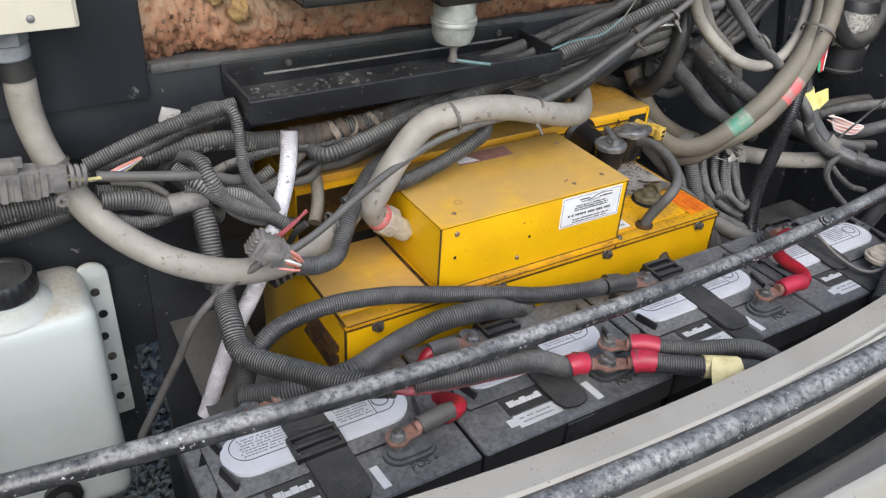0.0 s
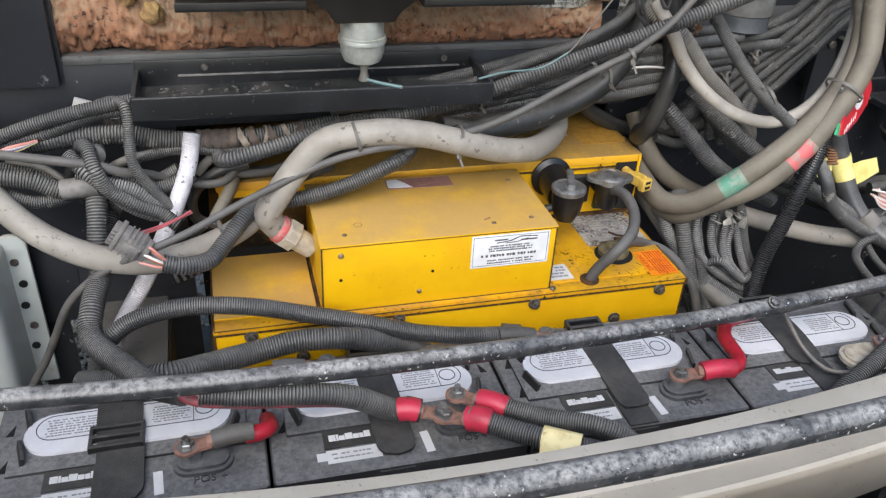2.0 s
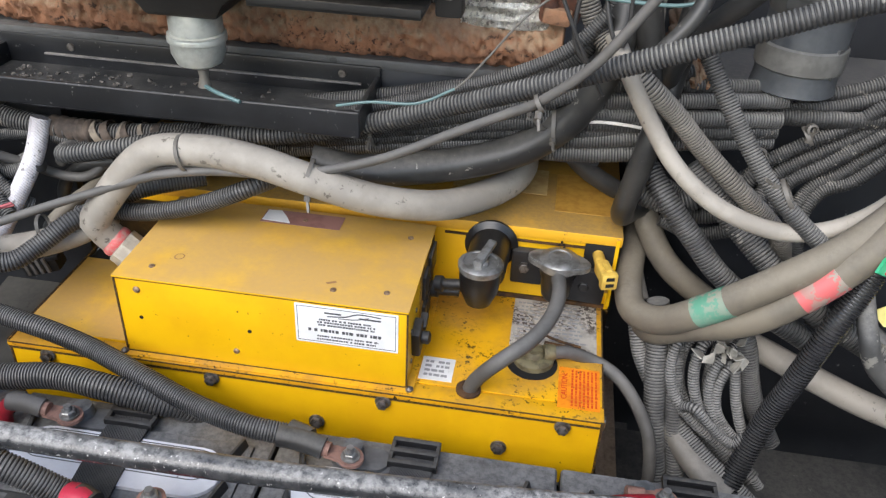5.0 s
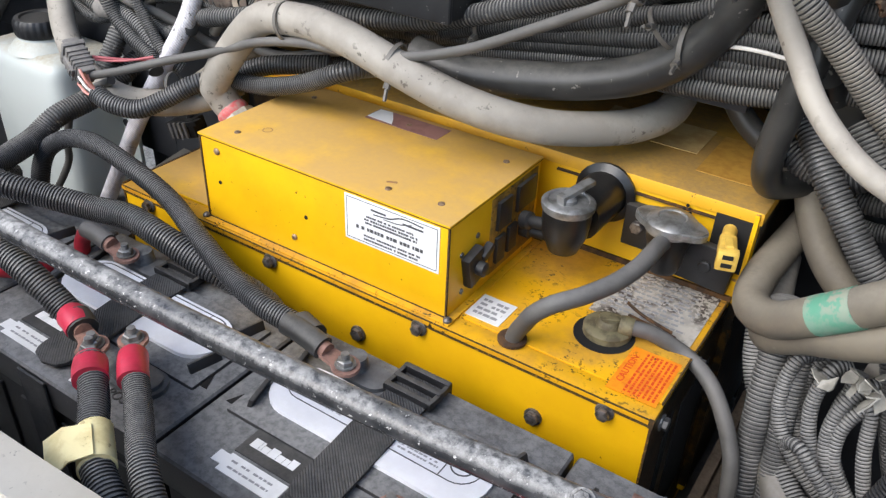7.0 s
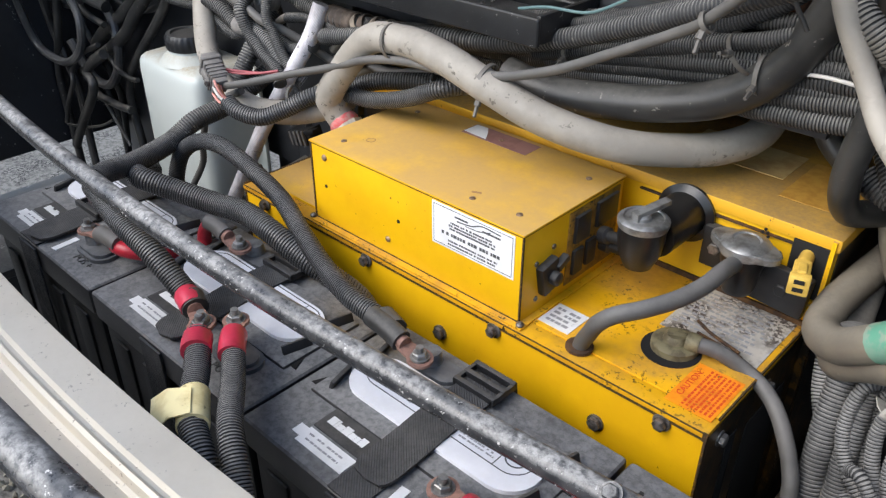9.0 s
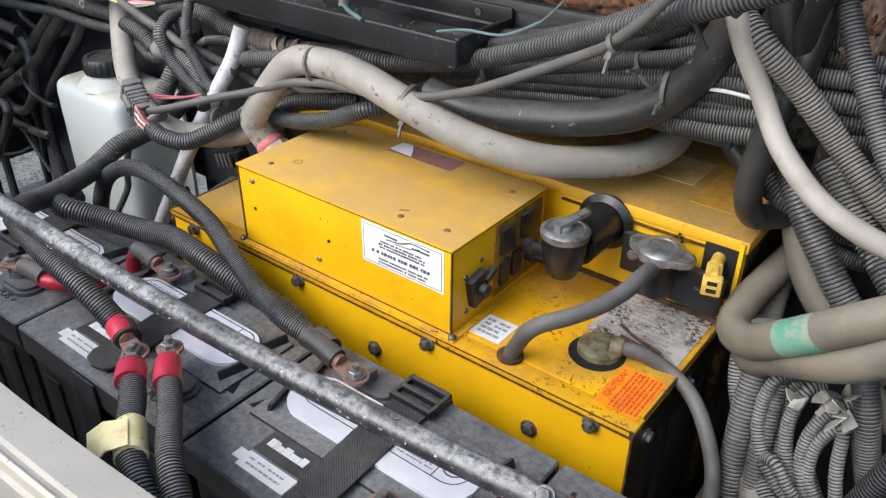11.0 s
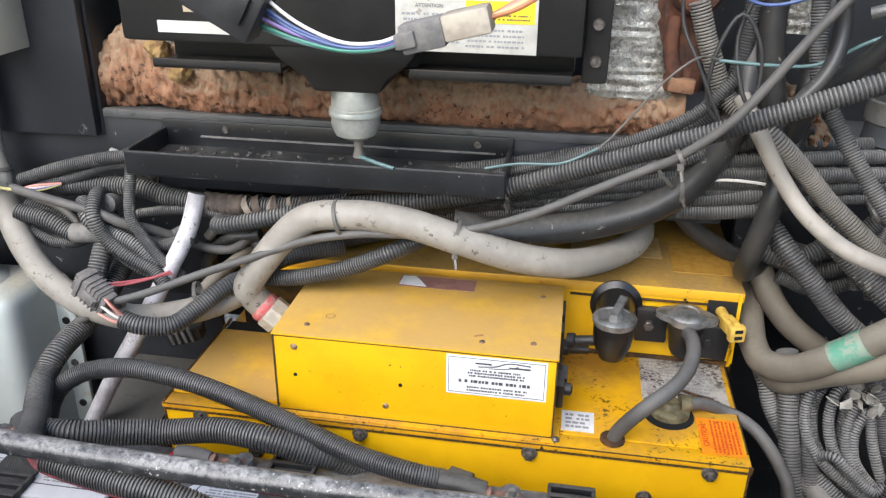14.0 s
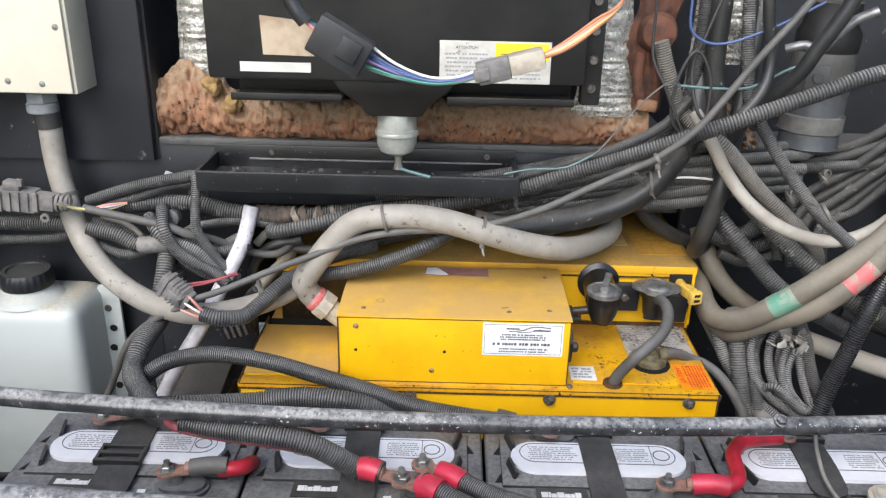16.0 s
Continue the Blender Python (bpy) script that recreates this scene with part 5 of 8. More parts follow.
run("cable_loom", "ribbed", [(-0.431, 0.130, 0.472), (-0.397, 0.130, 0.453), (-0.369, 0.130, 0.442), (-0.324, 0.130, 0.457)], 0.0088, LOOM, "dusty grey split-loom wiring conduit in the tangle", "cable", "wiring looms")
run("cable_loom", "ribbed", [(-0.536, 0.125, 0.450), (-0.507, 0.125, 0.438), (-0.473, 0.125, 0.442), (-0.444, 0.125, 0.463)], 0.0078, LOOM, "dusty grey split-loom wiring conduit in the tangle", "cable", "wiring looms")
run("cable_loom", "ribbed", [(-1.000, 0.140, 0.459), (-0.800, 0.140, 0.474), (-0.652, 0.130, 0.479), (-0.592, 0.130, 0.479), (-0.549, 0.130, 0.471)], 0.0105, LOOM, "dusty grey split-loom wiring conduit leaving along the bulkhead", "cable", "wiring looms")
run("cable_loom", "ribbed", [(-1.000, 0.150, 0.429), (-0.800, 0.150, 0.444), (-0.666, 0.140, 0.449), (-0.603, 0.140, 0.454), (-0.547, 0.140, 0.468)], 0.0075, LOOM, "dusty grey split-loom wiring conduit leaving along the bulkhead", "cable", "wiring looms")
run("cable_loom", "ribbed", [(-1.000, 0.130, 0.500), (-0.800, 0.130, 0.515), (-0.650, 0.120, 0.520), (-0.608, 0.120, 0.511), (-0.580, 0.120, 0.507)], 0.0085, LOOM, "dusty grey split-loom wiring conduit leaving along the bulkhead", "cable", "wiring looms")
run("cable_loom", "ribbed", [(-0.402, 0.150, 0.473), (-0.336, 0.150, 0.484), (-0.279, 0.150, 0.477), (-0.194, 0.150, 0.486)], 0.0068, LOOM, "dusty grey split-loom wiring conduit under the tray", "cable", "wiring looms")
run("cable", "smooth", [(-0.322, 0.160, 0.445), (-0.306, 0.160, 0.462), (-0.283, 0.160, 0.475), (-0.225, 0.160, 0.482)], 0.0062, HOSE_MID, "grey dusty cable under the tray", "cable")
run("cable", "smooth", [(-0.258, 0.170, 0.449), (-0.302, 0.170, 0.438), (-0.330, 0.170, 0.410), (-0.332, 0.170, 0.377), (-0.309, 0.170, 0.360)], 0.0075, HOSE_BLACK, "dark cable loop beside the generator", "cable")
run("cable_loom", "ribbed", [(-0.343, 0.150, 0.457), (-0.386, 0.150, 0.435), (-0.415, 0.150, 0.437), (-0.462, 0.150, 0.427)], 0.0085, LOOM, "dusty grey split-loom wiring conduit in the tangle", "cable", "wiring looms")
run("cable_loom", "ribbed", [(-0.366, 0.021, 0.401), (-0.342, 0.021, 0.395), (-0.314, 0.034, 0.392), (-0.294, 0.056, 0.402), (-0.270, 0.082, 0.418), (-0.240, 0.115, 0.426), (-0.212, 0.136, 0.437), (-0.152, 0.170, 0.442)], 0.0108, LOOM_DARK, "dark ribbed loom from the wiring plug to the generator", "cable", "wiring looms")
run("cable_loom", "ribbed", [(-0.272, 0.100, 0.417), (-0.242, 0.103, 0.423), (-0.184, 0.100, 0.431), (-0.128, 0.099, 0.448), (-0.071, 0.101, 0.474), (-0.041, 0.150, 0.474)], 0.0098, LOOM_DARK, "dark ribbed loom entering the generator", "cable", "wiring looms")
run("cable", "smooth", [(-0.382, 0.053, 0.403), (-0.441, 0.054, 0.373), (-0.480, 0.054, 0.338), (-0.505, 0.055, 0.289), (-0.524, 0.060, 0.250), (-0.560, 0.052, 0.195)], 0.0048, RUBBER, "thin grey cable dropping beside the washer bottle", "cable")
run("cable_loom", "ribbed", [(-0.445, 0.080, 0.360), (-0.443, 0.088, 0.390), (-0.440, 0.110, 0.425), (-0.442, 0.140, 0.455), (-0.455, 0.165, 0.470)], 0.0125, LOOM, "dusty ribbed loom standing up in the tangle", "cable", "wiring looms")
run("cable_loom", "ribbed", [(0.443, 0.200, 0.424), (0.439, 0.213, 0.469), (0.455, 0.225, 0.499), (0.492, 0.225, 0.529), (0.530, 0.225, 0.553), (0.571, 0.225, 0.590), (0.616, 0.237, 0.624), (0.681, 0.250, 0.656)], 0.0078, LOOM, "dusty grey ribbed loom in a tied fan-shaped bundle", "cable", "wiring looms")
run("cable_loom", "ribbed", [(0.464, 0.200, 0.413), (0.460, 0.213, 0.458), (0.476, 0.231, 0.488), (0.510, 0.231, 0.517), (0.547, 0.231, 0.543), (0.589, 0.231, 0.578), (0.634, 0.243, 0.612), (0.699, 0.256, 0.644)], 0.0078, LOOM, "dusty grey ribbed loom in a tied fan-shaped bundle", "cable", "wiring looms")
run("cable_loom", "ribbed", [(0.479, 0.200, 0.409), (0.475, 0.213, 0.454), (0.491, 0.225, 0.484), (0.521, 0.225, 0.509), (0.554, 0.225, 0.537), (0.596, 0.225, 0.572), (0.641, 0.237, 0.606), (0.706, 0.250, 0.638)], 0.0078, LOOM, "dusty grey ribbed loom in a tied fan-shaped bundle", "cable", "wiring looms")
run("cable_loom", "ribbed", [(0.504, 0.200, 0.402), (0.500, 0.213, 0.447), (0.516, 0.231, 0.477), (0.543, 0.231, 0.499), (0.568, 0.231, 0.525), (0.605, 0.231, 0.561), (0.650, 0.243, 0.595), (0.715, 0.256, 0.627)], 0.0078, LOOM, "dusty grey ribbed loom in a tied fan-shaped bundle", "cable", "wiring looms")
run("cable_loom", "ribbed", [(0.514, 0.200, 0.402), (0.510, 0.213, 0.447), (0.526, 0.225, 0.477), (0.554, 0.225, 0.493), (0.576, 0.225, 0.517), (0.607, 0.225, 0.551), (0.652, 0.237, 0.585), (0.717, 0.250, 0.617)], 0.0078, LOOM, "dusty grey ribbed loom in a tied fan-shaped bundle", "cable", "wiring looms")
HOSE_B_LINE = [(0.352, 0.310, 0.372), (0.346, 0.255, 0.368), (0.340, 0.205, 0.364), (0.337, 0.165, 0.360), (0.343, 0.128, 0.359), (0.367, 0.098, 0.373), (0.400, 0.078, 0.406), (0.452, 0.066, 0.454), (0.517, 0.077, 0.501), (0.568, 0.097, 0.555), (0.598, 0.126, 0.607), (0.613, 0.165, 0.659), (0.624, 0.200, 0.725), (0.630, 0.230, 0.800)]
HOSE_C_LINE = [(0.352, 0.160, 0.335), (0.364, 0.123, 0.341), (0.391, 0.097, 0.369), (0.448, 0.068, 0.411), (0.505, 0.063, 0.471), (0.550, 0.072, 0.528), (0.584, 0.091, 0.584), (0.600, 0.121, 0.638), (0.612, 0.150, 0.700), (0.620, 0.180, 0.780)]
TEAL_LINE = [(0.024, 0.099, 0.576), (0.058, 0.097, 0.584), (0.102, 0.095, 0.588), (0.137, 0.097, 0.605), (0.164, 0.100, 0.635), (0.189, 0.101, 0.668), (0.211, 0.101, 0.690)]
TAIL_A_TAPE = ((0.004, -0.272, 0.332), (0.030, -0.289, 0.333))
TAPE_BLACK = (((-0.128, -0.193, 0.329), (-0.112, -0.198, 0.326)), ((0.018, -0.078, 0.318), (0.040, -0.083, 0.316)))
CABLE_TIES = (
    ((-0.130, 0.087, 0.514), (1, 0, 0.25), 0.0185, None), ((-0.004, 0.088, 0.502), (1, 0.1, -0.3), 0.0180, (0.1, -0.7, -1)),
    ((0.216, 0.080, 0.606), (1, 0, 0.6), 0.0075, (0, -0.8, -1)), ((0.212, 0.168, 0.560), (0.8, 0, 0.7), 0.0190, (-0.2, -1, 0.2)),
    ((-0.581, 0.145, 0.516), (0.3, -0.3, -0.9), 0.0168, (-1, -0.5, -0.3)), ((0.455, 0.105, 0.530), (0.8, -0.1, 0.5), 0.0150, (-1, -0.3, 0.6)),
    ((0.395, 0.226, 0.535), (1, 0, 0.7), 0.0260, (-0.5, -0.6, 0.6)), ((-0.300, 0.075, 0.412), (1, 0.2, 0.2), 0.0125, None), ((0.556, 0.084, 0.541), (0.6, 0.2, 0.75), 0.0265, (-0.7, -0.6, 0.3)),
)


# ---- battery terminals: lugs, nuts, boots and taped ends ----
def lug(x, y, z, direction, boot, boot_len=0.03, label="corroded copper cable lug with a steel nut", r=0.0085):
    th = thing("cable_lug", label, "cable lug", "battery lugs")
    d = Vector(direction).normalized()
    side = d.cross(Vector((0, 0, 1))).normalized()
    c = Vector((x, y, z))
    outline = [c + (d * math.cos(a) + side * math.sin(a)) * 0.0125 for a in np.linspace(0.75, 2 * math.pi - 0.75, 14)] + [c + d * 0.024 - side * 0.0075, c + d * 0.024 + side * 0.0075]
    part("plate", plate(outline, 0.0032, (0, 0, 1)), COPPER, th)
    part("nut", merge(hexnut((x, y, z + 0.0035), (0, 0, 1), 0.0072, 0.006), lathe([(0.0092, 0), (0.0092, 0.0013)], (x, y, z + 0.0030), (0, 0, 1), 16), lathe([(0.0038, 0), (0.0036, 0.012)], (x, y, z + 0.003), (0, 0, 1), 12)), CHROME, th, "steel nut and stud")
    a = c + d * 0.020 + Vector((0, 0, 0.004))
    part("barrel", sweep([a, a + d * 0.016], 0.0072, 14), COPPER, th)
    if boot:
        part("boot", sweep(spline([a + d * 0.006, a + d * (0.006 + boot_len * 0.5) + Vector((0, 0, 0.002)), a + d * (0.006 + boot_len)], 0.004), r * 1.08, 16), boot, th)
    return th


lug(-0.349, -0.189, 0.312, (1, 0.06, 0.05), RUBBER, 0.040, r=0.0092)
lug(-0.090, -0.205, 0.323, (-1, 0.27, 0), RED_BOOT, 0.020, "corroded copper lug bolted to its neighbour, red boot", 0.0118)
lug(-0.068, -0.183, 0.325, (0.80, -0.62, 0.03), RED_BOOT, 0.030, "corroded copper lug bolted to its neighbour, red boot", 0.0112)
lug(-0.088, -0.209, 0.322, (0.82, -0.57, 0.15), RED_BOOT, 0.024, "corroded copper lug under another, red boot", 0.0125)
tagged(part("battery_cable", smooth_tube([(-0.352, -0.172, 0.369), (-0.330, -0.1855, 0.3670), (-0.286, -0.1935, 0.3640), (-0.234, -0.2025, 0.3640), (-0.192, -0.2010, 0.3545), (-0.165, -0.1955, 0.340)], 0.0051), mat("dusty_red_cable", srgb(136, 62, 70), srgb(92, 62, 62), 120, rough=0.6)), "dusty red cable showing through the slit of a loom", "cable")
lug(0.201, -0.189, 0.312, (1, -0.12, 0.05), RED_BOOT, 0.038, r=0.0105)
lug(0.081, -0.092, 0.310, (-1, 0.08, 0.1), HOSE_BLACK, 0.045, "corroded copper lug with a black boot on the rear post", 0.0098)
lug(-0.196, -0.092, 0.310, (-1, 0.0, 0.1), RUBBER, 0.034, "rusty copper lug on the rear battery post")
tagged(part("battery_cable", smooth_tube([(-0.246, -0.092, 0.319), (-0.256, -0.092, 0.316), (-0.263, -0.093, 0.308), (-0.266, -0.095, 0.296), (-0.266, -0.096, 0.284)], 0.0080), RED_CABLE), "short red battery cable bent down between batteries", "cable")
lug(-0.462, -0.088, 0.310, (1, 0.1, 0.1), HOSE_MID, 0.05, "rusty copper lug on the rear battery post")
lug(0.478, -0.192, 0.320, (1, -0.15, -0.05), None, 0.02, "corroded copper lug on a tan washer")
lug(0.522, -0.196, 0.324, (-1, -0.2, 0), RED_BOOT, 0.022, "corroded copper lug with a faded red boot", 0.0095)
tagged(part("washer", merge(plate(stadium(0.454, -0.199, 0.072, 0.046, 0.306), 0.005, (0, 0, 1)), plate(stadium(0.452, -0.199, 0.058, 0.036, 0.310), 0.004, (0, 0, 1))), mat("tan_crusted_metal", srgb(190, 180, 162), srgb(160, 148, 130), 80, rough=0.8)), "tan crusted metal strap plate on a battery", "plate")
RED_B1 = [(-0.292, -0.186, 0.315), (-0.277, -0.184, 0.315), (-0.267, -0.175, 0.312), (-0.266, -0.160, 0.304), (-0.268, -0.140, 0.290), (-0.270, -0.12, 0.270)]
RED_B3 = [(0.254, -0.197, 0.318), (0.269, -0.196, 0.321), (0.279, -0.183, 0.322), (0.283, -0.160, 0.321), (0.288, -0.138, 0.320), (0.305, -0.116, 0.320), (0.330, -0.106, 0.319), (0.356, -0.098, 0.316)]
tagged(part("battery_cable", smooth_tube(RED_B1, 0.0088), RED_CABLE), "short red battery cable between two batteries", "cable")
tagged(part("battery_cable", smooth_tube(RED_B3, 0.0088), RED_CABLE), "short red battery cable bent between two batteries", "cable")
lug(0.368, -0.088, 0.310, (-1, -0.1, 0.1), None, 0.02, "copper lug on the rear battery post")
tagged(part("battery_cable", ribbed_tube([(0.524, -0.187, 0.330), (0.548, -0.165, 0.345), (0.560, -0.135, 0.345), (0.562, -0.115, 0.325), (0.562, -0.10, 0.28)], 0.0115), LOOM_DARK), "dark ribbed battery cable over the end battery", "cable")
part("boot", smooth_tube([(0.509, -0.198, 0.324), (0.526, -0.186, 0.332), (0.540, -0.172, 0.341)], 0.0118), RED_BOOT, thing("cable_boot", "bright red heat-shrink boot on the cable end", "cable boot"))
tagged(part("battery_cable", ribbed_tube([(0.492, -0.200, 0.326), (0.465, -0.212, 0.325), (0.430, -0.228, 0.320), (0.385, -0.246, 0.312), (0.35, -0.262, 0.30)], 0.0112), LOOM), "dusty ribbed battery cable along the bumper", "cable")
tagged(part("wire", smooth_tube([(0.398, -0.095, 0.325), (0.388, -0.13, 0.318), (0.384, -0.17, 0.308), (0.392, -0.204, 0.303), (0.415, -0.216, 0.305), (0.445, -0.212, 0.308)], 0.0026), HOSE_MID), "thin grey wire looped round a battery strap", "wire")
YT = Vector(TAIL_A_TAPE[0]), Vector(TAIL_A_TAPE[1])
paper = thing("paper_tape", "cream paper tape flag folded round a loom", "tape")
part("wrap", sweep([YT[0] - (YT[1] - YT[0]) * 0.25, YT[1]], 0.0132, 18), TAPE_CREAM, paper)
yt_side = Vector((-0.55, -0.84, 0))
part("flag", plate([YT[0] + Vector((0, 0, 0.0134)), YT[1] + Vector((0, 0, 0.0134)), YT[1] + yt_side * 0.016 + Vector((0, 0, 0.0115)), YT[1] + yt_side * 0.032 + Vector((0.004, -0.002, 0.001)), YT[0] + yt_side * 0.034 + Vector((-0.004, 0.004, 0.002)), YT[0] + yt_side * 0.018 + Vector((-0.005, 0.002, 0.011))], 0.0014, (0.1, 0.1, 1)), TAPE_CREAM, paper)
for a, b in TAPE_BLACK:
    tagged(part("black_tape", sweep([Vector(a), Vector(b)], 0.0128, 14), HOSE_BLACK), "shiny black tape wrapped round a cable loom", "tape")

# ---- washer bottle ----
bottle = thing("washer_bottle", "translucent white plastic washer bottle with a black cap", "bottle")
bb = box((-0.752, 0.095, 0.06), (-0.572, 0.212, 0.362), 0.026, 4)
part("body", merge(bb, lathe([(0.050, 0.0), (0.042, 0.010), (0.034, 0.016), (0.032, 0.028)], (-0.657, 0.145, 0.358), (0, 0, 1), 28)), JUG, bottle)
cap_bm = lathe([(0.035, 0.0), (0.0365, 0.003), (0.0365, 0.019), (0.033, 0.024), (0.027, 0.0245), (0.025, 0.022), (0.004, 0.023)], (-0.657, 0.145, 0.378), (0, 0, 1), 96)
for n, v in enumerate(list(cap_bm.verts)):
    if 0.380 < v.co.z < 0.399 and n % 4 < 2:
        v.co.x, v.co.y = -0.657 + (v.co.x + 0.657) * 0.97, 0.145 + (v.co.y - 0.145) * 0.97
part("cap", cap_bm, BLACK_PLASTIC, bottle, "black ribbed screw cap")
flange = part("mounting_flange", merge(box((-0.584, 0.186, 0.12), (-0.545, 0.194, 0.345), 0.0035), lathe([(0.018, 0.0), (0.0195, 0.002), (0.0195, 0.006), (0.018, 0.008)], (-0.5645, 0.194, 0.342), (0, -1, 0), 24), box((-0.594, 0.160, 0.12), (-0.580, 0.194, 0.345), 0.006)), JUG, bottle, "white mounting flange with bolt holes")
for k in range(6):
    part("bolt_hole", merge(lathe([(0.0055, 0), (0.0055, 0.002)], (-0.564 + 0.004 * (k % 2), 0.186, 0.322 - 0.034 * k), (0, -1, 0), 14)), BLACK_PLASTIC if k % 3 else ZINC, flange)
part("outlet", merge(lathe([(0.022, 0), (0.022, 0.008), (0.012, 0.010), (0.012, 0.022)], (-0.655, 0.096, 0.105), (0, -1, 0), 20)), BLACK_PLASTIC, bottle, "black rubber outlet grommet")
tagged(part("wire", smooth_tube([(-0.655, 0.075, 0.105), (-0.68, 0.04, 0.12), (-0.73, 0.02, 0.14), (-0.80, 0.03, 0.15)], 0.004), HOSE_BLACK), "black hose from the bottle outlet", "hose")

# ---- junction box ----
jbox = thing("junction_box", "grey white painted steel junction box on the black panel", "junction box")
part("body", box((-0.705, 0.124, 0.662), (-0.532, 0.186, 0.83), 0.003), BOX_WHITE, jbox)
part("cover", box((-0.700, 0.118, 0.664), (-0.536, 0.1245, 0.826), 0.002), BOX_WHITE, jbox)
for x, z in ((-0.574, 0.676), (-0.618, 0.679), (-0.546, 0.748), (-0.625, 0.752), (-0.69, 0.678)):
    part("screw", lathe([(0.004, 0), (0.0036, 0.0014), (0.001, 0.002)], (x, 0.118, z), (0, -1, 0), 12), CHROME, jbox)
part("conduit_fitting", merge(lathe([(0.021, 0), (0.021, 0.016)], (-0.597, 0.155, 0.646), (0, 0, 1), 6), lathe([(0.019, 0), (0.0205, 0.002), (0.0205, 0.012), (0.018, 0.014)], (-0.597, 0.155, 0.631), (0, 0, 1), 24), lathe([(0.0225, 0), (0.0225, 0.004)], (-0.597, 0.155, 0.660), (0, 0, 1), 24)), mat("grey_fitting", srgb(128, 132, 134), srgb(108, 110, 112), 40, rough=0.45), jbox, "grey hexagonal conduit fitting")

# ---- air-conditioner housing, foam and foil behind it ----
ac = thing("heater_housing", "black moulded plastic air-conditioner housing with labels", "housing")
part("body", merge(box((-0.345, 0.072, 0.697), (0.115, 0.40, 1.12), 0.006), box((-0.325, 0.138, 0.668), (0.108, 0.38, 0.70), 0.004)), AC_BLACK, ac)
sump = bmesh.new()
rings = [[sump.verts.new((x, y, z)) for x, y in ((x0, y0), (x1, y0), (x1, y1), (x0, y1))] for x0, x1, y0, y1, z in ((-0.196, -0.040, 0.080, 0.20, 0.699), (-0.186, -0.050, 0.080, 0.19, 0.684), (-0.160, -0.076, 0.086, 0.17, 0.664), (-0.152, -0.084, 0.090, 0.16, 0.650))]
for a, b in zip(rings, rings[1:]):
    for k in range(4):
        sump.faces.new((a[k], a[(k + 1) % 4], b[(k + 1) % 4], b[k]))
sump.faces.new(rings[-1])
sump.faces.new(rings[0])
bmesh.ops.recalc_face_normals(sump, faces=sump.faces)
bmesh.ops.bevel(sump, geom=list(sump.edges), offset=0.004, segments=2, affect="EDGES", profile=0.5)
part("sump", sump, AC_BLACK, ac, "tapered black drain sump")
for x0, x1 in ((-0.322, -0.184), (-0.052, 0.106)):
    part("lip", merge(box((x0, 0.084, 0.6685), (x1, 0.140, 0.6725), 0.0015), box((x0, 0.084, 0.6685), (x1, 0.088, 0.678), 0.0012)), AC_BLACK, ac)
part("side_flange", merge(box((0.115, 0.10, 0.668), (0.140, 0.12, 1.1), 0.004)), AC_BLACK, ac)
for k in range(6):
    part("bolt", lathe([(0.006, 0), (0.005, 0.004)], (0.1275, 0.10, 0.69 + 0.035 * k), (0, -1, 0), 10), ZINC, ac)
WHITE_PAPER = mat("white_paper", srgb(204, 203, 196), srgb(190, 188, 180), 40, rough=0.6)
part("white_strip", box((-0.304, 0.0708, 0.707), (-0.218, 0.0725, 0.7185)), WHITE_PAPER, ac, "plain white paper strip")
part("cream_label", plate([(-0.277, 0.0718, 0.7735), (-0.214, 0.0718, 0.7665), (-0.2135, 0.0718, 0.7265), (-0.275, 0.0718, 0.7275)], 0.0008, (0, -1, 0)), CREAM, ac, "stained cream paper label")
AGED_LABEL = mat("aged_white_label", srgb(190, 188, 179), srgb(172, 169, 159), 40, rough=0.5, specks=srgb(140, 134, 120), speck_scale=90, speck_cut=0.66)
att = part("notice_label", box((-0.062, 0.0705, 0.699), (0.072, 0.0722, 0.749), 0.0004), AGED_LABEL, ac, "white and yellow notice label")
part("yellow_block", box((0.005, 0.0700, 0.727), (0.069, 0.0706, 0.747)), YELLOW_LABEL, att)
lettering("notice_word", "ATTENTION", 0.0048, INK, att, pose(-0.043, 0.0703, 0.7412, 90, 0, 0))
print_lines("print", -0.056, 0.0, 0.706, 0.736, 6, 0.0705, INK_GREY, att, 21, 0.45)
print_lines("print", 0.008, 0.066, 0.729, 0.736, 2, 0.0700, INK, att, 22, 0.4)
print_lines("print", 0.005, 0.066, 0.703, 0.723, 4, 0.0705, INK_GREY, att, 23, 0.4)


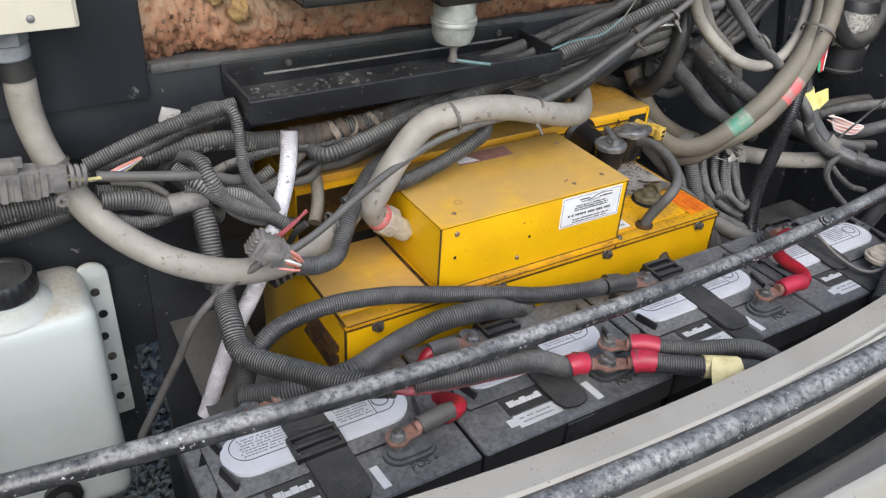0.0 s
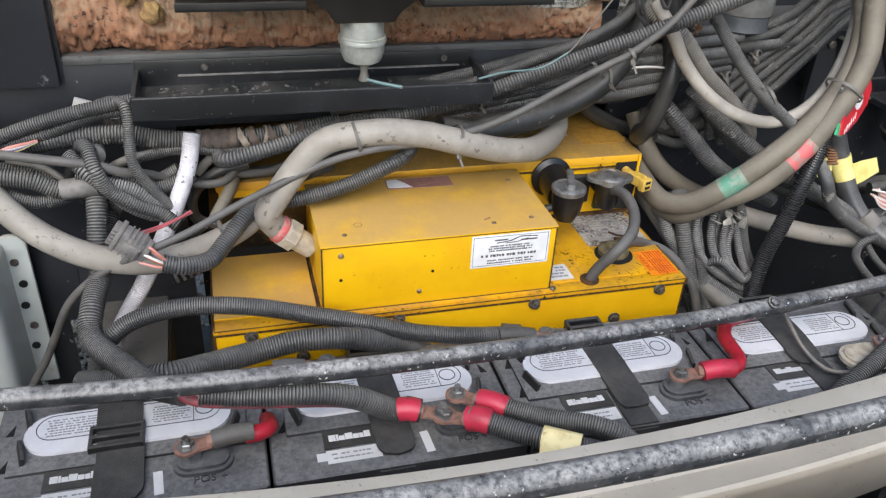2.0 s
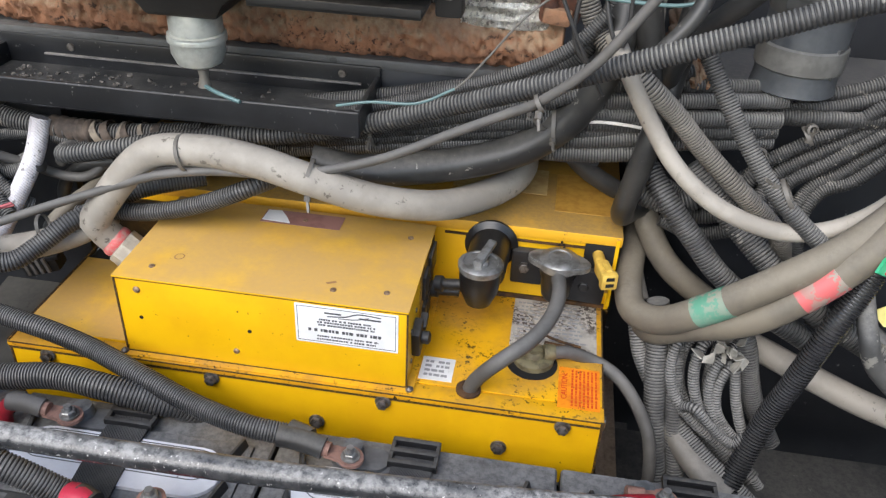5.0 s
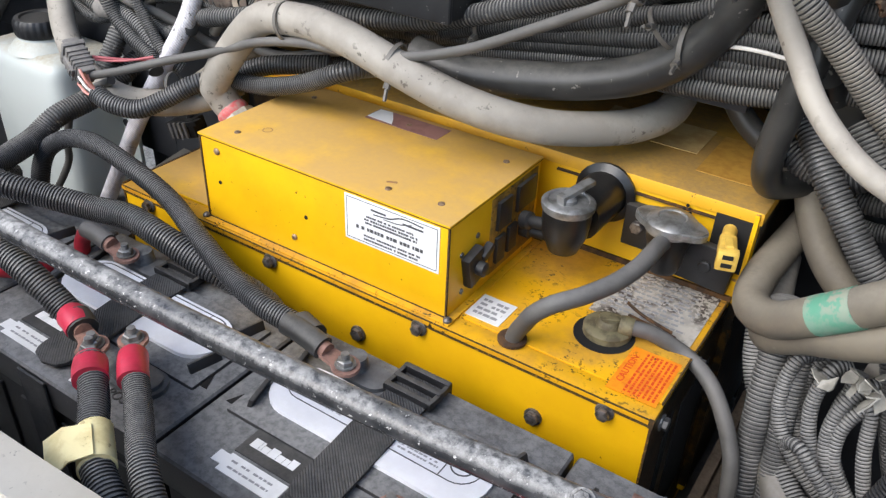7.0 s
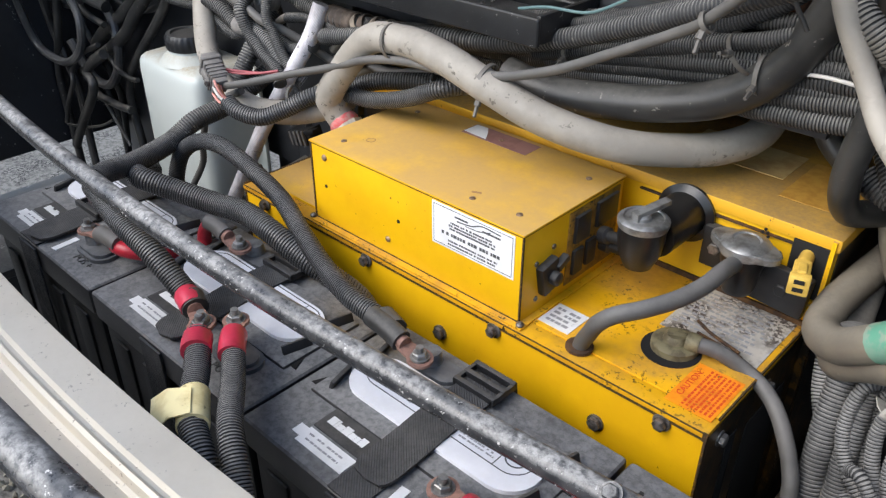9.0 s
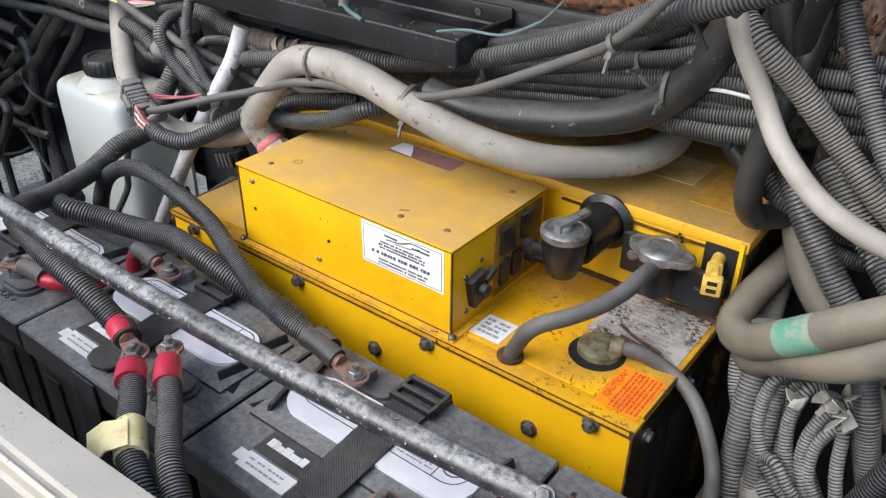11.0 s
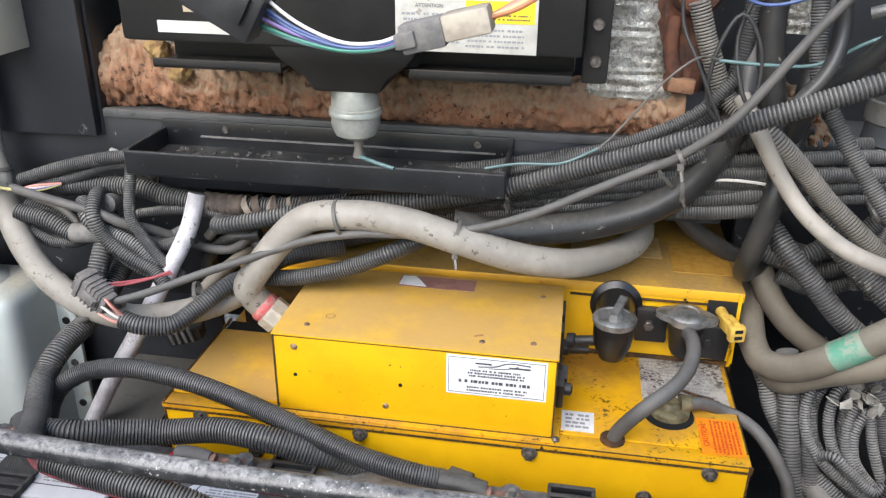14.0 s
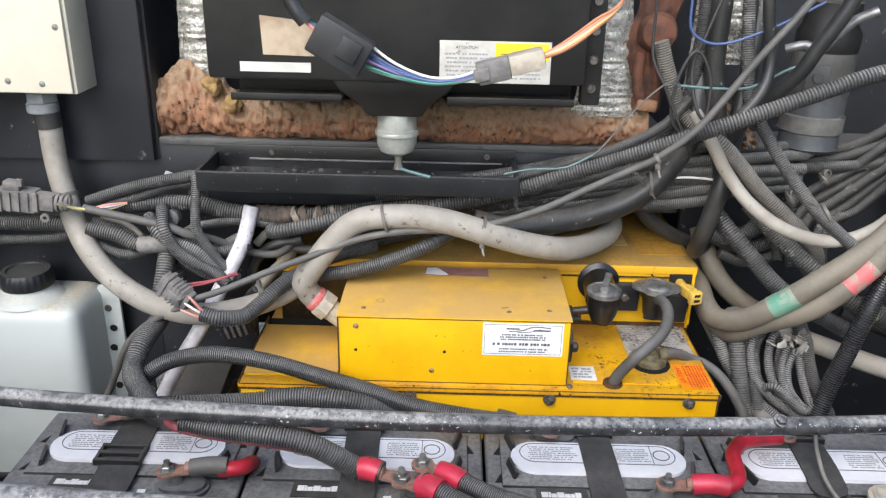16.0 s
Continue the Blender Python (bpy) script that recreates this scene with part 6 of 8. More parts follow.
def foam_roll():
    """The ragged strip of brown foam under the housing: a lumpy sweep."""
    bm = bmesh.new()
    n, k = 420, 48
    rows = []
    for i in range(n + 1):
        x = -0.468 + 0.70 * i / n
        swell = 1 + 0.9 * math.exp(-((x + 0.415) / 0.045) ** 2)
        row = []
        for j in range(k):
            a = 2 * math.pi * j / k
            ca, sa = math.cos(a), math.sin(a)
            r = 0.031 * (1 + 0.16 * noise.noise((x * 26, ca * 1.6, sa * 1.6)) + 0.13 * noise.noise((x * 90, ca * 4, sa * 4)) + 0.08 * noise.noise((x * 210, ca * 9, sa * 9)) - 0.75 * max(0, noise.noise((x * 110 + 7, ca * 5, sa * 5)) - 0.22) - 0.5 * max(0, noise.noise((x * 260 + 3, ca * 11, sa * 11)) - 0.25))
            r *= (0.62 if i in (0, n) else 1.0)
            row.append(bm.verts.new((x, 0.232 + 0.9 * r * math.cos(a), 0.613 + 0.030 * (swell - 1) + r * swell ** 0.9 * math.sin(a))))
        rows.append(row)
    for a, b in zip(rows, rows[1:]):
        for j in range(k):
            bm.faces.new((a[j], a[(j + 1) % k], b[(j + 1) % k], b[j]))
    bm.faces.new(rows[0][::-1])
    bm.faces.new(rows[-1])
    return bm


foam = part("foam_strip", foam_roll(), FOAM, smooth=False)
foam.data.polygons.foreach_set("use_smooth", [True] * len(foam.data.polygons))
tagged(foam, "ragged rusty brown foam strip on the ledge", "foam")


def crinkled(x0, x1, z0, z1, y, taper=0.0, nx=26, nz=190, seed=0.0, depth=0.004):
    """A sheet of crinkled foil, wider at its foot."""
    bm = bmesh.new()
    rows = []
    for j in range(nz + 1):
        v = j / nz
        z = z0 + (z1 - z0) * v
        grow = taper * (1 - v) ** 3
        row = []
        for i in range(nx + 1):
            u = i / nx
            x = x0 - grow + (x1 - x0 + 2 * grow) * u
            d = depth * (0.6 * noise.noise((x * 40, z * 90, seed)) + 0.75 * noise.noise((x * 18, z * 170, seed + 3))) - 0.010 * math.sin(math.pi * u)
            row.append(bm.verts.new((x, y + d, z)))
        rows.append(row)
    for a, b in zip(rows, rows[1:]):
        for i in range(nx):
            bm.faces.new((a[i], a[i + 1], b[i + 1], b[i]))
    bmesh.ops.solidify(bm, geom=list(bm.faces), thickness=0.002)
    return bm


for x0, x1, z0, z1, y, tp in ((-0.425, -0.378, 0.62, 1.05, 0.235, 0.012), (0.150, 0.186, 0.630, 1.05, 0.215, 0.030), (0.296, 0.326, 0.600, 1.05, 0.27, 0.010), (0.326, 0.372, 0.700, 1.05, 0.255, 0.0)):
    tagged(part("foil_insulation", crinkled(x0, x1, z0, z1, y, tp, seed=x0), FOIL), "crinkled silver foil insulation", "insulation", "foil insulation")
rusty = thing("rusty_bracket", "rusty brown steel bracket with a round boss beside the foil", "bracket")


def rusty_sheet():
    bm = bmesh.new()
    rows = []
    for j in range(61):
        v = j / 60
        z = 0.640 + 0.42 * v
        left, right = 0.196 + 0.010 * math.sin(v * 23) - 0.012 * v, 0.238 + 0.018 * min(1, v * 3) + 0.006 * math.sin(v * 17 + 1)
        rows.append([bm.verts.new((left + (right - left) * i / 14, 0.214 + 0.006 * noise.noise((i * 0.5, z * 40, 2.2)) - 0.010 * math.sin(math.pi * i / 14), z)) for i in range(15)])
    for a, b in zip(rows, rows[1:]):
        for i in range(14):
            bm.faces.new((a[i], a[i + 1], b[i + 1], b[i]))
    bmesh.ops.recalc_face_normals(bm, faces=bm.faces)
    bmesh.ops.solidify(bm, geom=list(bm.faces), thickness=0.004)
    return bm


part("sheet", rusty_sheet(), RUST, rusty)
boss = lathe([(0.020, 0.0), (0.0255, 0.006), (0.0265, 0.018), (0.022, 0.028), (0.010, 0.033), (0.003, 0.034)], (0.226, 0.212, 0.746), (0, -1, 0.1), 36)
for v in boss.verts:
    v.co += Vector((0.3, 1, 0.6)) * 0.004 * noise.noise(v.co * 70)
part("boss", boss, RUST, rusty, "lumpy rusted round boss")
part("rib", sweep(spline([(0.208, 0.204, 0.72), (0.206, 0.200, 0.69), (0.212, 0.200, 0.665), (0.220, 0.204, 0.645)], 0.004), 0.008, 12), RUST, rusty)
part("foot", obox((0.222, 0.198, 0.650), (0.028, 0.012, 0.016), (0, 6, 0), 0.003), FOAM, rusty)
wall_foam = bmesh.new()
bmesh.ops.create_icosphere(wall_foam, subdivisions=5, radius=1.0)
for v in wall_foam.verts:
    k = 1 + 0.35 * noise.noise(v.co * 1.6) + 0.16 * noise.noise(v.co * 5) - 0.3 * max(0, noise.noise(v.co * 9) - 0.2)
    v.co = Vector((0.368, 0.292, 0.602)) + Vector((v.co.x * 0.021, v.co.y * 0.10, v.co.z * 0.031)) * k
tagged(part("foam_lump", wall_foam, FOAM), "ragged lump of brown foam in a wall hole", "foam", "foam lumps")

# drain canister under the housing
CAN_METAL = mat("pale_silver_metal", srgb(178, 180, 172), srgb(150, 152, 144), 40, rough=0.3, metal=0.35, dust=srgb(170, 166, 150), dust_amount=0.5)
can = thing("canister", "dull silver metal canister hanging over the drip tray", "canister")
CXC, CYC = -0.117, 0.118
part("upper_shell", lathe([(0.020, 0.066), (0.0235, 0.064), (0.0255, 0.056), (0.0255, 0.038), (0.028, 0.037), (0.028, 0.034)], (CXC, CYC, 0.592), (0, 0, 1), 36), CAN_METAL, can)
part("lower_shell", lathe([(0.0275, 0.036), (0.0285, 0.034), (0.0285, 0.030), (0.0262, 0.029), (0.0262, 0.018), (0.022, 0.008), (0.012, 0.003), (0.006, 0.002)], (CXC, CYC, 0.592), (0, 0, 1), 36), CAN_METAL, can)
part("nipple", lathe([(0.006, 0.0), (0.0045, -0.010), (0.007, -0.020)], (CXC + 0.002, CYC, 0.594), (0, 0, 1), 14), HOSE_MID, can)
part("wire", smooth_tube([(CXC + 0.004, CYC - 0.004, 0.576), (CXC + 0.02, CYC - 0.012, 0.5735), (CXC + 0.045, CYC - 0.02, 0.570)], 0.0022, 8), WIRE_TEAL, can, "pale teal wire")

# drip tray
tray = thing("drip_tray", "black plastic drip tray with dirt in its bottom", "tray")
TX0, TX1, TY0, TY1, TZ = -0.382, 0.046, 0.100, 0.198, 0.546
part("bottom", box((TX0 + 0.004, TY0 + 0.004, TZ), (TX1 - 0.004, TY1 - 0.002, TZ + 0.004), 0.001), mat("dirty_tray_bottom", srgb(46, 47, 48), srgb(82, 81, 79), 26, mix=(0.38, 0.66), rough=0.32, specks=srgb(120, 118, 113), speck_scale=120, speck_cut=0.6, bump=0.2), tray, "tray bottom with grey wet dirt")
part("drain_hole", lathe([(0.013, 0), (0.013, 0.0006)], (-0.110, 0.128, TZ + 0.0041), (0, 0, 1), 20), HOLE_SHADE, tray)
part("front_wall", box((TX0, TY0, TZ - 0.004), (TX1, TY0 + 0.006, TZ + 0.024), 0.003, 3), TRAY_BLACK, tray)
part("side_wall", box((TX0, TY0 + 0.004, TZ - 0.002), (TX0 + 0.006, TY1, TZ + 0.026), 0.0025), TRAY_BLACK, tray)
part("side_wall", box((TX1 - 0.006, TY0 + 0.004, TZ - 0.002), (TX1, TY1, TZ + 0.026), 0.0025), TRAY_BLACK, tray)
part("back_wall", box((TX0, TY1 - 0.005, TZ), (TX1, TY1, TZ + 0.036), 0.002), TRAY_BLACK, tray)
part("rib", box((TX0 + 0.05, TY1 - 0.0085, TZ + 0.0155), (TX1 - 0.02, TY1 - 0.004, TZ + 0.0175), 0.0006), CONNECTOR, tray)
rnd = random.Random(9)
bmd = bmesh.new()
for _ in range(120):
    x, y = rnd.uniform(TX0 + 0.02, TX0 + 0.16) if rnd.random() < 0.6 else rnd.uniform(TX0 + 0.02, TX1 - 0.03), rnd.uniform(TY0 + 0.012, TY1 - 0.015)
    s = rnd.uniform(0.0008, 0.003)
    obox((x, y, TZ + 0.0045), (s * 2, s * 1.4, s), (rnd.uniform(0, 40), 0, rnd.uniform(0, 180)), bm=bmd)
tagged(part("debris", bmd, mat("grey_dirt", srgb(98, 94, 89), srgb(66, 63, 60), 60, rough=0.95), tray, smooth=False), kind="stuff")
for x in (-0.30, 0.005):
    part("screw", lathe([(0.0045, 0), (0.004, 0.002)], (x, TY1 - 0.005, TZ + 0.026), (0, -1, 0), 12), ZINC, tray)
tagged(part("wire", smooth_tube([*TEAL_LINE[2:], (0.228, 0.112, 0.697), (0.245, 0.125, 0.692)], 0.0011, 8), TIE), "thin grey wire rising beside the foam", "wire")
tagged(part("wire", smooth_tube(TEAL_LINE[:4], 0.0014, 8), WIRE_TEAL), "pale teal wire curving from the tray to the side", "wire")

# ---- harness connectors in front of the housing ----
harness = thing("harness_connector", "black multi-wire plug joined by coloured wires to a grey one", "connector")
part("black_plug", merge(obox((-0.160, -0.080, 0.762), (0.060, 0.030, 0.040), (0, 30, 0), 0.003), obox((-0.150, -0.097, 0.760), (0.022, 0.006, 0.022), (0, 30, 0), 0.001)), BLACK_PLASTIC, harness)
part("grey_plug", merge(obox((-0.004, -0.088, 0.742), (0.034, 0.024, 0.022), (0, -14, 0), 0.003), obox((-0.016, -0.098, 0.739), (0.016, 0.012, 0.012), (0, -14, 0), 0.002)), CONNECTOR, harness)
part("white_plug", obox((0.029, -0.088, 0.752), (0.036, 0.026, 0.020), (0, -14, 0), 0.003), mat("cream_plug", srgb(176, 166, 150), srgb(150, 140, 126), 60, rough=0.5), harness)
for k, (m, dz) in enumerate(((WIRE_WHITE, 0.016), (WIRE_BLUE, 0.006), (WIRE_BLUE, 0.001), (WIRE_PURPLE, -0.003), (WIRE_GREEN, -0.010), (WIRE_TEAL, -0.013))):
    part("wire", smooth_tube([(-0.136, -0.080 + 0.003 * (k % 3), 0.752 + dz), (-0.105, -0.082, 0.738 + dz * 0.5), (-0.070, -0.084 + 0.002 * (k % 2), 0.729 + dz * 0.25), (-0.040, -0.086, 0.731 + dz * 0.2), (-0.015, -0.088, 0.740 + dz * 0.25)], 0.0015, 8), m, harness)
for k, m in enumerate((WIRE_ORANGE, WIRE_YELLOW, WIRE_PINK, WIRE_ORANGE)):
    part("wire", smooth_tube([(0.044, -0.086 + 0.003 * k, 0.755), (0.068, -0.085 + 0.003 * k, 0.764 + 0.002 * k), (0.095, -0.08, 0.783 + 0.003 * k), (0.125, -0.07, 0.815), (0.14, -0.03, 0.88), (0.13, 0.09, 0.97)], 0.0018, 8), m, harness)
part("sleeve", smooth_tube([(-0.25, 0.068, 0.98), (-0.24, 0.02, 0.90), (-0.222, -0.07, 0.835), (-0.205, -0.083, 0.800), (-0.195, -0.082, 0.785)], 0.008), HOSE_BLACK, harness)
for k, m in enumerate((WIRE_PINK, WIRE_PURPLE, WIRE_GREEN)):
    part("wire", smooth_tube([(-0.196, -0.082, 0.787), (-0.186, -0.084 + 0.003 * k, 0.778 + 0.002 * k), (-0.178, -0.082, 0.772 + 0.003 * k)], 0.0018, 8), m, harness)

# ---- wiring plug at the conduit ----
plug = thing("wiring_plug", "dusty grey round wiring plug with pink and orange wires", "connector")
PM = pose(-0.395, 0.026, 0.428, 0, 34, -14) @ Matrix.Diagonal((0.84, 0.9, 0.9, 1))


def plug_block(lo, hi, bevel):
    b = box(lo, hi, bevel)
    bmesh.ops.transform(b, matrix=PM, verts=b.verts)
    return b


part("shell", merge(plug_block((-0.018, -0.012, -0.015), (0.016, 0.012, 0.015), 0.003), plug_block((0.014, -0.010, -0.013), (0.024, 0.010, 0.013), 0.002), plug_block((-0.024, -0.014, -0.017), (-0.017, 0.014, 0.017), 0.002)), CONNECTOR, plug)
part("latch", merge(plug_block((-0.012, -0.016, -0.006), (0.014, -0.011, 0.006), 0.0015), plug_block((0.008, -0.018, -0.005), (0.012, -0.014, 0.005), 0.001)), CONNECTOR, plug)
for k in range(4):
    part("ridge", plug_block((-0.010 + 0.0065 * k, -0.0132, -0.0165), (-0.0075 + 0.0065 * k, 0.013, 0.0165), 0.0006), CONNECTOR, plug)
for k in range(5):
    part("seal", plug_block((-0.031, -0.010, -0.013 + 0.0058 * k), (-0.023, 0.010, -0.009 + 0.0058 * k), 0.0015), CONNECTOR, plug)
for k, m in enumerate((WIRE_PINK, WIRE_ORANGE, WIRE_PINK, WIRE_WHITE, WIRE_PINK, WIRE_ORANGE, WIRE_PINK)):
    o = Vector((0.0, 0.004 * math.cos(k * 2.1), 0.0042 * (k - 3)))
    a = PM @ Vector((0.020, -0.009 + 0.0045 * (k % 3), 0.0046 * (3 - k)))
    part("wire", smooth_tube([a, a.lerp(Vector((-0.358, 0.020, 0.401)), 0.5) - o * 0.25 + Vector((0, -0.004, 0.001)), Vector((-0.360, 0.020, 0.4005)) - o * 0.35, Vector((-0.350, 0.021, 0.398)) - o * 0.2], 0.0016, 8), m, plug)
DULL_RED = mat("dull_red_wire", srgb(166, 84, 88), rough=0.5)
for k in range(2):
    tagged(part("wire", smooth_tube([(-0.400, 0.030 + 0.004 * k, 0.434), (-0.378, 0.045, 0.430 + 0.003 * k), (-0.355, 0.06 + 0.003 * k, 0.431), (-0.330, 0.078, 0.436 - 0.003 * k)], 0.0016, 8), DULL_RED), "dull red wire beside the white hose", "wire")
hanging = thing("connector", "black plastic multi-pin connector hanging below the conduit", "connector")
part("shell", obox((-0.349, 0.123, 0.329), (0.044, 0.024, 0.024), (0, -16, 10), 0.003), BLACK_PLASTIC, hanging)
for k in range(4):
    part("rib", obox((-0.362 + 0.0088 * k, 0.1095, 0.3255 + 0.0025 * k), (0.004, 0.004, 0.020), (0, -16, 10), 0.0008), CONNECTOR, hanging)
part("latch", obox((-0.330, 0.118, 0.342), (0.018, 0.014, 0.006), (0, -16, 10), 0.0015), BLACK_PLASTIC, hanging)
part("lead", smooth_tube([(-0.345, 0.125, 0.338), (-0.340, 0.125, 0.356), (-0.330, 0.120, 0.380), (-0.318, 0.112, 0.395)], 0.0045), LOOM_DARK, hanging)
left_plug = thing("wiring_plug", "dusty grey square wiring plug on the bulkhead looms", "connector", at=(0.016, 0, 0.004))
part("shell", merge(obox((-0.640, 0.105, 0.520), (0.050, 0.026, 0.030), (0, 6, 0), 0.003), obox((-0.605, 0.103, 0.518), (0.030, 0.020, 0.022), (0, 6, 0), 0.002), *[obox((-0.66 + 0.012 * k, 0.091, 0.520), (0.006, 0.004, 0.026), (0, 6, 0)) for k in range(5)]), CONNECTOR, left_plug)
for k, m in enumerate((WIRE_YELLOW, WIRE_PURPLE, WIRE_WHITE, WIRE_PINK)):
    part("wire", smooth_tube([(-0.592, 0.10 + 0.004 * k, 0.516), (-0.565, 0.11 + 0.003 * k, 0.506 - 0.002 * k), (-0.535, 0.125, 0.500 + 0.002 * k), (-0.51, 0.14, 0.505)], 0.0019, 8), m, left_plug)

part("tower", merge(obox((-0.642, 0.100, 0.541), (0.022, 0.016, 0.012), (0, 6, 0), 0.002), obox((-0.630, 0.094, 0.546), (0.008, 0.006, 0.010), (0, 6, 0), 0.001)), CONNECTOR, left_plug)
for k in range(3):
    part("ring", lathe([(0.0125 - 0.001 * k, 0), (0.0135 - 0.001 * k, 0.001), (0.0125 - 0.001 * k, 0.004)], (-0.588 + 0.006 * k, 0.103, 0.5165), (1, 0, -0.1), 16, cap=False), CONNECTOR, left_plug)
part("lug", lathe([(0.003, 0), (0.006, 0), (0.006, 0.003), (0.003, 0.003)], (-0.600, 0.088, 0.500), (0, -1, 0), 14, cap=False), CONNECTOR, left_plug)
for k, m in enumerate((WIRE_WHITE, WIRE_WHITE, WIRE_YELLOW, CONNECTOR, WIRE_PURPLE, WIRE_WHITE, CONNECTOR, WIRE_WHITE)):
    part("wire", smooth_tube([(-0.664, 0.098 + 0.003 * (k % 3), 0.514 + 0.004 * (k // 2)), (-0.684, 0.092 + 0.004 * (k % 2), 0.520 + 0.005 * (k // 2)), (-0.703, 0.092, 0.535 + 0.003 * k), (-0.715, 0.10, 0.556)], 0.0017, 8), m, left_plug)
tagged(part("cable_loom", ribbed_tube([(-0.712, 0.10, 0.548), (-0.722, 0.102, 0.578), (-0.722, 0.105, 0.62), (-0.712, 0.11, 0.67), (-0.715, 0.115, 0.74)], 0.0115), LOOM), "dusty grey loom rising from the wiring plug", "cable", "wiring looms")
DIRT_TAPE = mat("brown_dirty_tape", srgb(96, 84, 74), srgb(66, 58, 53), 50, rough=0.8, specks=srgb(138, 124, 108), speck_scale=90, speck_cut=0.6, bump=0.4, bump_scale=120)
PALE_TAPE = mat("tan_dirty_tape", srgb(150, 138, 122), srgb(112, 102, 92), 60, rough=0.8, bump=0.3)
tape_line = spline([(-0.318, 0.156, 0.492), (-0.305, 0.156, 0.492), (-0.285, 0.155, 0.4915), (-0.268, 0.155, 0.492)], 0.003)
tagged(part("loom_tape", sweep(tape_line, [0.0128 + 0.0009 * math.sin(1.7 * k) for k in range(len(tape_line))], 16), DIRT_TAPE), "dirty brown tape wrapped round a loom", "tape")
for k, (x, tilt, wd, m) in enumerate(((-0.262, 0.5, 0.008, PALE_TAPE), (-0.249, 0.45, 0.010, DIRT_TAPE), (-0.236, -0.35, 0.0045, PALE_TAPE), (-0.226, 0.5, 0.009, DIRT_TAPE), (-0.206, 0.55, 0.006, PALE_TAPE), (-0.190, 0.3, 0.010, DIRT_TAPE))):
    tagged(part("loom_tape", tie_ring((x, 0.155, 0.4915 + 0.063 * (x + 0.262)), (1, 0.1, tilt), 0.0124, wd, 0.0011), m), "dirty tape strip wound round a loom", "tape")
tagged(part("loom_tape", sweep(spline([(-0.475, 0.121, 0.454), (-0.455, 0.12, 0.456), (-0.435, 0.12, 0.458)], 0.004), 0.0125, 16), CONNECTOR), "grey dusty tape wrapped round two looms", "tape")
tagged(part("bolt", merge(hexnut((-0.412, 0.196, 0.505), (0, -1, 0), 0.012, 0.012), lathe([(0.015, 0), (0.015, 0.003)], (-0.412, 0.199, 0.505), (0, -1, 0), 18)), ZINC), "dusty bolt head on the bulkhead", "bolt")

# clips, cable ties
for c, ax, r, tail in CABLE_TIES:
    tagged(part("cable_tie", tie_ring(c, ax, r, tail=tail), TIE), "grey plastic cable tie round the cables", "cable tie", "cable ties")
tagged(part("wall_clip", merge(obox((-0.447, 0.192, 0.529), (0.022, 0.006, 0.018), (0, 20, 0), 0.002), lathe([(0.005, 0), (0.004, 0.004)], (-0.447, 0.190, 0.529), (0, -1, 0), 10)), mat("pale_nylon", srgb(170, 168, 164), rough=0.5)), "pale nylon clip screwed to the bulkhead", "clip")

# ---- items beside the generator at the vehicle's other side ----
tape_on = lambda line, i, j, r: sweep(line[i:j], r, 16)
hb = spline(HOSE_B_LINE, 0.006)
hc = spline(HOSE_C_LINE, 0.006)


def near(line, p):
    return min(range(len(line)), key=lambda i: (line[i] - Vector(p)).length)


i = near(hb, (0.405, 0.08, 0.415))
tagged(part("green_tape", tape_on(hb, i - 3, i + 4, 0.0160), GREEN_TAPE), "scuffed green tape on a tan hose", "tape")
i = near(hc, (0.480, 0.06, 0.480))
tagged(part("red_tape", tape_on(hc, i - 4, i + 4, 0.0160), RED_TAPE), "scuffed red tape on a tan hose", "tape")
pouch = thing("red_tag", "red plastic tag with a white oval and a green edge", "tag")
RT0, RT1 = Vector((0.529, 0.047, 0.500)), Vector((0.622, 0.112, 0.536))
ru = (RT1 - RT0).normalized()
rv = (Vector((0.10, 0.30, 0.95)) - ru * ru.dot(Vector((0.10, 0.30, 0.95)))).normalized()
rw_n = ru.cross(rv).normalized()
if rw_n.y > 0:
    rw_n = -rw_n
mid = (RT0 + RT1) / 2


def on_tag(u, v, w=0.0):
    return mid + ru * u + rv * v + rw_n * w


part("body", plate([on_tag(u, v) for u, v in ((-0.056, -0.012), (-0.040, -0.019), (0.0, -0.024), (0.040, -0.020), (0.058, -0.006), (0.056, 0.014), (0.034, 0.024), (-0.005, 0.022), (-0.042, 0.010))], 0.005, rw_n), CAP_RED, pouch)
part("oval", plate([on_tag(0.010 + 0.014 * math.cos(a), 0.002 + 0.010 * math.sin(a), 0.0052) for a in np.linspace(0, 2 * math.pi, 20, endpoint=False)], 0.0006, rw_n), WHITE_LABEL, pouch, "white oval emblem")
part("green_edge", plate([on_tag(u, v, -0.001) for u, v in ((-0.064, -0.006), (-0.054, -0.016), (-0.036, -0.022), (-0.030, -0.014), (-0.050, 0.004))], 0.003, rw_n), mat("green_plastic", srgb(50, 160, 110), srgb(70, 170, 128), 60, rough=0.4), pouch)
for k in range(6):
    part("crease", sweep([on_tag(-0.046 + 0.008 * k, -0.016, 0.0054), on_tag(-0.042 + 0.008 * k, -0.010 + 0.002 * (k % 2), 0.0054)], 0.0006, 5), WHITE_LABEL, pouch)
tag = thing("yellow_tag", "pale yellow tape flag folded round a dark loom", "tape")
part("wrap", sweep(spline([(0.6165, 0.1155, 0.422), (0.622, 0.112, 0.408), (0.629, 0.103, 0.388)], 0.004), 0.0158, 16), YELLOW_TAPE, tag)
part("flag", plate([(0.640, 0.122, 0.398), (0.662, 0.118, 0.408), (0.690, 0.118, 0.412), (0.706, 0.120, 0.386), (0.676, 0.116, 0.372), (0.650, 0.118, 0.362)], 0.0015, (0, 1, 0)), YELLOW_TAPE, tag)
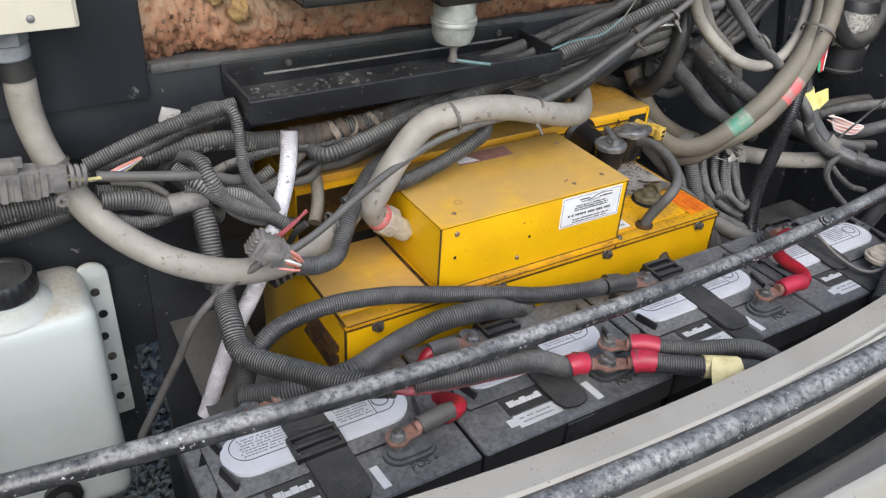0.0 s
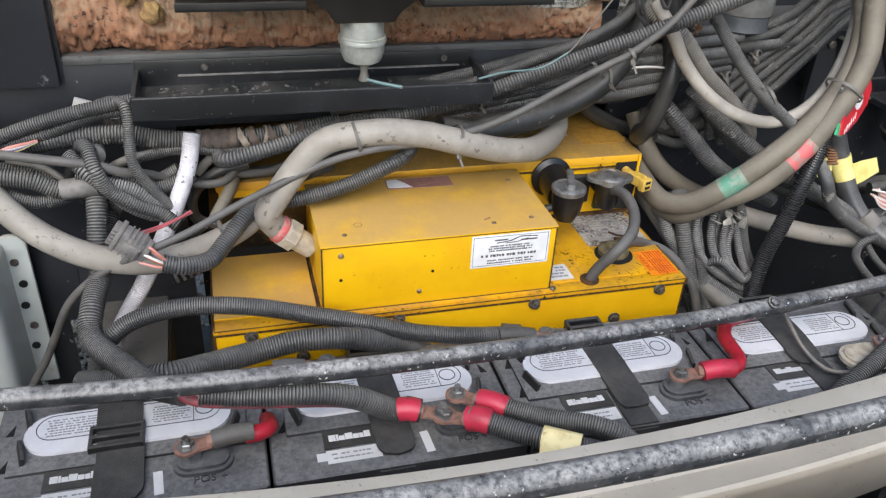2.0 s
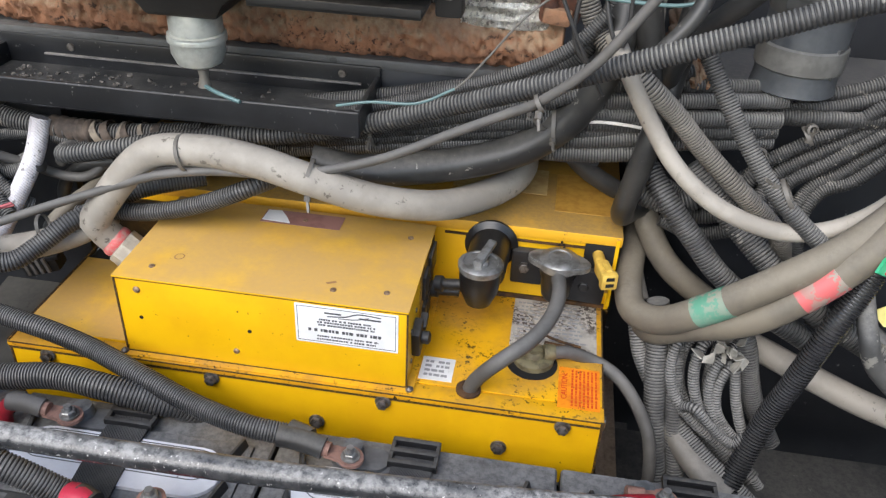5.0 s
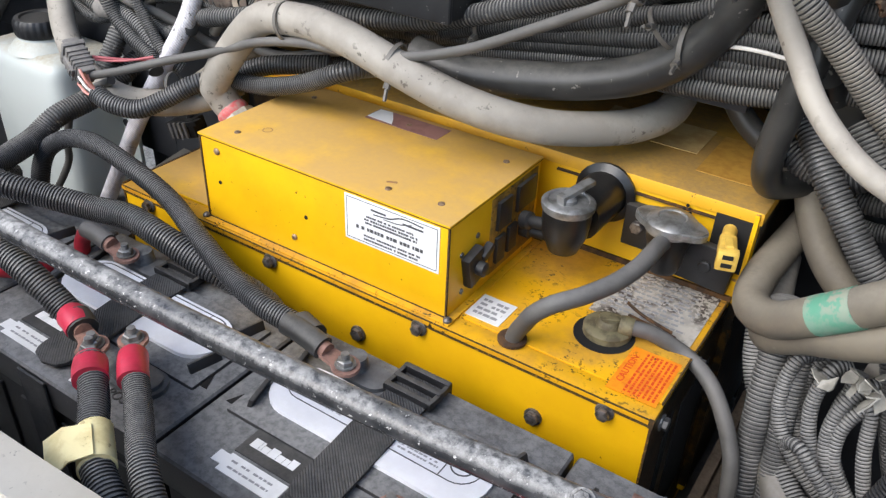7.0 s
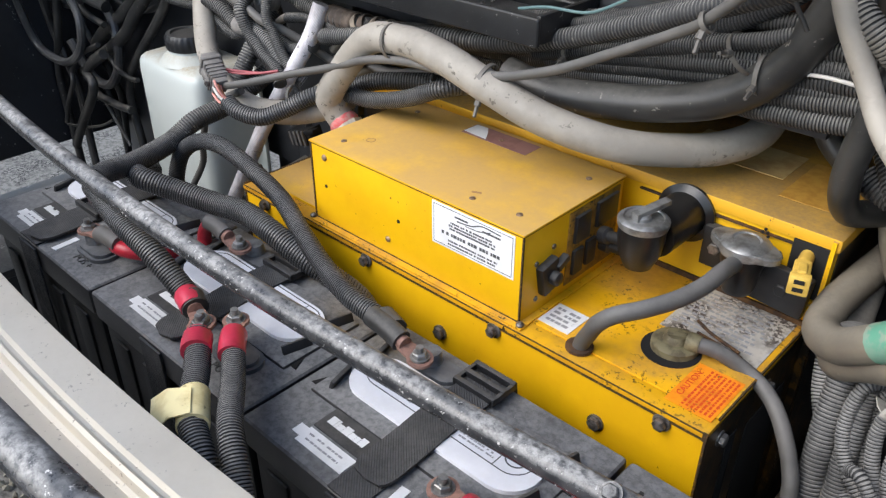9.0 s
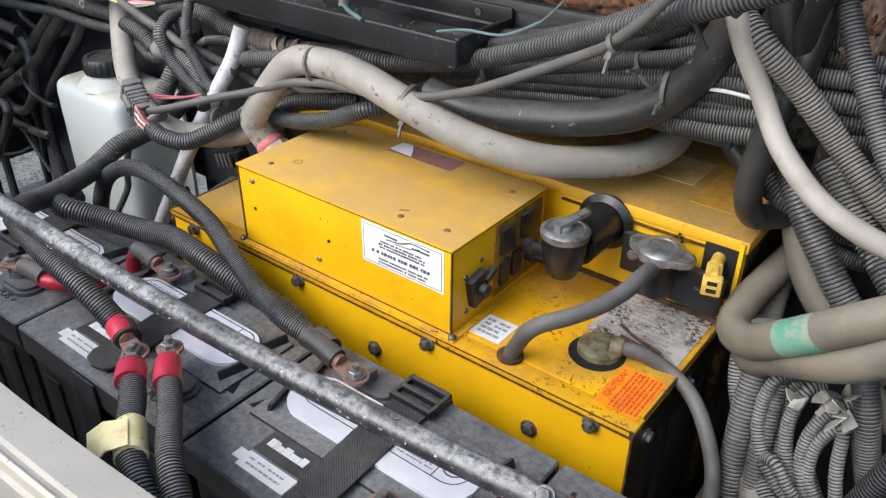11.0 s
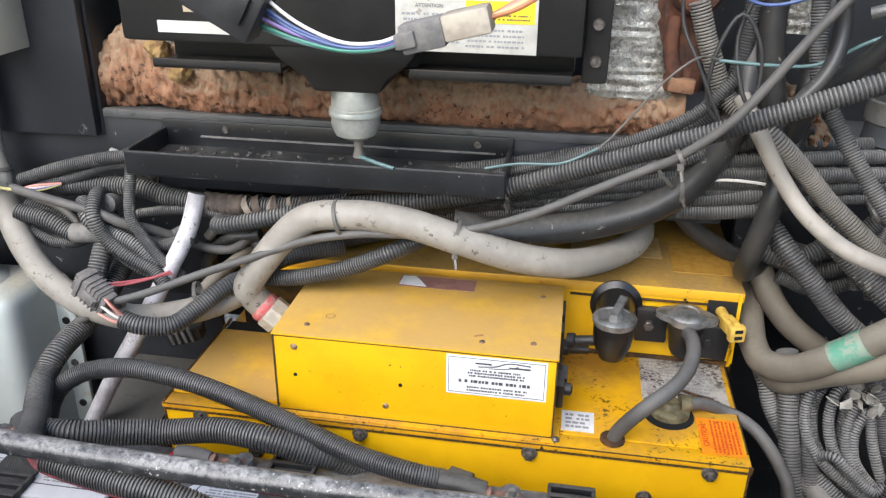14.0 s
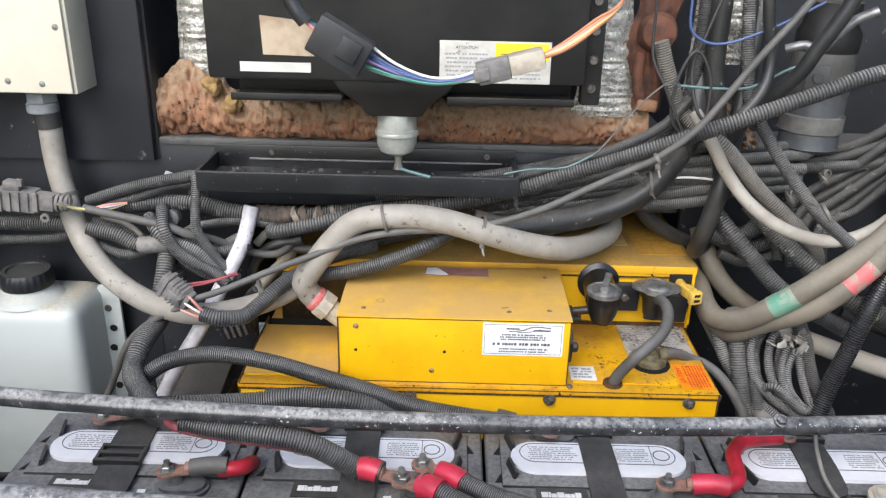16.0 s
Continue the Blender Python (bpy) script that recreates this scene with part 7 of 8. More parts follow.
part("fold", plate([(0.574, 0.118, 0.402), (0.596, 0.116, 0.420), (0.610, 0.112, 0.412), (0.606, 0.112, 0.390), (0.588, 0.114, 0.388)], 0.0015, (0, 1, 0)), YELLOW_TAPE, tag)
tagged(part("cable_loom", smooth_tube([(0.600, 0.13, 0.47), (0.622, 0.112, 0.408), (0.640, 0.085, 0.355), (0.668, 0.05, 0.320), (0.72, 0.0, 0.30), (0.80, -0.05, 0.29)], 0.0148), LOOM_DARK), "thick black taped loom with a yellow flag", "cable", "wiring looms")
tagged(part("cable_loom", smooth_tube([(0.545, 0.09, 0.445), (0.548, 0.055, 0.418), (0.559, 0.050, 0.391), (0.578, 0.050, 0.369), (0.611, 0.048, 0.343), (0.655, 0.045, 0.318), (0.70, 0.03, 0.300)], 0.0095), LOOM), "grey dusty loom beside the flagged one", "cable", "wiring looms")
pw = thing("wire_bundle", "loose folded pink and white wires tied together", "wire")
for k in range(5):
    part("wire", smooth_tube([(0.675 + 0.003 * k, 0.09, 0.372), (0.700, 0.085 + 0.002 * k, 0.366 - 0.003 * k), (0.735, 0.075, 0.352 - 0.002 * k), (0.76, 0.07, 0.345), (0.735, 0.066 + 0.001 * k, 0.346 - 0.003 * k), (0.695, 0.08, 0.356 - 0.003 * k), (0.672, 0.088 - 0.002 * k, 0.366)], 0.0016, 7), WIRE_PINK if k % 2 else WIRE_WHITE, pw)
tagged(part("rod", sweep([Vector((0.668, 0.064, 0.330)), Vector((0.700, 0.012, 0.437))], 0.0020, 8), CHROME), "thin bright metal rod leaning across the looms", "rod")
tagged(part("coil_spring", ribbed_tube([(0.612, 0.13, 0.470), (0.606, 0.120, 0.430), (0.606, 0.112, 0.410)], 0.0105, 0.0040, 0.0015), mat("brown_cord", srgb(150, 104, 70), rough=0.8)), "brown cord wound round a loom", "cord")

# coiled loom bundle
for pts, r in (
    ([(0.407, 0.125, 0.340), (0.392, 0.112, 0.336), (0.388, 0.100, 0.311), (0.395, 0.088, 0.285), (0.415, 0.076, 0.264), (0.452, 0.066, 0.239), (0.476, 0.060, 0.225), (0.500, 0.050, 0.200)], 0.0062),
    ([(0.428, 0.122, 0.341), (0.417, 0.110, 0.335), (0.413, 0.098, 0.307), (0.422, 0.085, 0.277), (0.441, 0.073, 0.253), (0.468, 0.066, 0.235), (0.490, 0.070, 0.222)], 0.0064),
    ([(0.456, 0.120, 0.339), (0.442, 0.108, 0.330), (0.432, 0.096, 0.310), (0.432, 0.086, 0.286), (0.442, 0.075, 0.263), (0.463, 0.066, 0.241)], 0.0060),
    ([(0.457, 0.108, 0.321), (0.447, 0.100, 0.317), (0.439, 0.090, 0.298), (0.443, 0.080, 0.273), (0.461, 0.071, 0.252), (0.474, 0.064, 0.249)], 0.0058),
    ([(0.446, 0.108, 0.314), (0.449, 0.104, 0.321), (0.455, 0.100, 0.316), (0.460, 0.088, 0.289), (0.469, 0.077, 0.263), (0.477, 0.069, 0.248), (0.468, 0.062, 0.244)], 0.0060),
    ([(0.404, 0.084, 0.268), (0.409, 0.074, 0.281), (0.418, 0.067, 0.284), (0.434, 0.060, 0.271), (0.457, 0.056, 0.254), (0.470, 0.058, 0.262)], 0.0058),
    ([(0.438, 0.125, 0.335), (0.436, 0.120, 0.321), (0.432, 0.110, 0.298), (0.437, 0.100, 0.271), (0.458, 0.085, 0.245), (0.478, 0.075, 0.230)], 0.0062),
    ([(0.412, 0.130, 0.338), (0.402, 0.122, 0.318), (0.402, 0.112, 0.290), (0.412, 0.100, 0.266), (0.436, 0.086, 0.243), (0.465, 0.078, 0.222)], 0.0062),
):
    tagged(part("cable_loom", ribbed_tube(pts, r, 0.0030, 0.0009, 12), LOOM_PALE), "pale grey ribbed loom hanging in a tied bundle", "cable", "coiled looms")
for pts, r, m in (
    ([(0.346, 0.165, 0.350), (0.352, 0.140, 0.324), (0.361, 0.125, 0.298), (0.382, 0.105, 0.269), (0.408, 0.080, 0.245), (0.438, 0.055, 0.227), (0.459, 0.040, 0.217), (0.49, 0.02, 0.20)], 0.0098, LOOM_PALE),
    ([(0.366, 0.170, 0.350), (0.376, 0.145, 0.323), (0.391, 0.130, 0.293), (0.405, 0.110, 0.263), (0.428, 0.092, 0.246), (0.457, 0.072, 0.227), (0.49, 0.05, 0.21)], 0.0105, LOOM),
    ([(0.455, 0.125, 0.360), (0.466, 0.115, 0.333), (0.475, 0.112, 0.300), (0.490, 0.108, 0.262), (0.515, 0.10, 0.220)], 0.0115, LOOM_DARK),
):
    tagged(part("cable_loom", ribbed_tube(pts, r, 0.0031), m), "thick dusty loom beside the hanging bundle", "cable", "wiring looms")
WHITE_TAPE = mat("grubby_white_tape", srgb(156, 153, 144), srgb(120, 117, 109), 60, rough=0.6, bump=0.2)
torn = thing("white_tape", "torn white tape binding the coiled loom", "tape")
rnd = random.Random(23)
for k in range(12):
    c = Vector((0.436 + rnd.uniform(-0.026, 0.020), 0.088 + rnd.uniform(-0.012, 0.012), 0.347 + rnd.uniform(-0.010, 0.012)))
    q = Euler((rnd.uniform(-0.9, 0.9), rnd.uniform(-0.7, 0.7), rnd.uniform(0, 3))).to_matrix()
    w, h = rnd.uniform(0.006, 0.011), rnd.uniform(0.004, 0.007)
    part("strip", plate([c + q @ Vector((a * w + rnd.uniform(-0.003, 0.003), b * h + rnd.uniform(-0.003, 0.003), 0)) for a, b in ((-1, -1), (0.1, -1.2), (1, -0.7), (0.8, 0.9), (-0.2, 1.1), (-1, 0.6))], 0.0012, q @ Vector((0, 0, 1))), WHITE_TAPE, torn)

# receiver cylinder on the rear wall
dr = thing("receiver_drier", "dull silver and black receiver cylinder on the rear wall", "cylinder")
DX, DY = 0.460, 0.230
part("shell", lathe([(0.034, 0.588), (0.042, 0.592), (0.0405, 0.600), (0.0405, 0.672)], (DX, DY, 0), (0.01, 0, 1), 36), mat("grey_metal", srgb(92, 95, 98), srgb(76, 79, 82), 30, rough=0.4, metal=0.3, dust=srgb(126, 124, 120), dust_amount=0.4), dr)
part("label_band", lathe([(0.0410, 0.668), (0.0414, 0.671), (0.0414, 0.722), (0.0410, 0.725)], (DX, DY, 0), (0.01, 0, 1), 36), mat("silver_band", srgb(102, 101, 97), srgb(86, 85, 81), 20, rough=0.4, metal=0.3), dr)
part("top", lathe([(0.0405, 0.722), (0.0420, 0.730), (0.0420, 0.750), (0.036, 0.760), (0.036, 0.79)], (DX, DY, 0), (0.01, 0, 1), 36), AC_BLACK, dr)
part("clamp_ring", lathe([(0.0410, 0.613), (0.0432, 0.615), (0.0436, 0.626), (0.0432, 0.637), (0.0410, 0.639)], (DX, DY, 0), (0.01, 0, 1), 36, cap=False), mat("milky_clamp", srgb(112, 111, 107), srgb(94, 93, 89), 40, rough=0.45), dr, "milky plastic clamp band")
part("clamp_tab", obox((DX + 0.033, DY - 0.030, 0.626), (0.004, 0.010, 0.030), (0, 0, -42), 0.001), GREY_PANEL, dr)
part("clamp_plate", merge(obox((DX - 0.016, DY - 0.0445, 0.695), (0.030, 0.005, 0.034), (0, 0, -18), 0.002), lathe([(0.007, 0), (0.006, 0.004)], (DX - 0.017, DY - 0.0475, 0.695), (-0.3, -1, 0), 14)), GREY_PANEL, dr)
tagged(part("metal_pipe", smooth_tube([(0.385, 0.16, 0.735), (0.405, 0.15, 0.742), (0.42, 0.14, 0.738), (0.43, 0.13, 0.752), (0.445, 0.12, 0.775), (0.47, 0.11, 0.79)], 0.0062), CHROME), "bent dull aluminium pipe", "pipe")

# hanging wires and extra hoses at the upper side
for pts, r, m, lab in (
    ([(0.205, 0.13, 0.80), (0.207, 0.13, 0.73), (0.225, 0.12, 0.690), (0.250, 0.12, 0.640), (0.272, 0.13, 0.60)], 0.0019, TIE_BLACK, "thin dark wire hanging beside the foil"),
    ([(0.295, 0.14, 0.82), (0.276, 0.14, 0.76), (0.262, 0.14, 0.71), (0.272, 0.13, 0.66), (0.285, 0.13, 0.65), (0.284, 0.13, 0.70), (0.262, 0.13, 0.735), (0.243, 0.13, 0.70), (0.240, 0.13, 0.65), (0.262, 0.13, 0.62)], 0.0022, TIE_BLACK, "thin dark wire looped in front of the foil"),
    ([(0.240, 0.135, 0.690), (0.29, 0.13, 0.688), (0.335, 0.13, 0.690), (0.37, 0.12, 0.712), (0.40, 0.11, 0.735), (0.43, 0.10, 0.80)], 0.0018, WIRE_TEAL, "pale teal wire crossing the looms"),
    ([(0.325, 0.10, 0.84), (0.335, 0.10, 0.78), (0.345, 0.10, 0.73), (0.335, 0.09, 0.69), (0.300, 0.085, 0.645)], 0.0075, HOSE_BLACK, "black rubber hose bent behind the cables"),
    ([(0.30, 0.17, 0.88), (0.298, 0.17, 0.78), (0.30, 0.17, 0.70), (0.318, 0.17, 0.62), (0.34, 0.18, 0.54)], 0.0135, HOSE_BLACK, "black upright hose behind the cables"),
    ([(0.245, 0.12, 0.80), (0.25, 0.12, 0.76), (0.285, 0.12, 0.745), (0.34, 0.11, 0.765), (0.40, 0.10, 0.80)], 0.0017, WIRE_BLUE, "thin blue wire at the top"),
    ([(0.44, 0.09, 0.86), (0.425, 0.09, 0.80), (0.40, 0.10, 0.745), (0.385, 0.11, 0.71), (0.35, 0.14, 0.66), (0.335, 0.17, 0.60), (0.35, 0.20, 0.52)], 0.0095, HOSE_BLACK, "dark dusty hose dropping behind the looms"),
):
    tagged(part("hose" if r > 0.006 else "wire", smooth_tube(pts, r, 12), m), lab, "hose" if r > 0.006 else "wire")
for pts, r in (
    ([(0.375, 0.17, 0.52), (0.42, 0.15, 0.475), (0.47, 0.12, 0.435), (0.52, 0.10, 0.40), (0.58, 0.09, 0.37), (0.65, 0.07, 0.33), (0.74, 0.04, 0.29)], 0.0125),
    ([(0.345, 0.23, 0.47), (0.39, 0.225, 0.455), (0.43, 0.22, 0.47), (0.46, 0.22, 0.50)], 0.0095),
    ([(0.350, 0.23, 0.445), (0.395, 0.225, 0.432), (0.44, 0.22, 0.445), (0.48, 0.22, 0.475)], 0.0095),
    ([(0.365, 0.23, 0.420), (0.405, 0.225, 0.408), (0.45, 0.22, 0.425), (0.49, 0.22, 0.46)], 0.0080),
    ([(0.366, 0.135, 0.372), (0.37, 0.13, 0.35), (0.375, 0.10, 0.29), (0.385, 0.07, 0.22), (0.40, 0.04, 0.14)], 0.0120),
    ([(0.388, 0.132, 0.36), (0.392, 0.12, 0.33), (0.398, 0.09, 0.27), (0.41, 0.06, 0.20), (0.43, 0.03, 0.12)], 0.0100),
):
    tagged(part("cable_loom", ribbed_tube(pts, r), LOOM), "dusty grey split-loom wiring conduit beside the hoses", "cable", "wiring looms")

tagged(part("hose", smooth_tube([(0.225, 0.30, 0.53), (0.240, 0.295, 0.490), (0.264, 0.29, 0.455), (0.298, 0.288, 0.431), (0.345, 0.29, 0.410), (0.392, 0.29, 0.414)], 0.0115), HOSE_BLACK), "dark grey dusty hose bending round behind the generator", "hose")
tagged(part("cable_loom", ribbed_tube([(0.372, 0.290, 0.410), (0.40, 0.288, 0.416), (0.43, 0.285, 0.432), (0.46, 0.28, 0.455), (0.50, 0.28, 0.48)], 0.0125), LOOM), "dusty ribbed loom sleeve on a bent hose", "cable", "wiring looms")
tagged(part("cable_loom", ribbed_tube([(0.322, 0.205, 0.470), (0.345, 0.20, 0.461), (0.370, 0.198, 0.458), (0.395, 0.20, 0.468), (0.42, 0.21, 0.49)], 0.0120), LOOM), "dusty ribbed loom elbow beside the black hose", "cable", "wiring looms")
tagged(part("wire", smooth_tube([(0.255, 0.172, 0.553), (0.280, 0.170, 0.556), (0.305, 0.171, 0.555), (0.330, 0.174, 0.551)], 0.0017, 8), WIRE_WHITE), "short white wire tied along the rear looms", "wire")
for c, ax, r in (((0.489, 0.206, 0.548), (0.7, 0, 0.5), 0.010), ((0.446, 0.205, 0.517), (0.8, 0, 0.5), 0.012)):
    head = lathe([(0.0035, -0.004), (0.006, -0.003), (0.006, 0.003), (0.0035, 0.004)], Vector(c) + Vector((0, -0.006, 0.010)), (0.2, -1, 0.3), 14, cap=False)
    tagged(part("cable_tie", merge(tie_ring(c, ax, r), head, sweep([Vector(c) + Vector((0, -0.006, 0.006)), Vector(c) + Vector((0, -0.006, -0.004))], 0.004, 6)), TIE), "grey push-mount cable tie on the looms", "cable tie", "cable ties")

# dark cables lost in the shade beyond the washer bottle
left_wire_rnd = random.Random(31)
for k in range(3):
    x, y = left_wire_rnd.uniform(-1.06, -0.92), left_wire_rnd.uniform(0.10, 0.17)
    pts = [(x + left_wire_rnd.uniform(-0.05, 0.05), y + 0.02, 0.60)]
    for z in (0.48, 0.36, 0.24, 0.12, -0.02):
        x, y = min(-0.86, x + left_wire_rnd.uniform(-0.06, 0.06)), y + left_wire_rnd.uniform(-0.03, 0.03)
        pts.append((x, y, z + left_wire_rnd.uniform(-0.03, 0.03)))
    tagged(part("cable", smooth_tube(pts, left_wire_rnd.uniform(0.004, 0.008), 10), HOSE_BLACK), "dark dusty cable hanging beyond the washer bottle", "cable", "shaded cables")
# grey cables in black rubber's colour, which puts the bay's shade into them
for pts, r, m in (
    ([(-0.74, 0.17, 0.464), (-0.75, 0.167, 0.428), (-0.774, 0.163, 0.397), (-0.809, 0.16, 0.362), (-0.861, 0.157, 0.313), (-0.9, 0.153, 0.268), (-0.909, 0.15, 0.229), (-0.901, 0.147, 0.188), (-0.885, 0.143, 0.145), (-0.877, 0.14, 0.112)], 0.0078, HOSE_BLACK),
    ([(-0.745, 0.16, 0.495), (-0.782, 0.155, 0.438), (-0.832, 0.15, 0.393), (-0.869, 0.145, 0.354), (-0.939, 0.14, 0.31), (-1.013, 0.135, 0.27), (-1.045, 0.13, 0.245)], 0.0108, HOSE_BLACK),
    ([(-0.849, 0.09, 0.335), (-0.891, 0.085, 0.311), (-0.909, 0.08, 0.291), (-0.882, 0.075, 0.279), (-0.895, 0.07, 0.246), (-0.941, 0.065, 0.193), (-0.983, 0.06, 0.137)], 0.0082, HOSE_BLACK),
    ([(-0.885, 0.1, 0.341), (-0.959, 0.094, 0.307), (-0.989, 0.088, 0.275), (-0.986, 0.082, 0.251), (-1.014, 0.076, 0.207), (-1.028, 0.07, 0.166)], 0.0046, HOSE_BLACK),
    ([(-1.027, 0.07, 0.163), (-0.952, 0.07, 0.179), (-0.876, 0.07, 0.204), (-0.824, 0.07, 0.229)], 0.0024, HOSE_BLACK),
    ([(-0.912, 0.1, 0.238), (-0.876, 0.1, 0.2), (-0.842, 0.1, 0.166)], 0.0033, HOSE_BLACK),
    ([(-0.792, 0.17, 0.487), (-0.815, 0.166, 0.448), (-0.843, 0.162, 0.417), (-0.89, 0.158, 0.381), (-0.962, 0.154, 0.339), (-1.002, 0.15, 0.307)], 0.0121, HOSE_BLACK),
    ([(-0.999, 0.12, 0.483), (-1.001, 0.12, 0.427), (-0.985, 0.12, 0.4), (-0.946, 0.12, 0.378), (-0.89, 0.12, 0.37)], 0.0057, HOSE_BLACK),
    ([(-0.939, 0.13, 0.312), (-0.917, 0.13, 0.304), (-0.891, 0.13, 0.287), (-0.849, 0.13, 0.281), (-0.825, 0.13, 0.285)], 0.0044, HOSE_BLACK),
    ([(-0.951, 0.1, 0.255), (-0.927, 0.1, 0.239), (-0.891, 0.1, 0.238), (-0.847, 0.1, 0.239), (-0.808, 0.1, 0.243)], 0.0067, HOSE_BLACK),
    ([(-0.984, 0.18, 0.457), (-0.979, 0.18, 0.414), (-0.961, 0.18, 0.395), (-0.919, 0.18, 0.385), (-0.851, 0.18, 0.39), (-0.796, 0.18, 0.412), (-0.768, 0.18, 0.444), (-0.746, 0.18, 0.483)], 0.0049, LOOM_DARK),
    ([(-0.998, 0.1, 0.431), (-1.035, 0.1, 0.345), (-1.085, 0.1, 0.239), (-1.085, 0.1, 0.139), (-1.085, 0.1, 0.003)], 0.0076, HOSE_BLACK),
):
    tagged(part("cable", smooth_tube(pts, r, 16), m), "dusty cable winding through the shade beyond the bottle", "cable", "shaded cables")

# print and sleeves on the large hoses
rnd = random.Random(17)
bmp = bmesh.new()
for k in range(14):
    u = k / 13
    c = Vector((0.030 + 0.080 * u, 0.092 + 0.036 * u, 0.4885 - 0.0275 * u)) + Vector((0.12, -0.78, 0.60)).normalized() * 0.0163
    if k % 6 != 4:
        obox(c, (0.0034, 0.0012, rnd.uniform(0.003, 0.0055)), (35, 14, 20), bm=bmp)
tagged(part("print", bmp, INK_GREY, conduit_over, "faded grey maker's print"), kind="stuff")
part("sleeve", sweep([Vector((-0.594, 0.156, 0.632)), Vector((-0.593, 0.156, 0.610))], 0.0172, 20), HOSE_BLACK, conduit_left, "black rubber sleeve below the fitting")

# far side of the compartment
tagged(part("hose", smooth_tube([(0.690, 0.20, 0.68), (0.705, 0.19, 0.60), (0.718, 0.18, 0.550), (0.745, 0.17, 0.500), (0.790, 0.165, 0.470), (0.845, 0.17, 0.475), (0.90, 0.19, 0.51), (0.96, 0.21, 0.56)], 0.0150), HOSE_BLACK), "dark rubber hose looping by the side wall", "hose")
tagged(part("hose", smooth_tube([(0.66, 0.16, 0.350), (0.72, 0.18, 0.325), (0.80, 0.20, 0.318), (0.89, 0.20, 0.318), (0.975, 0.20, 0.31)], 0.0135), HOSE_BLACK), "dark rubber hose running to the side wall", "hose")
mount = thing("mounting_bracket", "black steel bracket behind the tan hoses", "bracket")
part("plate", plate([(0.655, 0.27, 0.57), (0.735, 0.27, 0.56), (0.755, 0.27, 0.47), (0.70, 0.27, 0.42), (0.655, 0.27, 0.44)], 0.010, (0, 1, 0)), WALL_BLACK, mount)
part("rib", obox((0.705, 0.262, 0.50), (0.010, 0.018, 0.12), (0, -18, 0), 0.002), WALL_BLACK, mount)
part("stand_off", box((0.68, 0.28, 0.46), (0.72, 0.336, 0.52), 0.003), WALL_BLACK, mount)
for x, z in ((0.675, 0.545), (0.725, 0.49)):
    part("bolt", hexnut((x, 0.263, z), (0, 1, 0), 0.007, 0.007), ZINC, mount)

# loose lumps of newer foam beside the swollen end
LUMP = mat("ochre_foam", srgb(156, 128, 82), srgb(120, 94, 62), 90, rough=0.95, bump=1.0, bump_scale=160)
for n, (x, y, z, r) in enumerate(((-0.379, 0.205, 0.662, 0.014), (-0.353, 0.200, 0.638, 0.012))):
    lump = bmesh.new()
    bmesh.ops.create_icosphere(lump, subdivisions=4, radius=r)
    for v in lump.verts:
        v.co *= 1 + 0.35 * noise.noise(v.co * 110 + Vector((n * 5, 0, 0))) + 0.12 * noise.noise(v.co * 400)
        v.co += Vector((x, y, z))
    tagged(part("foam_lump", lump, LUMP), "small ochre lump of foam on the brown strip", "foam", "foam lumps")

# filter canister with a torn silver label by the far wall
filt = thing("filter_canister", "black filter canister with a torn silver label by the side wall", "canister")
FCX, FCY = 0.845, 0.215
part("shell", lathe([(0.036, 0.380), (0.046, 0.392), (0.048, 0.405), (0.046, 0.415), (0.046, 0.520), (0.040, 0.534), (0.020, 0.540)], (FCX, FCY, 0), (0, 0, 1), 36), BLACK_PLASTIC, filt)
part("rim", lathe([(0.0475, 0.396), (0.0505, 0.399), (0.0505, 0.404), (0.0475, 0.407)], (FCX, FCY, 0), (0, 0, 1), 36, cap=False), BLACK_PLASTIC, filt)
lab = bmesh.new()
lab_rows = []
for j in range(9):
    z = 0.448 + 0.066 * j / 8
    lab_rows.append([lab.verts.new((FCX + (0.0468 + 0.001 * noise.noise((i * 0.7, z * 90, 1.0))) * math.cos(radians(190 + i * 9)), FCY + 0.0468 * math.sin(radians(190 + i * 9)), z + (0.006 * noise.noise((i * 0.9, 3.3, 0.5)) if j in (0, 8) else 0.0))) for i in range(13)])
for a, b in zip(lab_rows, lab_rows[1:]):
    for i in range(12):
        lab.faces.new((a[i], a[i + 1], b[i + 1], b[i]))
bmesh.ops.solidify(lab, geom=list(lab.faces), thickness=0.0008)
part("label", lab, FOIL, filt, "torn crinkled silver label")
part("bracket", merge(obox((FCX, FCY + 0.07, 0.43), (0.05, 0.09, 0.012), (0, 0, 0), 0.003), obox((FCX, FCY + 0.112, 0.43), (0.07, 0.012, 0.06), (0, 0, 0), 0.003)), WALL_BLACK, filt)

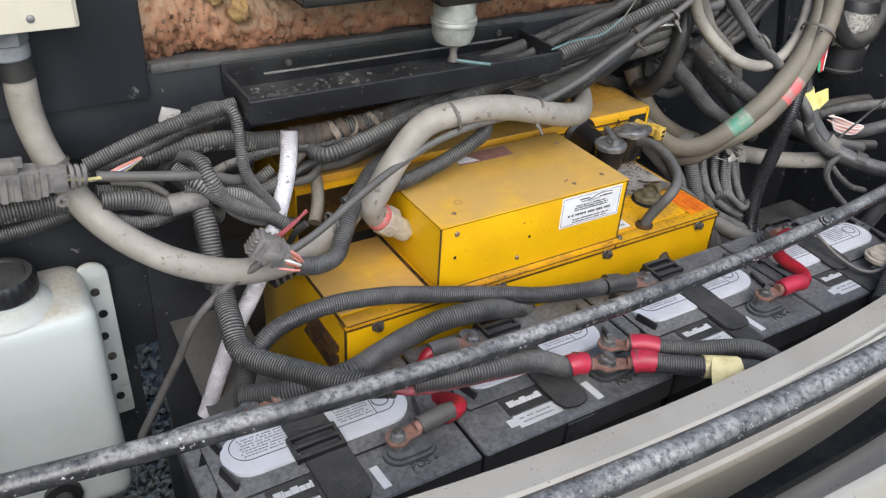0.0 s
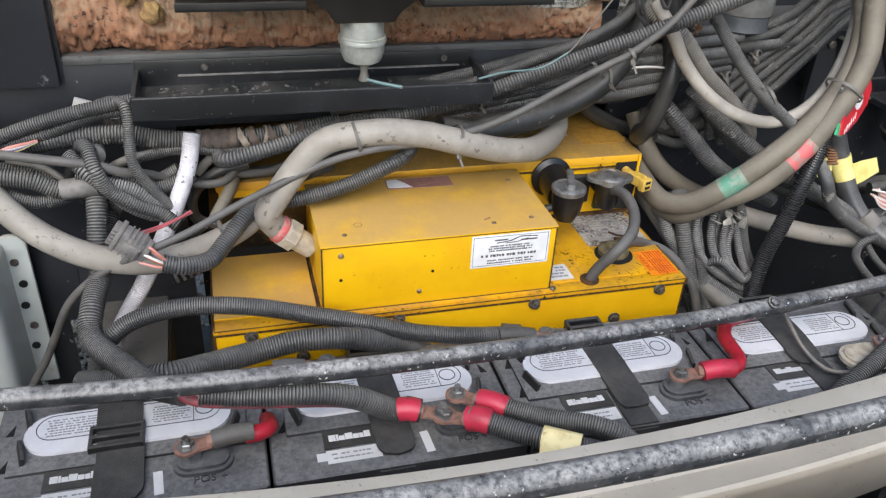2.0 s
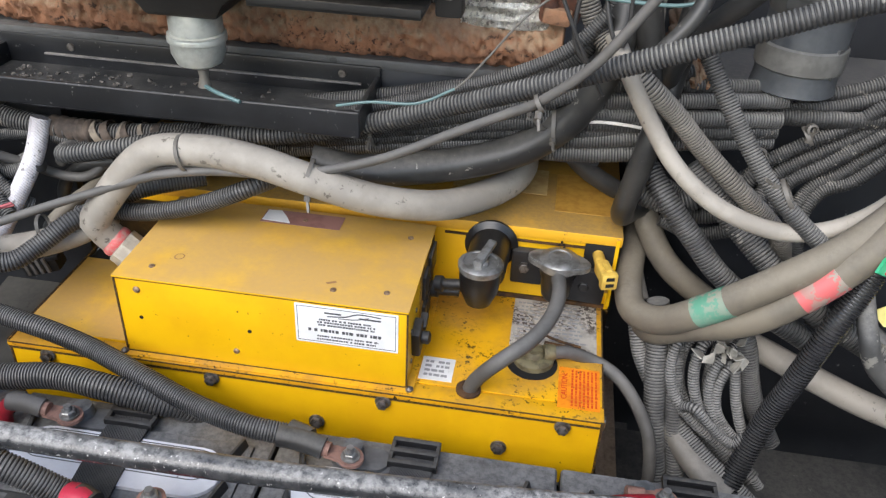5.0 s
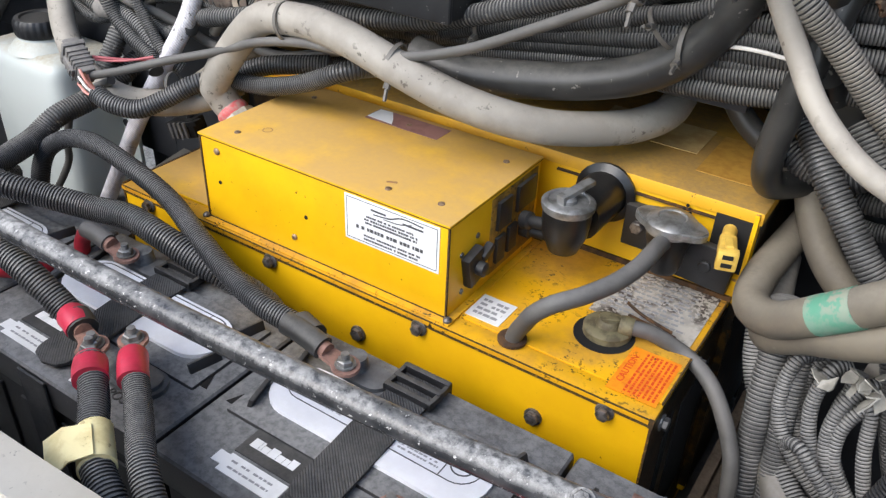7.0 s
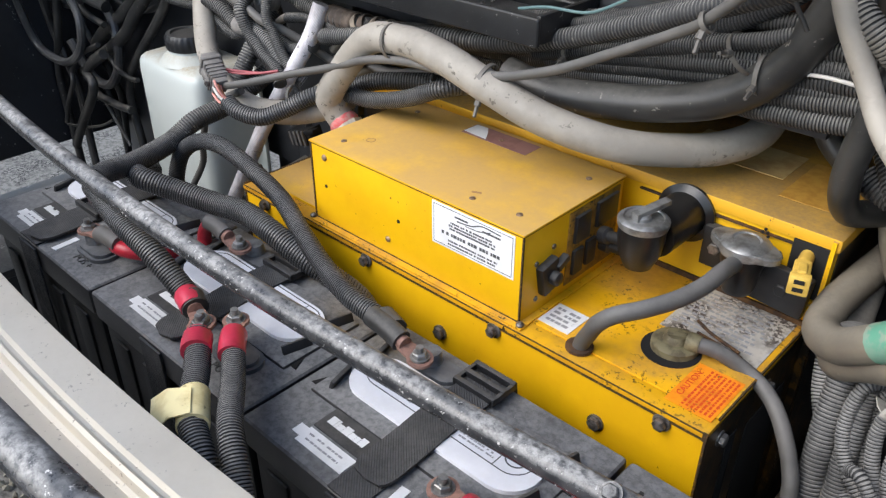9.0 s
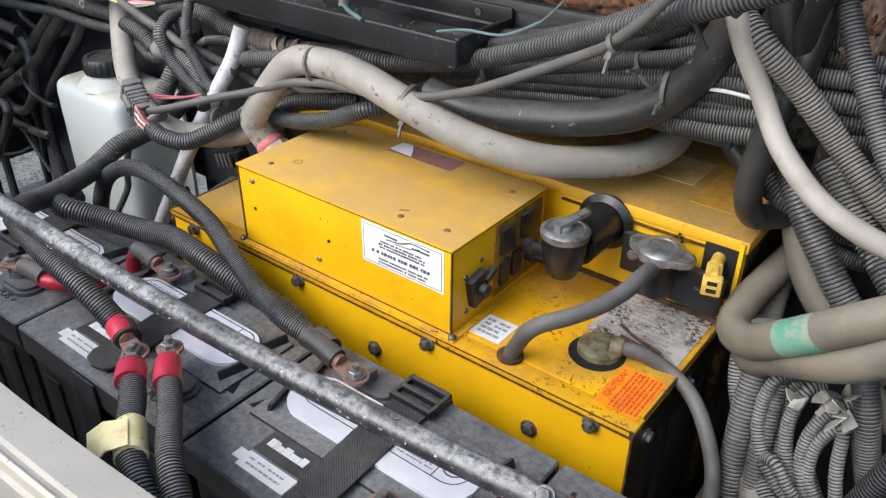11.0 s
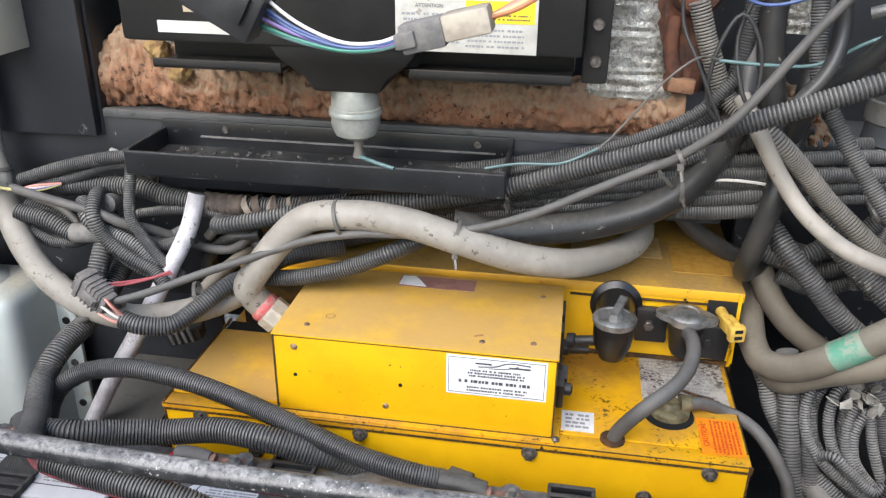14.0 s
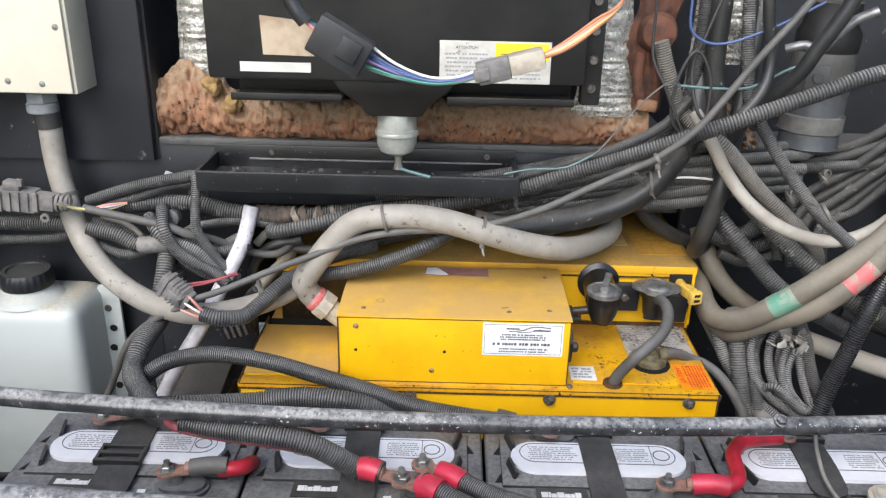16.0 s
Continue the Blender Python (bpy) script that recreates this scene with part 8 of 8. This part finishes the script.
# cables that fill the far side behind and below the tan hoses
for pts, r, m, ribbed, lab_text in (
    ([(0.545, 0.145, 0.385), (0.580, 0.135, 0.370), (0.625, 0.110, 0.345), (0.680, 0.085, 0.325), (0.76, 0.06, 0.305)], 0.0105, LOOM_DARK, False, "dark taped cable below the tan hoses"),
    ([(0.535, 0.165, 0.355), (0.585, 0.150, 0.340), (0.645, 0.125, 0.322), (0.72, 0.10, 0.305), (0.82, 0.07, 0.295)], 0.0095, HOSE_BLACK, False, "dark rubber cable below the tan hoses"),
    ([(0.665, 0.045, 0.318), (0.645, 0.031, 0.322), (0.626, 0.030, 0.314), (0.625, 0.030, 0.294), (0.644, 0.030, 0.270), (0.669, 0.028, 0.247), (0.70, 0.02, 0.22)], 0.0062, LOOM, True, "grey loom curling down to the floor"),
    ([(0.652, 0.058, 0.316), (0.664, 0.036, 0.286), (0.690, 0.018, 0.262), (0.725, 0.008, 0.250)], 0.0055, LOOM, True, "thin grey loom curling down to the floor"),
    ([(0.70, 0.10, 0.318), (0.76, 0.09, 0.322), (0.83, 0.09, 0.318), (0.92, 0.10, 0.31)], 0.0120, LOOM_DARK, True, "dark ribbed loom running to the side wall"),
    ([(0.72, 0.14, 0.345), (0.79, 0.13, 0.352), (0.87, 0.13, 0.345), (0.95, 0.14, 0.33)], 0.0100, LOOM, True, "dusty ribbed loom running to the side wall"),
    ([(0.335, 0.20, 0.500), (0.362, 0.175, 0.470), (0.395, 0.160, 0.435), (0.425, 0.150, 0.405), (0.470, 0.140, 0.375), (0.53, 0.13, 0.345)], 0.0125, LOOM_DARK, True, "dark ribbed loom sloping behind the taped hoses"),
    ([(0.400, 0.215, 0.505), (0.425, 0.200, 0.478), (0.455, 0.190, 0.445), (0.490, 0.180, 0.410), (0.53, 0.17, 0.37)], 0.0125, LOOM, True, "thick dusty loom sloping behind the hoses"),
    ([(0.10, 0.30, 0.530), (0.18, 0.29, 0.536), (0.26, 0.28, 0.540), (0.34, 0.275, 0.546), (0.42, 0.27, 0.550)], 0.0100, LOOM, True, "dusty ribbed loom along the bulkhead"),
    ([(-0.10, 0.172, 0.505), (0.0, 0.172, 0.513), (0.10, 0.172, 0.530), (0.19, 0.172, 0.545), (0.27, 0.178, 0.558), (0.33, 0.19, 0.566)], 0.0082, LOOM, True, "dusty ribbed loom behind the black hose"),
    ([(-0.06, 0.160, 0.526), (0.03, 0.158, 0.548), (0.11, 0.155, 0.575), (0.18, 0.150, 0.602), (0.235, 0.150, 0.632), (0.27, 0.155, 0.67)], 0.0070, LOOM, True, "dusty ribbed loom rising with the long one"),
):
    bm = ribbed_tube(pts, r) if ribbed else smooth_tube(pts, r, 14)
    tagged(part("cable_loom" if ribbed else "cable", bm, m), lab_text, "cable", "wiring looms" if ribbed else "")

# tape bands on the thick dark loom, cut loom ends and a stub in the tangle
for a, b, r, m in (((0.652, 0.070, 0.340), (0.664, 0.056, 0.326), 0.0162, HOSE_MID), ((0.690, 0.030, 0.312), (0.704, 0.016, 0.307), 0.0160, HOSE_BLACK)):
    tagged(part("loom_tape", sweep([Vector(a), Vector(b)], r, 16), m), "grey tape band round a thick dark loom", "tape")
tagged(part("loom_stub", merge(lathe([(0.0105, -0.018), (0.0115, 0.0), (0.0115, 0.010), (0.006, 0.012)], (-0.434, 0.140, 0.489), (0.1, -1, 0.2), 20), lathe([(0.0055, 0.011), (0.004, 0.013)], (-0.434, 0.140, 0.489), (0.1, -1, 0.2), 14)), CONNECTOR), "dusty grey round plug end in the tangle", "connector")

# closely packed pale looms between the long loom and the black hose
PACK = [(-0.15, 0.166, 0.502), (-0.05, 0.168, 0.511), (0.05, 0.170, 0.526), (0.13, 0.172, 0.541), (0.21, 0.176, 0.552), (0.29, 0.182, 0.558), (0.37, 0.192, 0.561), (0.46, 0.21, 0.563)]
for k, (dy, dz, r, m) in enumerate(((0.0, 0.0, 0.0088, LOOM_PALE), (0.006, -0.0165, 0.0082, LOOM), (-0.002, 0.0165, 0.0078, LOOM_PALE), (0.010, 0.030, 0.0085, LOOM), (0.012, -0.031, 0.0078, LOOM_PALE))):
    pts = [(x, y + dy, z + dz + 0.003 * math.sin(9 * x + 2 * k)) for x, y, z in PACK[(k % 2):]]
    tagged(part("cable_loom", ribbed_tube(pts, r), m), "pale dusty split-loom conduit packed behind the black hose", "cable", "wiring looms")
for c, ax, r in (((0.045, 0.166, 0.528), (1, 0, 0.18), 0.0205), ((0.232, 0.172, 0.545), (1, 0, 0.1), 0.0195)):
    tagged(part("cable_tie", tie_ring(c, ax, r, tail=(0, -1, -0.3)), TIE), "grey plastic cable tie round packed looms", "cable tie", "cable ties")

# out-of-view cover, added to keep sky light off the side bay
structure(part("ceiling", box((-1.10, -0.25, 0.70), (-0.82, 0.184, 0.712), 0.002), WALL_BLACK), "unseen black cover added to shade the side bay", "ceiling")
# black plate added over the pale ground, and curling cables in the shade beyond the washer bottle
structure(part("trim_added_plate", merge(box((-1.10, -0.20, 0.02), (-0.815, 0.215, 0.035), 0.003), box((-0.822, -0.20, -0.06), (-0.815, 0.215, 0.02))), WALL_BLACK), "plain black plate added to darken the view beyond the bottle", "trim")
for k in range(4):
    x, y, z = left_wire_rnd.uniform(-1.04, -0.90), left_wire_rnd.uniform(0.03, 0.15), left_wire_rnd.uniform(0.34, 0.56)
    w, h, ph = left_wire_rnd.uniform(0.05, 0.13), left_wire_rnd.uniform(0.04, 0.10), left_wire_rnd.uniform(0, 6)
    pts = [(max(-1.085, min(-0.80, x + w * math.cos(ph + 0.75 * j))), y + 0.008 * j, z + h * math.sin(ph + 0.75 * j) - 0.012 * j) for j in range(7)]
    tagged(part("cable", smooth_tube(pts, left_wire_rnd.uniform(0.005, 0.010), 10), HOSE_BLACK if k % 3 else LOOM_DARK), "dark dusty cable curling in the shade beyond the bottle", "cable", "shaded cables")
